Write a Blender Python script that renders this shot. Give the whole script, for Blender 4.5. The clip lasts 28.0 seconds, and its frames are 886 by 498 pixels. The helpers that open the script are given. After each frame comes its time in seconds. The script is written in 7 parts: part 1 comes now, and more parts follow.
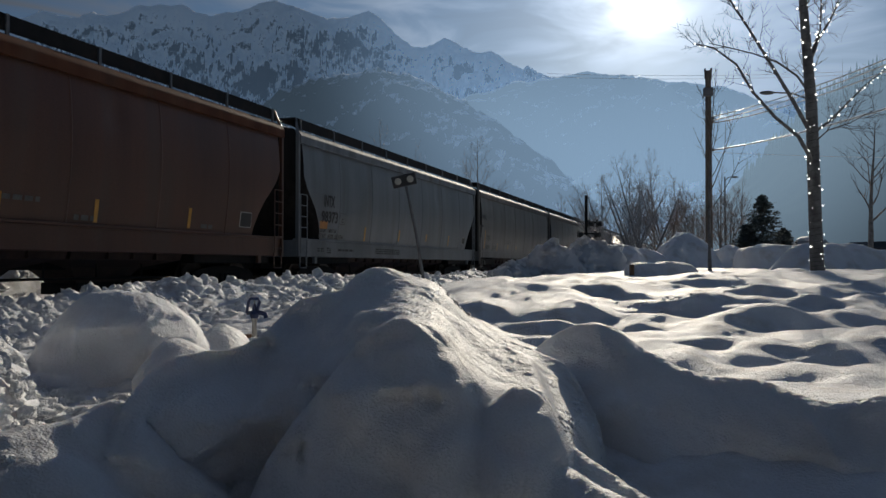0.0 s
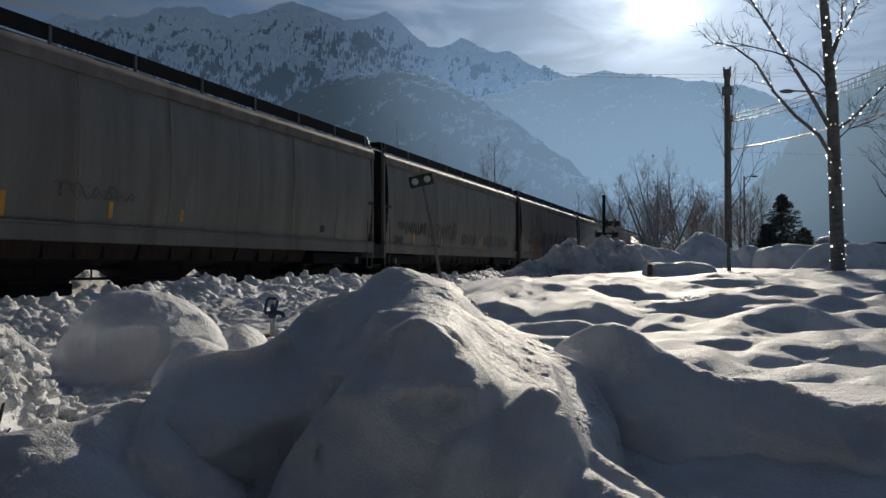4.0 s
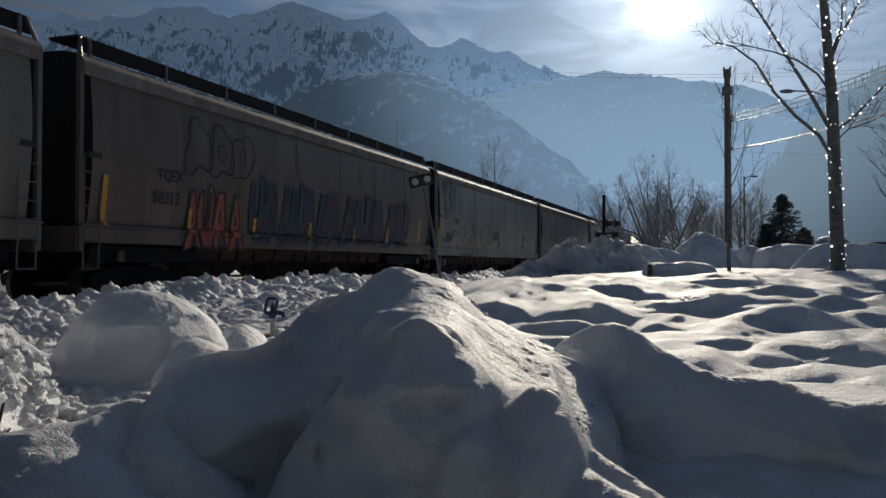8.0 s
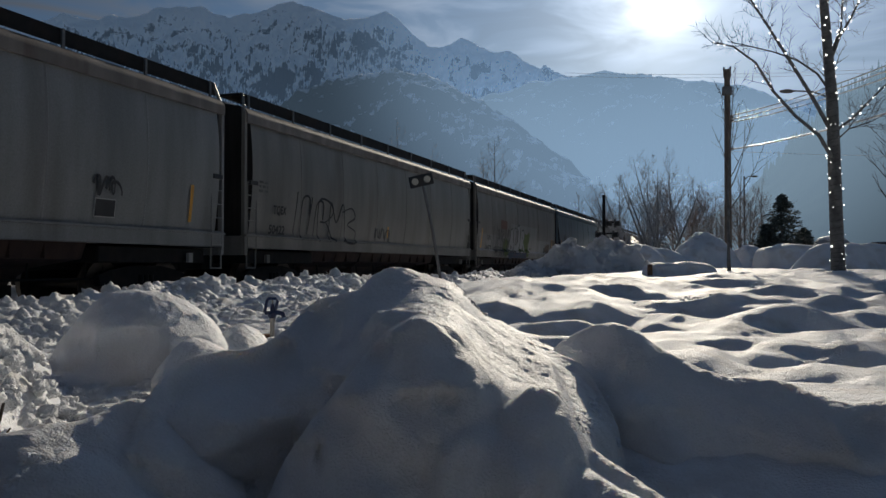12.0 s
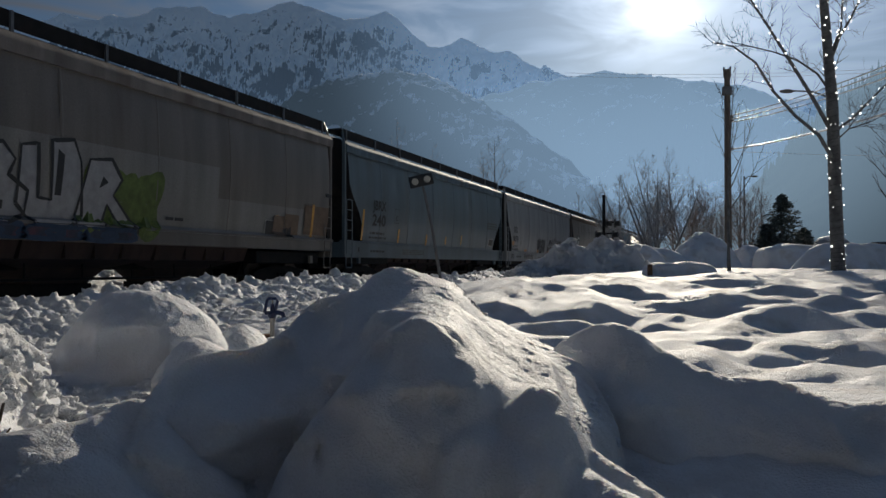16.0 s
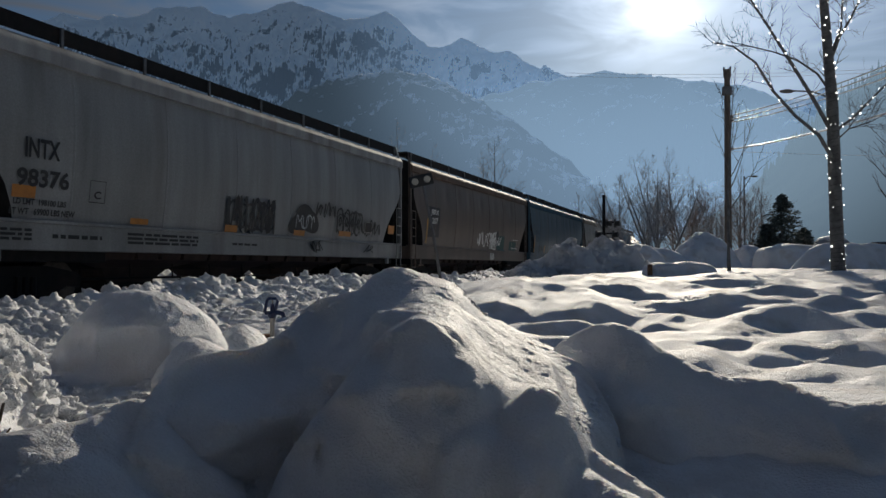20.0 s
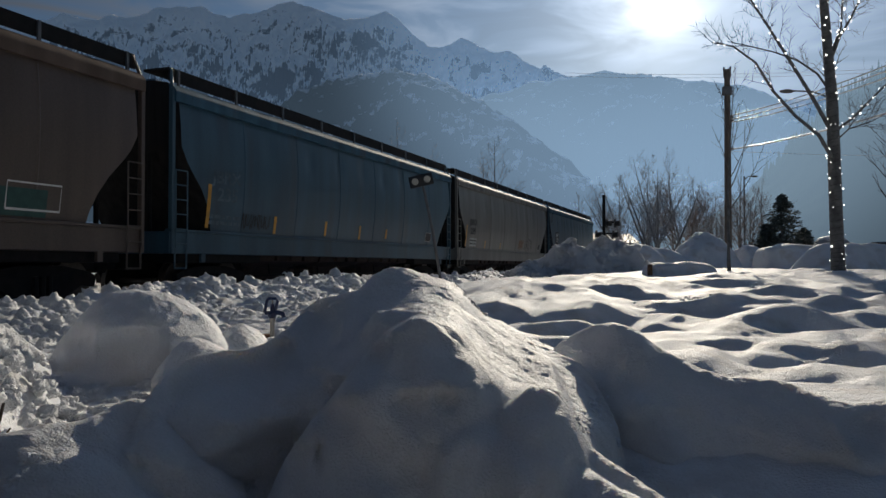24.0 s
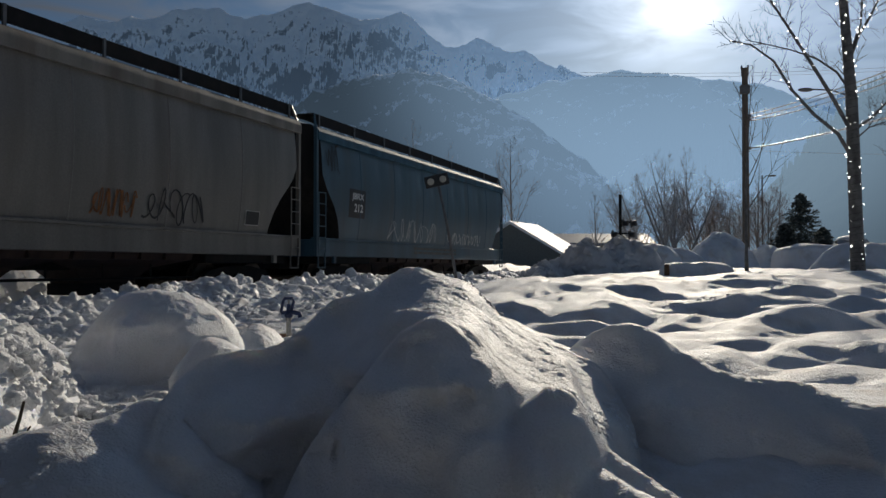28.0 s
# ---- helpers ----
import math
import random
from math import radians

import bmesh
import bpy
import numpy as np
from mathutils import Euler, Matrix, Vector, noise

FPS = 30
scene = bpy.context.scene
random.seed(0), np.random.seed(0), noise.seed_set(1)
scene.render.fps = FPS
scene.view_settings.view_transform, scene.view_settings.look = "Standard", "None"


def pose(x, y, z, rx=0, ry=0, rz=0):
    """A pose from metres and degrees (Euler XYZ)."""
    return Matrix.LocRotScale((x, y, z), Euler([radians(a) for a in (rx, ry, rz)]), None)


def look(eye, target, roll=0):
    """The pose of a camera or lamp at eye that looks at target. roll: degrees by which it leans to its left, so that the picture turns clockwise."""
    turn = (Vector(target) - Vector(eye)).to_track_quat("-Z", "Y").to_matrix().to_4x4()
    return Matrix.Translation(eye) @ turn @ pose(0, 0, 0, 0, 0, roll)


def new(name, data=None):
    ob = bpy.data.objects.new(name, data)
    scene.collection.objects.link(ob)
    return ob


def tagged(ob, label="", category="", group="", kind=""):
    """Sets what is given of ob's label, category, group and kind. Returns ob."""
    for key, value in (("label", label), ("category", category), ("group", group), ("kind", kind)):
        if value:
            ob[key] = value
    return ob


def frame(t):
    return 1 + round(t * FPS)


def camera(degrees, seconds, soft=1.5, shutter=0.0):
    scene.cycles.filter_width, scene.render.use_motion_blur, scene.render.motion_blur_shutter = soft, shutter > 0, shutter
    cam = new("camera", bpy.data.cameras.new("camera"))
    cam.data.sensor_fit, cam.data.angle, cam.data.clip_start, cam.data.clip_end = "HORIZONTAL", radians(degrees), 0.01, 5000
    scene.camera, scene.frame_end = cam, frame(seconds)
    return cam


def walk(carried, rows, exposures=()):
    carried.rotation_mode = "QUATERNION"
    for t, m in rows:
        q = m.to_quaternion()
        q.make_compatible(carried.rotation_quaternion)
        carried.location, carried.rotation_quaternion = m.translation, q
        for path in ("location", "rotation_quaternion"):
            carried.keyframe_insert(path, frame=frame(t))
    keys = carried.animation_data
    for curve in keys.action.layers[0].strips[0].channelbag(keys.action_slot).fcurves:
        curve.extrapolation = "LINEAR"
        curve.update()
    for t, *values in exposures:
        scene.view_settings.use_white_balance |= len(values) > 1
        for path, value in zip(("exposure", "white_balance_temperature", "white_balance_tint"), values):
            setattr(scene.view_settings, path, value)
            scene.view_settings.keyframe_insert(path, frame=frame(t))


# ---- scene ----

EYE = Vector((0.0, 0.0, 0.80))      # rail top is z = 0, the track runs along +y
TURN = 19.6                        # the view lies this far left of the track
TILT = 1.2
cam = camera(57.8, 28.0, soft=1.5)


def view(pan=0.0, tilt=0.0):
    return pose(EYE.x, EYE.y, EYE.z, 90 + TILT + tilt, 0, TURN + pan)


walk(cam, [(0.0, view(-1.22)), (0.2, view(-0.2)), (0.4, view(0.95, 0.05)), (0.6, view(0.85, 0.05)), (0.8, view(0.35)), (1.0, view(0.08)), (1.3, view(-0.03)), (1.6, view(-0.04)),
           (2.2, view()), (26.9, view()), (27.2, view(0.05)), (27.5, view(0.22)), (27.75, view(0.65)), (28.0, view(1.12))],
     exposures=[(0.0, -0.82), (28.0, -0.82)])

# ---- light ----
SUN_AZ = radians(4.2)      # left of the track
SUN_EL = radians(18.2)
TO_SUN = Vector((-math.sin(SUN_AZ) * math.cos(SUN_EL), math.cos(SUN_AZ) * math.cos(SUN_EL), math.sin(SUN_EL)))
sun = new("sun", bpy.data.lights.new("sun", "SUN"))
sun.data.energy, sun.data.angle, sun.data.color = 5.0, radians(0.55), (1.0, 0.89, 0.73)
sun.matrix_world = look(TO_SUN * 50, (0, 0, 0))


def make_world():
    world = bpy.data.worlds.new("winter_sky")
    world.use_nodes = True
    scene.world = world
    nt = world.node_tree
    nt.nodes.clear()
    out = nt.nodes.new("ShaderNodeOutputWorld")
    bg = nt.nodes.new("ShaderNodeBackground")
    sky = nt.nodes.new("ShaderNodeTexSky")
    sky.sky_type, sky.sun_disc = "NISHITA", False
    sky.sun_elevation, sky.sun_rotation = SUN_EL, -SUN_AZ
    sky.air_density, sky.dust_density, sky.ozone_density = 1.0, 0.4, 2.0
    bg.inputs["Strength"].default_value = 0.049
    co = nt.nodes.new("ShaderNodeTexCoord")
    # thin high cloud
    mp = nt.nodes.new("ShaderNodeMapping")
    mp.inputs["Scale"].default_value = (2.6, 2.6, 11.0)
    nz = nt.nodes.new("ShaderNodeTexNoise")
    nz.inputs["Scale"].default_value, nz.inputs["Detail"].default_value, nz.inputs["Distortion"].default_value = 2.6, 8.0, 1.0
    ramp = nt.nodes.new("ShaderNodeValToRGB")
    ramp.color_ramp.elements[0].position, ramp.color_ramp.elements[1].position = 0.44, 0.66
    # the bright aureole that thin cloud makes round the sun
    dot = nt.nodes.new("ShaderNodeVectorMath")
    dot.operation = "DOT_PRODUCT"
    dot.inputs[1].default_value = TO_SUN
    def power(n, k):
        p = nt.nodes.new("ShaderNodeMath")
        p.operation = "POWER"
        p.use_clamp = True
        nt.links.new(dot.outputs["Value"], p.inputs[0])
        p.inputs[1].default_value = n
        m = nt.nodes.new("ShaderNodeMath")
        m.operation = "MULTIPLY"
        nt.links.new(p.outputs[0], m.inputs[0])
        m.inputs[1].default_value = k
        return m
    tight, mid, wide = power(2200.0, 70.0), power(240.0, 17.0), power(16.0, 8.5)
    def coloured(value, rgb):
        sc = nt.nodes.new("ShaderNodeVectorMath")
        sc.operation = "SCALE"
        sc.inputs[0].default_value = rgb
        nt.links.new(value.outputs[0], sc.inputs["Scale"])
        return sc
    parts = [coloured(tight, (1.0, 0.99, 0.97)), coloured(mid, (0.95, 0.98, 1.0)), coloured(wide, (0.50, 0.80, 1.22))]
    s1 = nt.nodes.new("ShaderNodeVectorMath")
    s2 = nt.nodes.new("ShaderNodeVectorMath")
    nt.links.new(parts[0].outputs[0], s1.inputs[0])
    nt.links.new(parts[1].outputs[0], s1.inputs[1])
    nt.links.new(s1.outputs[0], s2.inputs[0])
    nt.links.new(parts[2].outputs[0], s2.inputs[1])
    glow = nt.nodes.new("ShaderNodeMix")
    glow.data_type, glow.blend_type = "RGBA", "ADD"
    glow.inputs["Factor"].default_value = 1.0
    cloud = nt.nodes.new("ShaderNodeMix")
    cloud.data_type = "RGBA"
    fwd = power(7.0, 0.9)
    base = nt.nodes.new("ShaderNodeMath")
    base.operation = "ADD"
    base.inputs[1].default_value = 0.16
    nt.links.new(fwd.outputs[0], base.inputs[0])
    veil = coloured(base, (10.5, 12.0, 14.5))
    nt.links.new(veil.outputs[0], cloud.inputs["B"])
    cf = nt.nodes.new("ShaderNodeMath")
    cf.operation = "MULTIPLY"
    cf.inputs[1].default_value = 0.85
    nt.links.new(co.outputs["Generated"], mp.inputs["Vector"])
    nt.links.new(mp.outputs[0], nz.inputs["Vector"])
    nt.links.new(nz.outputs["Fac"], ramp.inputs["Fac"])
    nt.links.new(ramp.outputs["Color"], cf.inputs[0])
    nt.links.new(cf.outputs[0], cloud.inputs["Factor"])
    tint = nt.nodes.new("ShaderNodeMix")
    tint.data_type, tint.blend_type = "RGBA", "MULTIPLY"
    tint.inputs["Factor"].default_value = 1.0
    tint.inputs["B"].default_value = (0.80, 0.96, 1.14, 1)
    nt.links.new(sky.outputs["Color"], tint.inputs["A"])
    nt.links.new(tint.outputs["Result"], cloud.inputs["A"])
    nt.links.new(co.outputs["Generated"], dot.inputs[0])
    nt.links.new(cloud.outputs["Result"], glow.inputs["A"])
    thin = nt.nodes.new("ShaderNodeMapRange")
    thin.inputs["From Min"].default_value, thin.inputs["From Max"].default_value = 0.36, 0.66
    thin.inputs["To Min"].default_value, thin.inputs["To Max"].default_value = 0.72, 1.35
    nt.links.new(nz.outputs["Fac"], thin.inputs["Value"])
    broken = nt.nodes.new("ShaderNodeVectorMath")
    broken.operation = "SCALE"
    nt.links.new(s2.outputs[0], broken.inputs[0])
    nt.links.new(thin.outputs[0], broken.inputs["Scale"])
    nt.links.new(broken.outputs[0], glow.inputs["B"])
    nt.links.new(glow.outputs["Result"], bg.inputs["Color"])
    nt.links.new(bg.outputs[0], out.inputs["Surface"])


make_world()

# ---- materials ----


def material(name, base, rough=0.7, metal=0.0, vary=0.15, scale=6.0, fine=60.0, bump=0.15, second=None, amount=0.5, patch=1.5,
             streak=False, random_value=0.0, spec=0.5, bump_dist=0.01):
    """Base colour with variation at two sizes, stains of a second colour, and fine relief."""
    m = bpy.data.materials.new(name)
    m.use_nodes = True
    nt = m.node_tree
    b = nt.nodes["Principled BSDF"]
    b.inputs["Roughness"].default_value, b.inputs["Metallic"].default_value = rough, metal
    b.inputs["Specular IOR Level"].default_value = spec
    co = nt.nodes.new("ShaderNodeTexCoord")
    src = co.outputs["Object"]
    if streak:
        mp = nt.nodes.new("ShaderNodeMapping")
        mp.inputs["Scale"].default_value = (1.0, 1.0, 0.12)
        nt.links.new(src, mp.inputs["Vector"])
        stretched = mp.outputs[0]
    else:
        stretched = src
    n1 = nt.nodes.new("ShaderNodeTexNoise")
    n1.inputs["Scale"].default_value, n1.inputs["Detail"].default_value = scale, 6.0
    nt.links.new(stretched, n1.inputs["Vector"])
    n2 = nt.nodes.new("ShaderNodeTexNoise")
    n2.inputs["Scale"].default_value, n2.inputs["Detail"].default_value = fine, 3.0
    nt.links.new(src, n2.inputs["Vector"])
    r1 = nt.nodes.new("ShaderNodeMapRange")
    r1.inputs["From Min"].default_value, r1.inputs["From Max"].default_value = 0.3, 0.7
    r1.inputs["To Min"].default_value, r1.inputs["To Max"].default_value = 1 - vary, 1 + vary
    nt.links.new(n1.outputs["Fac"], r1.inputs["Value"])
    r2 = nt.nodes.new("ShaderNodeMapRange")
    r2.inputs["From Min"].default_value, r2.inputs["From Max"].default_value = 0.3, 0.7
    r2.inputs["To Min"].default_value, r2.inputs["To Max"].default_value = 1 - vary * 0.5, 1 + vary * 0.5
    nt.links.new(n2.outputs["Fac"], r2.inputs["Value"])
    mul = nt.nodes.new("ShaderNodeMath")
    mul.operation = "MULTIPLY"
    nt.links.new(r1.outputs[0], mul.inputs[0])
    nt.links.new(r2.outputs[0], mul.inputs[1])
    value = mul.outputs[0]
    if random_value:
        oi = nt.nodes.new("ShaderNodeObjectInfo")
        r3 = nt.nodes.new("ShaderNodeMapRange")
        r3.inputs["To Min"].default_value, r3.inputs["To Max"].default_value = 1 - random_value, 1 + random_value
        nt.links.new(oi.outputs["Random"], r3.inputs["Value"])
        m2 = nt.nodes.new("ShaderNodeMath")
        m2.operation = "MULTIPLY"
        nt.links.new(value, m2.inputs[0])
        nt.links.new(r3.outputs[0], m2.inputs[1])
        value = m2.outputs[0]
    hsv = nt.nodes.new("ShaderNodeHueSaturation")
    hsv.inputs["Color"].default_value = (*base, 1)
    nt.links.new(value, hsv.inputs["Value"])
    col = hsv.outputs["Color"]
    if second:
        n3 = nt.nodes.new("ShaderNodeTexNoise")
        n3.inputs["Scale"].default_value, n3.inputs["Detail"].default_value = patch, 8.0
        nt.links.new(stretched, n3.inputs["Vector"])
        r4 = nt.nodes.new("ShaderNodeMapRange")
        r4.inputs["From Min"].default_value, r4.inputs["From Max"].default_value = 0.52, 0.72
        r4.inputs["To Max"].default_value = amount
        nt.links.new(n3.outputs["Fac"], r4.inputs["Value"])
        mix = nt.nodes.new("ShaderNodeMix")
        mix.data_type = "RGBA"
        mix.inputs["B"].default_value = (*second, 1)
        nt.links.new(r4.outputs[0], mix.inputs["Factor"])
        nt.links.new(col, mix.inputs["A"])
        col = mix.outputs["Result"]
    nt.links.new(col, b.inputs["Base Color"])
    if bump:
        bp = nt.nodes.new("ShaderNodeBump")
        bp.inputs["Strength"].default_value, bp.inputs["Distance"].default_value = bump, bump_dist
        nt.links.new(n2.outputs["Fac"], bp.inputs["Height"])
        nt.links.new(bp.outputs["Normal"], b.inputs["Normal"])
    return m


def snow_material(name, base=(0.86, 0.88, 0.92), grain=170.0, lump=11.0, dirt=0.0, sss=0.0, relief=0.014):
    m = material(name, base, rough=0.62, vary=0.08, scale=3.0, fine=grain, bump=1.0, bump_dist=relief,
                 second=(0.34, 0.30, 0.26) if dirt else (0.56, 0.52, 0.48), amount=dirt or 0.6, patch=2.2 if dirt else 3.2, spec=0.4)
    nt = m.node_tree
    b = nt.nodes["Principled BSDF"]
    if sss:
        b.inputs["Subsurface Weight"].default_value = sss
        b.inputs["Subsurface Radius"].default_value = (0.10, 0.085, 0.07)
        b.inputs["Subsurface Scale"].default_value = 0.5
    old = [n for n in nt.nodes if n.type == "BUMP"][0]
    co = [n for n in nt.nodes if n.type == "TEX_COORD"][0]
    n = nt.nodes.new("ShaderNodeTexNoise")
    n.inputs["Scale"].default_value, n.inputs["Detail"].default_value, n.inputs["Roughness"].default_value = lump, 8.0, 0.66
    nt.links.new(co.outputs["Object"], n.inputs["Vector"])
    bp = nt.nodes.new("ShaderNodeBump")
    bp.inputs["Strength"].default_value, bp.inputs["Distance"].default_value = 0.6, 2 * relief
    nt.links.new(n.outputs["Fac"], bp.inputs["Height"])
    nt.links.new(bp.outputs["Normal"], old.inputs["Normal"])
    return m


EAVES = {}


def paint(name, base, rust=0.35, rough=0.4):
    # the eave's copy is a quarter lighter, for the sun it catches
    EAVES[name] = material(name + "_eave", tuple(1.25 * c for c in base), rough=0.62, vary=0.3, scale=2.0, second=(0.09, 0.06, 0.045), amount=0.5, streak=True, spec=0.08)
    return material(name, base, rough=rough, vary=0.22, scale=1.6, fine=30.0, bump=0.08, second=(0.075, 0.055, 0.042), amount=rust + 0.15, patch=1.4, streak=True)


SNOW = snow_material("snow", grain=75.0, sss=0.2)
BANK_SNOW = snow_material("old_shovelled_snow", (0.82, 0.83, 0.85), grain=110.0, dirt=0.3, sss=0.35, relief=0.007)
ROUGH_SNOW = snow_material("plowed_snow", (0.89, 0.90, 0.92), grain=120.0, lump=14.0, dirt=0.10)
DIRTY_SNOW = snow_material("dirty_snow", (0.75, 0.75, 0.76), grain=120.0, lump=14.0, dirt=0.55)
STEEL_DARK = material("dark_steel", (0.014, 0.013, 0.013), rough=0.75, vary=0.3, second=(0.032, 0.02, 0.015), amount=0.6, spec=0.25)
WHEEL_STEEL = material("wheel_steel", (0.09, 0.075, 0.065), rough=0.45, metal=0.6, vary=0.25)
RAIL_STEEL = material("rail_steel", (0.25, 0.22, 0.2), rough=0.35, metal=0.9, vary=0.2)
GRATING = material("galvanised_grating", (0.16, 0.16, 0.165), rough=0.5, metal=0.5, vary=0.2)
BLACK_PAINT = material("black_paint", (0.02, 0.02, 0.022), rough=0.5, vary=0.2)
WHITE_PAINT = material("white_paint", (0.75, 0.75, 0.72), rough=0.6, vary=0.12)
ORANGE = material("orange_reflective", (0.46, 0.18, 0.03), rough=0.4, vary=0.15)
BARK = material("grey_brown_bark", (0.15, 0.148, 0.145), rough=0.9, vary=0.35, scale=9, fine=50, bump=0.6, bump_dist=0.01)
TWIG = material("twig_bark", (0.17, 0.15, 0.14), rough=0.85, vary=0.3, bump=0)
NEEDLES = material("conifer_needles", (0.11, 0.125, 0.115), rough=0.8, vary=0.4, scale=4, bump=0)
POLE_WOOD = material("weathered_pole_wood", (0.14, 0.115, 0.095), rough=0.9, vary=0.3, streak=True, scale=14, bump=0.4)


def mesh_object(name, bm, mat, parent=None, smooth=False):
    me = bpy.data.meshes.new(name)
    bm.normal_update()
    bm.to_mesh(me)
    bm.free()
    if smooth:
        me.polygons.foreach_set("use_smooth", [True] * len(me.polygons))
        me.set_sharp_from_angle(angle=radians(32))
    if mat:
        for k in (mat if isinstance(mat, (list, tuple)) else [mat]):
            me.materials.append(k)
    ob = new(name, me)
    if parent:
        ob.parent = parent
    return ob


def part(name, bm, mat, parent, label="", smooth=False):
    ob = mesh_object(name, bm, mat, parent, smooth)
    if label:
        ob["label"] = label
    return ob


def box(bm, x0, x1, y0, y1, z0, z1, bevel=0.0):
    made = bmesh.ops.create_cube(bm, size=1.0, matrix=Matrix.Translation(((x0 + x1) / 2, (y0 + y1) / 2, (z0 + z1) / 2)) @ Matrix.Diagonal((x1 - x0, y1 - y0, z1 - z0, 1)))
    if bevel:
        edges = list({e for v in made["verts"] for e in v.link_edges})
        bmesh.ops.bevel(bm, geom=edges, offset=bevel, segments=1, affect="EDGES")
    return bm


def rod(bm, a, b, r, r2=None, sides=8):
    a, b = Vector(a), Vector(b)
    d = b - a
    q = d.to_track_quat("Z", "Y").to_matrix().to_4x4()
    bmesh.ops.create_cone(bm, cap_ends=True, segments=sides, radius1=r, radius2=r if r2 is None else r2, depth=d.length, matrix=Matrix.Translation((a + b) / 2) @ q)
    return bm


# ---- plan: u to the right of the view, d ahead of it ----
FWD = Vector((-math.sin(radians(TURN)), math.cos(radians(TURN)), 0))
RGT = Vector((math.cos(radians(TURN)), math.sin(radians(TURN)), 0))


def place(u, d, z=0.0):
    p = RGT * u + FWD * d
    return Vector((p.x, p.y, z))


TRACK_X = -12.1


# ---- noise ----
def lattice(ix, iy, seed):
    h = (ix.astype(np.int64) * 374761393 + iy.astype(np.int64) * 668265263 + seed * 974711) & 0x7FFFFFFF
    h = ((h ^ (h >> 13)) * 1274126177) & 0x7FFFFFFF
    return ((h ^ (h >> 16)) & 0xFFFF) / 65535.0


def vnoise(x, y, seed=0):
    ix, iy = np.floor(x), np.floor(y)
    fx, fy = x - ix, y - iy
    fx, fy = fx * fx * fx * (fx * (fx * 6 - 15) + 10), fy * fy * fy * (fy * (fy * 6 - 15) + 10)
    a, b = lattice(ix, iy, seed), lattice(ix + 1, iy, seed)
    c, d = lattice(ix, iy + 1, seed), lattice(ix + 1, iy + 1, seed)
    return (a + (b - a) * fx) * (1 - fy) + (c + (d - c) * fx) * fy


def fbm(x, y, octaves=5, seed=0, gain=0.5):
    total, amp, norm = 0.0, 1.0, 0.0
    for o in range(octaves):
        total = total + amp * (vnoise(x + 17.3 * o, y - 9.1 * o, seed + o) - 0.5)
        norm += amp
        amp *= gain
        x, y = x * 2.03 * 0.966 - y * 2.03 * 0.259, x * 2.03 * 0.259 + y * 2.03 * 0.966
    return total / norm * 2


def ridged(x, y, octaves=6, seed=0, gain=0.55):
    total, amp, norm = 0.0, 1.0, 0.0
    for o in range(octaves):
        n = 1 - np.abs(2 * vnoise(x + 7.7 * o, y + 3.1 * o, seed + o) - 1)
        total = total + amp * n * n
        norm += amp
        amp *= gain
        x, y = x * 2.07 * 0.94 - y * 2.07 * 0.34, x * 2.07 * 0.34 + y * 2.07 * 0.94
    return total / norm


def step(x, a, b):
    t = np.clip((x - a) / (b - a), 0, 1)
    return t * t * (3 - 2 * t)


def grid_object(name, X, Y, Z, mat, kind="", parent=None, smooth=True):
    """One mesh from three arrays of the same shape."""
    rows, cols = X.shape
    me = bpy.data.meshes.new(name)
    co = np.stack([X, Y, Z], -1).reshape(-1, 3)
    i = np.arange(rows * cols).reshape(rows, cols)
    quads = np.stack([i[:-1, :-1], i[:-1, 1:], i[1:, 1:], i[1:, :-1]], -1).reshape(-1, 4)
    me.vertices.add(len(co))
    me.vertices.foreach_set("co", co.astype(np.float32).ravel())
    me.loops.add(quads.size)
    me.loops.foreach_set("vertex_index", quads.astype(np.int32).ravel())
    me.polygons.add(len(quads))
    me.polygons.foreach_set("loop_start", np.arange(0, quads.size, 4, dtype=np.int32))
    me.polygons.foreach_set("use_smooth", np.full(len(quads), smooth))
    me.update(calc_edges=True)
    me.materials.append(mat)
    ob = new(name, me)
    if parent:
        ob.parent = parent
    if kind:
        ob["kind"] = kind
    return ob


# ---- the ground ----
def to_lot(X, Y):
    return X * RGT.x + Y * RGT.y, X * FWD.x + Y * FWD.y


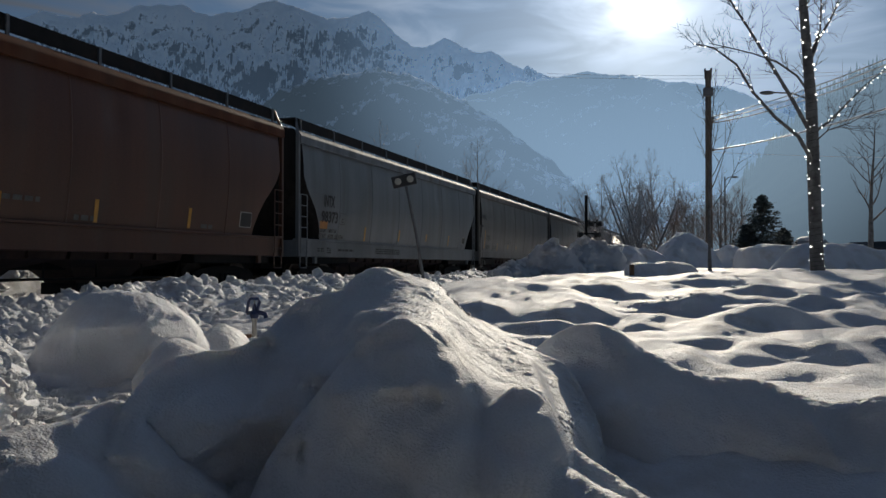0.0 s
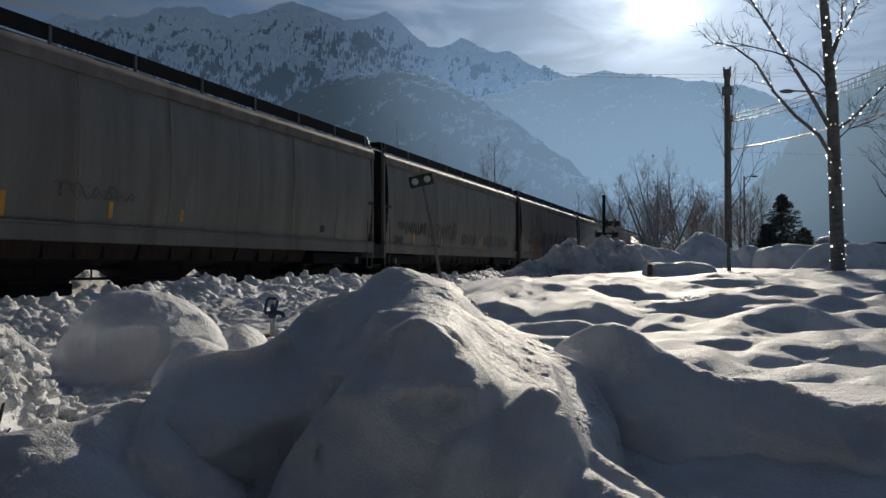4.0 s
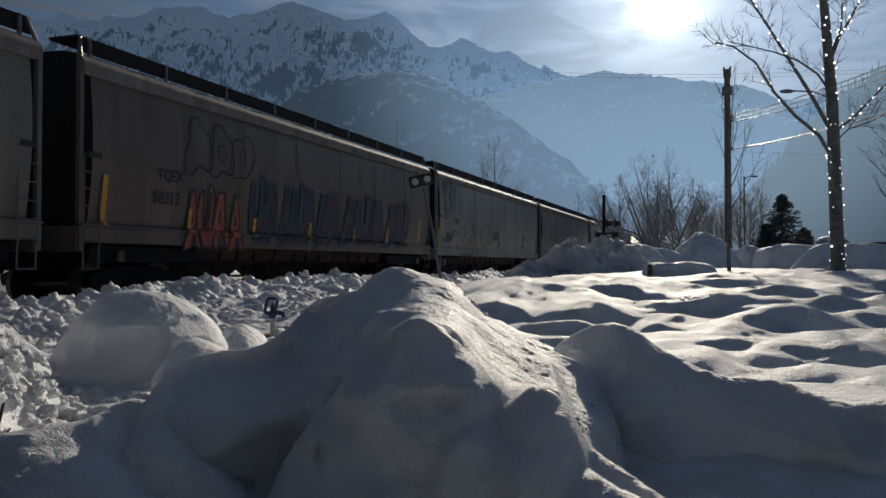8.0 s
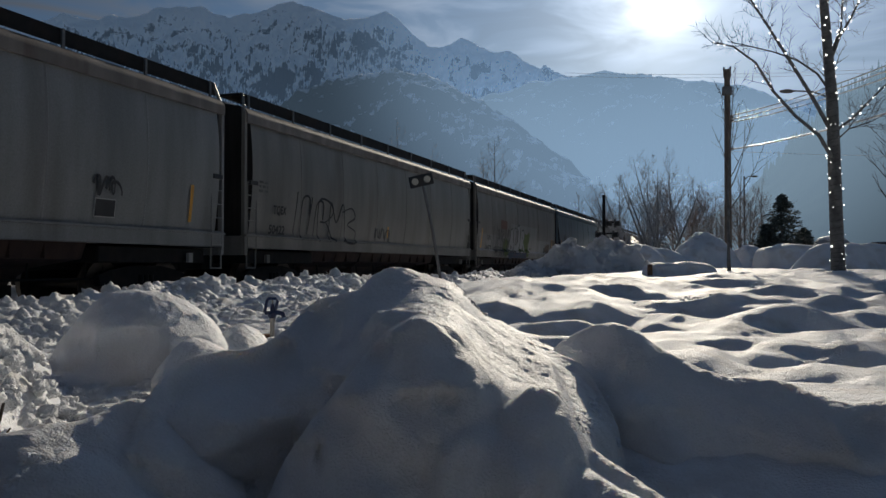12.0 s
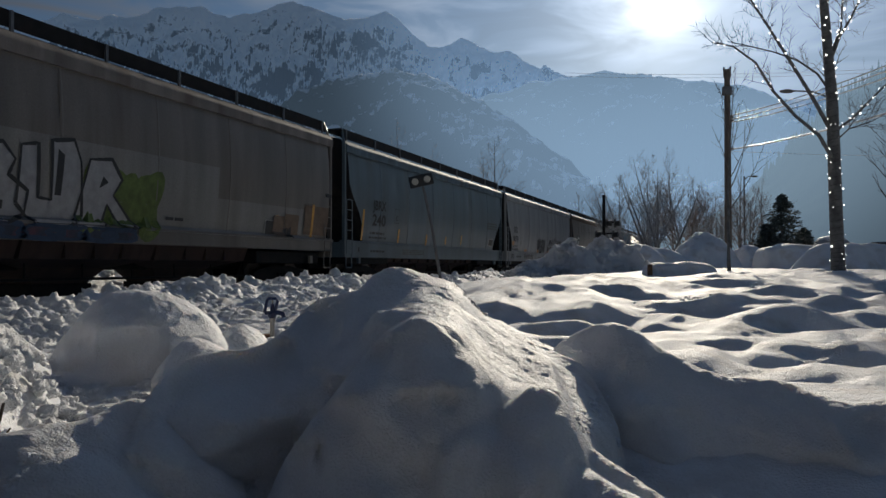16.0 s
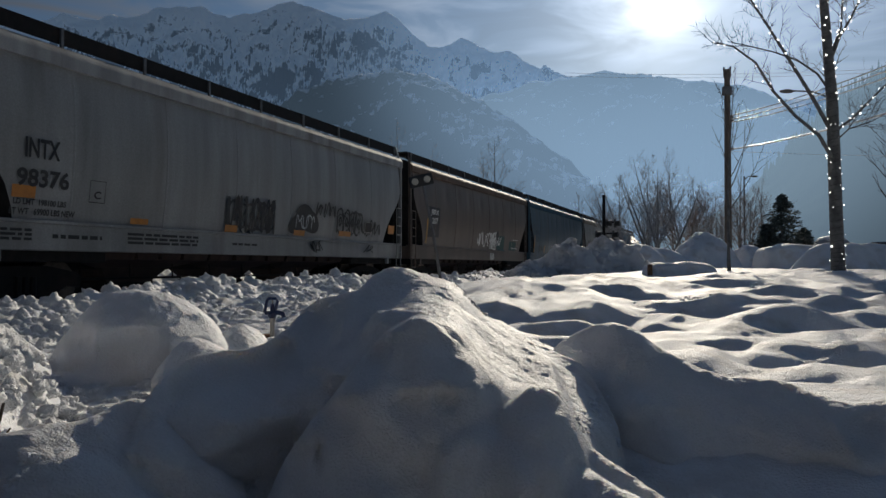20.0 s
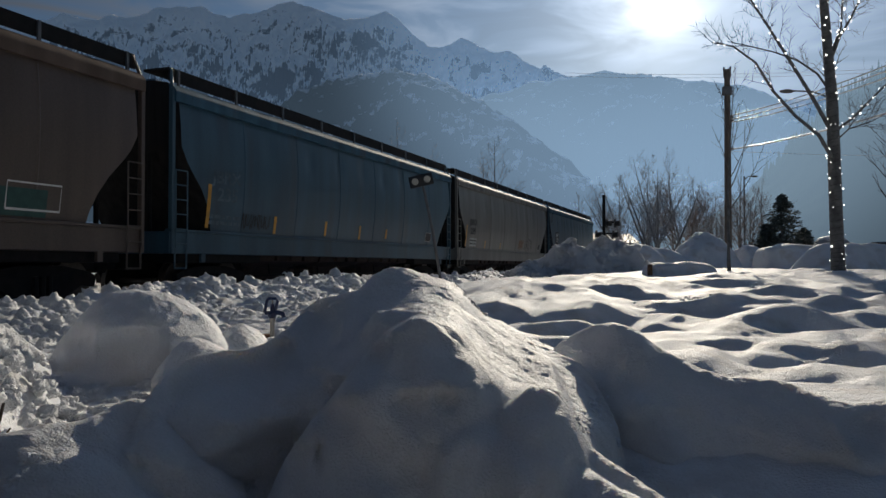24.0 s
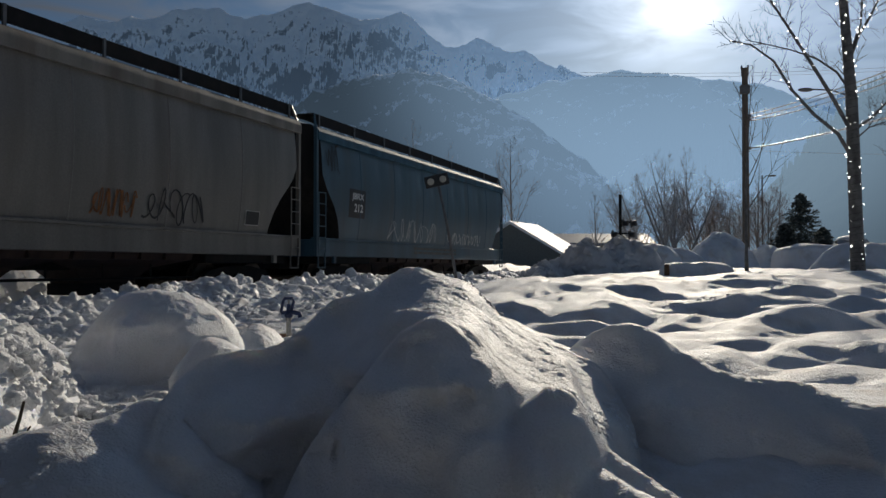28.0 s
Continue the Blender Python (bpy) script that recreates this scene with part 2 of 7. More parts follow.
def ground_z(X, Y):
    """Height of the snow over rail top."""
    u, d = to_lot(X, Y)
    far = step(np.hypot(X, Y), 40, 120)
    # the open field beside the track, softly drifted over old footprints
    rise = 0.18 + 0.40 * step(d, 4.5, 13.0) + 0.12 * step(u, 3.5, 7.0) * step(d, 6, 12)
    warp = fbm(X * 0.5, Y * 0.5, 3, 5)
    dune = fbm(u * 0.95 + warp * 0.9, d * 0.8 + warp * 0.6, 2, 11)
    # long wind folds that run away from the bank
    along, across = 0.38 * u + 0.93 * d, 0.93 * u - 0.38 * d
    fold = (ridged(across * 1.1 + warp * 0.5, along * 0.22, 2, 13) - 0.5) * (1 - step(u - 0.16 * d, 0.2, 1.6))
    twist = fbm(u * 1.5 + 3, d * 1.5, 2, 17)
    # drifts that run slantwise over the old footprints
    su, sd = 0.80 * u + 0.60 * d + 0.35 * twist, 0.80 * d - 0.60 * u + 0.35 * warp
    drift = 0.07 * fbm(su * 1.0, sd * 1.9, 2, 15, 0.4) + 0.018 * fbm(su * 3.0, sd * 4.0, 2, 16)
    dent = np.zeros_like(X)
    hollows = [(2.29, 5.37, 0.30), (2.00, 5.94, 0.25), (2.15, 5.53, 0.18), (1.96, 7.29, 0.21), (1.08, 7.07, 0.19), (1.49, 7.95, 0.25), (2.78, 8.46, 0.45), (3.11, 7.10, 0.23),
               (4.16, 8.42, 0.27), (5.02, 9.56, 0.27), (2.71, 5.15, 0.22), (3.63, 9.43, 0.33), (4.17, 9.30, 0.26), (0.79, 7.18, 0.20), (2.45, 9.50, 0.23), (3.85, 11.02, 0.31),
               (3.53, 6.99, 0.25), (4.24, 7.76, 0.22), (1.40, 6.31, 0.16), (1.50, 4.58, 0.26), (2.36, 8.46, 0.18), (2.13, 9.89, 0.28), (2.13, 4.54, 0.19)]
    for du, dd, r in hollows:
        pu, pd = (u - du + 0.2 * warp + 0.9 * r * twist) / (1.3 * r), d - dd + 0.3 * warp + 1.1 * r * twist
        dent = dent - 0.38 * r * np.exp(-pu ** 2 - (pd / (0.9 * r)) ** 2) + 0.20 * r * np.exp(-(pu - 0.5) ** 2 - ((pd - 1.6 * r) / (1.2 * r)) ** 2)
    soft = step(d, 3.2, 4.6) * (1 - 0.7 * step(d, 10, 20)) * (1 - far)
    field = rise + soft * (0.10 * dune + 0.07 * fold + dent + drift) + 0.010 * fbm(X * 5.1, Y * 5.1, 5, 7) * (1 - far)
    # the cleared corridor of the track
    bed = -0.17 + 0.03 * fbm(X * 2, Y * 2, 3, 3)
    near_berm = np.exp(-((X + 8.55 + 0.5 * fbm(Y * 0.25, Y * 0 + 3, 2, 21)) / 0.95) ** 2) * (0.08 + 0.30 * step(Y, 7.0, 12.0)) * (1 + 0.35 * fbm(X * 0.6, Y * 0.6, 3, 23))
    far_berm = np.exp(-((X + 15.6 + 0.4 * fbm(Y * 0.3, Y * 0 + 8, 2, 27)) / 1.0) ** 2) * (1.0 + 0.35 * fbm(X * 0.5, Y * 0.5, 3, 29))
    rubble = 0.20 * (0.75 - ridged(X * 1.3, Y * 1.3, 3, 31)) + 0.085 * (0.7 - ridged(X * 3.6, Y * 3.6, 3, 33)) + 0.03 * (0.7 - ridged(X * 11, Y * 11, 2, 35))
    corridor = 0.02 + near_berm + far_berm + rubble * step(np.abs(X + 12.1), 2.0, 2.9) * (1 - far)
    on_bed = 1 - step(np.abs(X + 12.1), 1.9, 2.5)
    corridor = corridor * (1 - on_bed) + bed * on_bed
    side = step(X, -5.6, -3.2)
    z = corridor * (1 - side) + field * side
    # the cut side of the cleared snow beyond the round heap
    wall = step(-u - 0.46 * d + 0.22 * fbm(X * 1.6, Y * 1.6, 3, 37), 0.0, 0.75) * step(d, 1.6, 2.6) * (1 - step(d, 4.6, 6.2))
    z = z + wall * (0.44 + 0.5 * rubble)
    beyond = 1 - step(X, -21.0, -17.5)
    z = z * (1 - beyond) + (0.15 + 0.25 * fbm(X * 0.12, Y * 0.12, 3, 41)) * beyond
    flat = 0.1 + 0.15 * fbm(X * 0.02, Y * 0.02, 3, 43)
    return z * (1 - far) + np.where(on_bed > 0.5, bed, flat) * far


def make_ground():
    ang = np.concatenate([np.linspace(-180, -42, 70, endpoint=False), np.linspace(-42, 42, 620, endpoint=False), np.linspace(42, 180, 70)])
    rad = np.concatenate([np.geomspace(0.4, 3, 50, endpoint=False), np.geomspace(3, 30, 420, endpoint=False), np.geomspace(30, 4900, 130)])
    A, R = np.meshgrid(np.radians(ang), rad)
    u, d = R * np.sin(A), R * np.cos(A)
    X, Y = u * RGT.x + d * FWD.x, u * RGT.y + d * FWD.y
    Z = ground_z(X, Y) - 0.5 * (1 - step(R, 1.0, 4.0))
    tagged(grid_object("ground", X, Y, Z, SNOW, "structure"), "snow-covered ground with soft drifts and a cleared track corridor", "snow")


make_ground()


# ---- the bank of shovelled snow in front ----
def dome(u, d, at, slope, w, flat=1.0):
    r = np.hypot(u - at[0], (d - at[1]) * flat)
    return at[2] - slope * (np.sqrt(w * w + r * r) - w)


def pillow(u, d, at, left, right, deep, h, p=1.7, q=0.7):
    """A rounded boulder of snow, wider on one side."""
    r = np.hypot((u - at[0]) / np.where(u < at[0], left, right), (d - at[1]) / deep)
    return at[2] - h + h * np.clip(1 - r ** p, 0, 1) ** q - 2.5 * np.maximum(r - 0.96, 0)


def spine(u, d, a, b, near, far, w):
    """A ridge from a to b, with its own slope on the near and on the far side."""
    ax, ay, az = a
    bx, by, bz = b
    t = np.clip(((u - ax) * (bx - ax) + (d - ay) * (by - ay)) / ((bx - ax) ** 2 + (by - ay) ** 2), 0, 1)
    du, dd = u - ax - t * (bx - ax), d - ay - t * (by - ay)
    r = np.hypot(du, dd)
    slope = near + (far - near) * step(dd / (r + 0.02), -0.5, 0.5)
    return az + t * (bz - az) - slope * (np.sqrt(w * w + r * r) - w)


def sweep(u, d, crest, lip, face, swell, back, brow=0.0):
    """A bank that runs across: a steep near face up to the lip, a gentle top up to the crest, and a back slope; rows of (u, d, z)."""
    cu, cd, cz = (np.array(q) for q in zip(*crest))
    lu, ld, lz = (np.array(q) for q in zip(*lip))
    # rounded courses of the two lines
    g = np.linspace(-4, 4, 2001)
    bell = np.exp(-np.linspace(-2.5, 2.5, 17) ** 2 / 1.6)
    bell = bell / bell.sum()
    dc, zc, dl, zl = (np.interp(u, g, np.convolve(np.pad(np.interp(g, a, b), 8, mode="edge"), bell, "valid")) for a, b in ((cu, cd), (cu, cz), (lu, ld), (lu, lz)))
    t = np.clip((d - dl) / np.maximum(dc - dl, 0.02), 0, 1)
    top = zl + (zc - zl) * ((1 - brow) * t + brow * step(t, 0.62, 1.0))
    w = 0.045
    front = face * np.maximum(dl - d, 0) ** swell
    behind = back * (np.sqrt(w * w + np.maximum(d - dc, 0) ** 2) - w)
    return top - front - behind


def bank_z(u, d):
    wu = u + 0.012 * fbm(u * 3.1, d * 3.1, 3, 51)
    wd = d + 0.016 * fbm(u * 2.3 + 9, d * 2.3, 3, 53)
    crest = [(-1.200, 2.45, -0.500), (-1.030, 2.50, 0.050), (-0.956, 2.60, 0.381), (-0.944, 2.66, 0.408), (-0.927, 2.72, 0.438), (-0.902, 2.82, 0.464), (-0.831, 2.92, 0.479), (-0.748, 3.00, 0.485), (-0.677, 3.06, 0.505), (-0.632, 3.16, 0.546), (-0.583, 3.26, 0.614), (-0.527, 3.34, 0.652), (-0.374, 3.34, 0.685), (-0.349, 3.44, 0.718), (-0.306, 3.50, 0.758), (-0.236, 3.56, 0.782), (-0.137, 3.60, 0.775), (-0.061, 3.62, 0.757), (0.015, 3.62, 0.734), (0.079, 3.62, 0.698), (0.122, 3.60, 0.650), (0.166, 3.58, 0.598), (0.203, 3.56, 0.572), (0.288, 3.52, 0.515), (0.382, 3.48, 0.472), (0.484, 3.42, 0.429), (0.558, 3.36, 0.395), (0.603, 3.28, 0.375), (0.625, 3.14, 0.335), (0.650, 3.00, 0.200), (0.800, 2.90, -0.500)]
    lip = [(a, b - 0.03, c - 0.008) for a, b, c in crest[:10]] + [(-0.441, 2.86, 0.359), (-0.391, 2.89, 0.416), (-0.334, 2.89, 0.456), (-0.261, 2.88, 0.492), (-0.172, 2.75, 0.529), (-0.121, 2.67, 0.557), (-0.073, 2.64, 0.573), (-0.026, 2.63, 0.571), (0.029, 2.61, 0.558), (0.070, 2.60, 0.527), (0.106, 2.60, 0.482), (0.137, 2.56, 0.450), (0.170, 2.51, 0.424), (0.201, 2.54, 0.404), (0.237, 2.63, 0.397), (0.284, 2.73, 0.389), (0.348, 2.78, 0.377), (0.389, 2.75, 0.362), (0.412, 2.50, 0.335), (0.413, 2.66, 0.344), (0.421, 2.45, 0.294), (0.451, 2.52, 0.200), (0.500, 2.75, 0.230), (0.560, 2.85, 0.220), (0.620, 2.92, 0.150), (0.800, 2.90, -0.500)]
    ridge = [(-0.300, 3.70, -0.300), (0.350, 3.70, 0.200), (0.524, 3.70, 0.433), (0.632, 3.65, 0.494), (0.763, 3.60, 0.541), (0.840, 3.55, 0.515), (0.939, 3.50, 0.433), (1.068, 3.40, 0.371), (1.176, 3.30, 0.331), (1.295, 3.25, 0.335), (1.388, 3.20, 0.329), (1.454, 3.10, 0.300), (1.538, 3.05, 0.272), (1.656, 3.00, 0.295), (1.893, 3.00, 0.316), (2.600, 3.00, 0.300), (3.200, 3.00, 0.200)]
    main = sweep(wu, wd, crest, lip, 1.9, 1.2, 1.3, 0.15)
    # the ledge below the top, and the fold along the lit slope
    ledge = np.maximum.reduce([spine(wu, wd, (-0.235, 2.98, 0.607), (-0.187, 2.99, 0.623), 1.5, 0.15, 0.05),
                               spine(wu, wd, (-0.187, 2.99, 0.623), (-0.134, 2.98, 0.624), 1.5, 0.15, 0.05),
                               spine(wu, wd, (-0.134, 2.98, 0.624), (-0.081, 2.94, 0.603), 1.5, 0.15, 0.05)])
    ledge = ledge - 1.6 * np.maximum(np.abs(wu + 0.165) - 0.09, 0)
    fold = np.maximum.reduce([spine(wu, wd, (-0.118, 3.42, 0.723), (0.037, 3.30, 0.598), 0.5, 0.8, 0.06),
                              spine(wu, wd, (0.037, 3.30, 0.598), (0.214, 3.16, 0.487), 0.5, 0.8, 0.06),
                              spine(wu, wd, (0.214, 3.16, 0.487), (0.330, 3.10, 0.443), 0.5, 0.8, 0.06),
                              spine(wu, wd, (0.330, 3.10, 0.443), (0.406, 3.02, 0.393), 0.5, 0.8, 0.06),
                              spine(wu, wd, (0.406, 3.02, 0.393), (0.474, 2.95, 0.357), 0.5, 0.8, 0.06),
                              spine(wu, wd, (0.474, 2.95, 0.357), (0.520, 2.86, 0.319), 0.5, 0.8, 0.06)])
    s = [
        main,
        sweep(wu, wd, ridge, [(a, b - 0.03, c - 0.01) for a, b, c in ridge], 1.15, 1.35, 0.9),
        # the round mound, melted into its shoulder, and the two small lobes beside it
        pillow(wu, wd, (-1.765, 4.60, 0.660), 0.39, 0.54, 0.46, 0.40, 2.0, 0.60),
        pillow(wu, wd, (-1.233, 3.90, 0.448), 0.13, 0.30, 0.36, 0.24),
        pillow(wu, wd, (-1.264, 5.00, 0.424), 0.17, 0.22, 0.40, 0.22),
        dome(wu, wd, (-1.890, 4.30, 0.288), 2.2, 0.5, 1.0),
        spine(wu, wd, (-1.364, 2.38, 0.262), (-1.234, 2.42, 0.296), 0.8, 0.9, 0.25),
        spine(wu, wd, (-1.234, 2.42, 0.296), (-1.159, 2.45, 0.296), 0.8, 0.9, 0.25),
        spine(wu, wd, (-1.159, 2.45, 0.293), (-1.099, 2.52, 0.312), 0.9, 1.4, 0.1),
        spine(wu, wd, (-1.099, 2.52, 0.312), (-1.034, 2.66, 0.347), 0.9, 1.4, 0.1),
        # the swollen lobes of the near face
        pillow(wu, wd, (-0.070, 2.56, 0.572), 0.52, 0.40, 0.34, 0.60),
        pillow(wu, wd, (0.270, 2.46, 0.428), 0.26, 0.26, 0.27, 0.50),
        # lit folds that run down at the foot of the bank
        spine(wu, wd, (0.440, 2.42, 0.239), (0.590, 2.20, 0.160), 1.8, 1.3, 0.07),
        spine(wu, wd, (0.385, 2.30, 0.206), (0.507, 2.08, 0.195), 1.8, 1.3, 0.07),
        np.minimum(main + 0.045, ledge),
        np.minimum(main + 0.016, fold),
        0 * u - 0.3,
    ]
    k = 0.014
    top = np.max(s, axis=0)
    z = top + k * np.log(sum(np.exp((q - top) / k) for q in s))
    return z, np.argmax(np.stack(s), axis=0)


def soften(z, n):
    for _ in range(n):
        z = np.pad(z, 1, mode="edge")
        z = (z[:-2, 1:-1] + z[2:, 1:-1] + 2 * z[1:-1, 1:-1]) / 4
        z = np.pad(z, 1, mode="edge")
        z = (z[1:-1, :-2] + z[1:-1, 2:] + 2 * z[1:-1, 1:-1]) / 4
    return z


def skin(u, d):
    """The soft, lumpy skin of old snow, with the pillows and hollows of its shaded faces."""
    z = 0.012 * fbm(u * 4.6, d * 5.0, 2, 55) + 0.010 * (ridged(u * 2.1, d * 2.1, 2, 57) - 0.5) + 0.005 * fbm(u * 11, d * 11, 3, 59) + 0.0036 * fbm(u * 46, d * 46, 2, 61)
    for cu, cd, ru, rd, h in ((-0.08, 2.58, 0.22, 0.22, 0.055), (-0.33, 2.55, 0.12, 0.20, -0.050), (-0.51, 2.75, 0.10, 0.25, -0.060), (-0.76, 2.62, 0.20, 0.20, 0.050), (-0.77, 2.42, 0.25, 0.12, -0.070), (0.36, 2.38, 0.10, 0.12, 0.030), (0.16, 2.35, 0.10, 0.20, -0.035), (0.95, 2.90, 0.25, 0.30, 0.030), (1.21, 2.70, 0.20, 0.30, -0.030), (0.71, 3.00, 0.15, 0.30, -0.030)):
        z = z + h * np.exp(-((u - cu) / ru) ** 2 - ((d - cd) / rd) ** 2)
    return z


def make_bank():
    """One bank of several heaps that run into each other."""
    us, ds = np.linspace(-2.9, 3.1, 760), np.linspace(1.3, 6.0, 600)
    u, d = np.meshgrid(us, ds)
    edge = np.minimum(np.minimum(step(u, -2.9, -2.3), 1 - step(u, 2.5, 3.1)), np.minimum(step(d, 1.3, 1.6), 1 - step(d, 5.2, 6.0)))
    z, which = bank_z(u, d)
    z = soften(z, 3) + skin(u, d) + 0.008
    z = z * edge + (1 - edge) * -0.5
    # the steep faces swell into pillows and ledges
    du, dd = np.gradient(z, us, axis=1), np.gradient(z, ds, axis=0)
    steep = soften(step(np.hypot(du, dd), 0.45, 1.3), 6)
    swell = 0.12 * fbm(u * 3.0, z * 4.2, 2, 71) + 0.06 * (ridged(u * 3.1 + 4, z * 5.5, 2, 73) - 0.5) + 0.022 * fbm(u * 9, z * 14, 3, 75) + 0.005 * fbm(u * 30, z * 34, 2, 77)
    for cu, cz, ru, rz, h in ((0.0, 0.16, 0.46, 0.40, 0.09), (0.30, 0.22, 0.16, 0.18, 0.05), (-0.45, 0.10, 0.18, 0.22, -0.05), (1.05, 0.15, 0.30, 0.22, 0.05), (1.75, 0.05, 0.4, 0.22, 0.05),
                           (-0.10, 0.40, 0.07, 0.04, -0.035), (0.01, 0.41, 0.04, 0.03, -0.025), (-0.36, 0.24, 0.03, 0.04, -0.05), (-0.50, 0.30, 0.14, 0.10, 0.045), (-0.75, 0.28, 0.20, 0.12, 0.06), (-0.62, 0.12, 0.16, 0.10, -0.06), (0.10, 0.22, 0.16, 0.12, 0.05), (-0.22, 0.12, 0.14, 0.10, 0.05)):
        swell = swell + h * step(1 - np.hypot((u - cu) / ru, (z - cz) / rz + 0.10 * fbm(u * 5, z * 5, 2, 79)), 0.0, 0.36)
    d = d - steep * swell
    X, Y = u * RGT.x + d * FWD.x, u * RGT.y + d * FWD.y
    heap = np.full(which.shape, 3)
    for row, name in HEAPS.items():
        heap[which == row] = name
    heap = heap[:-1, :-1]
    bank = tagged(new("snow_bank"), "rounded bank of old shovelled snow in backlight", "snow bank")
    names = ("main_mound", "side_ridge", "round_mound", "low_drift")
    i = np.arange(u.size).reshape(u.shape)
    quads = np.stack([i[:-1, :-1], i[:-1, 1:], i[1:, 1:], i[1:, :-1]], -1)
    co = np.stack([X, Y, z], -1).reshape(-1, 3)
    for n, name in enumerate(names):
        q = quads[(heap == n) & (z[:-1, :-1] > -0.12)]
        used, back = np.unique(q, return_inverse=True)
        me = bpy.data.meshes.new(name)
        me.from_pydata(co[used].tolist(), [], back.reshape(-1, 4).tolist())
        me.polygons.foreach_set("use_smooth", [True] * len(me.polygons))
        me.materials.append(BANK_SNOW)
        new(name, me).parent = bank


HEAPS = {0: 0, 1: 1, 2: 2, 3: 2, 4: 2, 5: 2, 6: 3, 7: 3, 8: 3, 9: 3, 10: 0, 11: 0, 12: 1, 13: 1, 14: 0, 15: 0}
make_bank()


def chunk_cloud(name, spots, mat, label, seed, sit=0.05):
    """Broken lumps of snow, joined; spots: x, y, z, size."""
    rng = np.random.RandomState(seed)
    shapes = {1: [], 2: [], 3: []}
    for k in range(30):
        bm = bmesh.new()
        level = 1 + k % 3
        bmesh.ops.create_icosphere(bm, subdivisions=level, radius=1.0)
        sx, sy, sz = rng.uniform(0.75, 1.2), rng.uniform(0.65, 1.0), rng.uniform(0.55, 0.9)
        off = Vector(rng.uniform(0, 50, 3))
        for v in bm.verts:
            f = 1 + 0.5 * noise.noise(v.co * 1.2 + off) + 0.4 * noise.noise(v.co * 2.6 + off) + (0.22 * noise.noise(v.co * 6.0 + off) if level > 1 else 0)
            v.co = (v.co.x * f * sx, v.co.y * f * sy, v.co.z * f * sz)
        bm.verts.index_update()
        shapes[level].append((np.array([v.co[:] for v in bm.verts]), np.array([[v.index for v in f.verts] for f in bm.faces])))
        bm.free()
    vs, fs, n = [], [], 0
    for x, y, z, size in spots:
        look_size = size / math.hypot(x, y)
        kind = shapes[3 if look_size > 0.011 else 2 if look_size > 0.0032 else 1]
        v, f = kind[rng.randint(len(kind))]
        a = rng.uniform(0, 6.283)
        c, s = math.cos(a), math.sin(a)
        w = v * size
        vs.append(np.stack([w[:, 0] * c - w[:, 1] * s + x, w[:, 0] * s + w[:, 1] * c + y, w[:, 2] + z + size * sit], -1))
        fs.append(f + n)
        n += len(v)
    me = bpy.data.meshes.new(name)
    me.from_pydata(np.concatenate(vs).tolist(), [], np.concatenate(fs).tolist())
    me.polygons.foreach_set("use_smooth", [True] * len(me.polygons))
    me.materials.append(mat)
    return tagged(new(name, me), label, "snow chunks", kind="stuff")


def berm_spots(x0, x1, y0, y1, n, small, large, seed):
    rng = np.random.RandomState(seed)
    x, y = rng.uniform(x0, x1, n), y0 + (y1 - y0) * rng.uniform(0, 1, n) ** 1.5
    size = small + (large - small) * rng.uniform(0, 1, n) ** 3.5
    return np.stack([x, y, ground_z(x, y) - size * 0.15, size], -1)


chunk_cloud("snow_chunks", np.concatenate([berm_spots(-10.3, -5.6, 4.0, 34, 5200, 0.016, 0.13, 3), berm_spots(-9.5, -8.0, 5, 26, 420, 0.08, 0.19, 4)]), ROUGH_SNOW, "broken lumps of plowed snow along the track", 5)
chunk_cloud("snow_chunks", np.concatenate([berm_spots(-8.0, -3.2, 2.0, 8.0, 520, 0.02, 0.08, 8), berm_spots(-7.0, -3.0, 2.0, 6.5, 160, 0.05, 0.11, 9), berm_spots(-4.6, -2.3, 2.0, 5.2, 900, 0.012, 0.085, 10), berm_spots(-3.4, -2.0, 2.2, 4.2, 700, 0.01, 0.05, 11)]), ROUGH_SNOW, "broken lumps of shovelled snow beside the bank", 6)
chunk_cloud("snow_chunks", berm_spots(-16.6, -14.2, 6, 34, 1700, 0.03, 0.16, 6), ROUGH_SNOW, "broken lumps of plowed snow behind the track", 7)


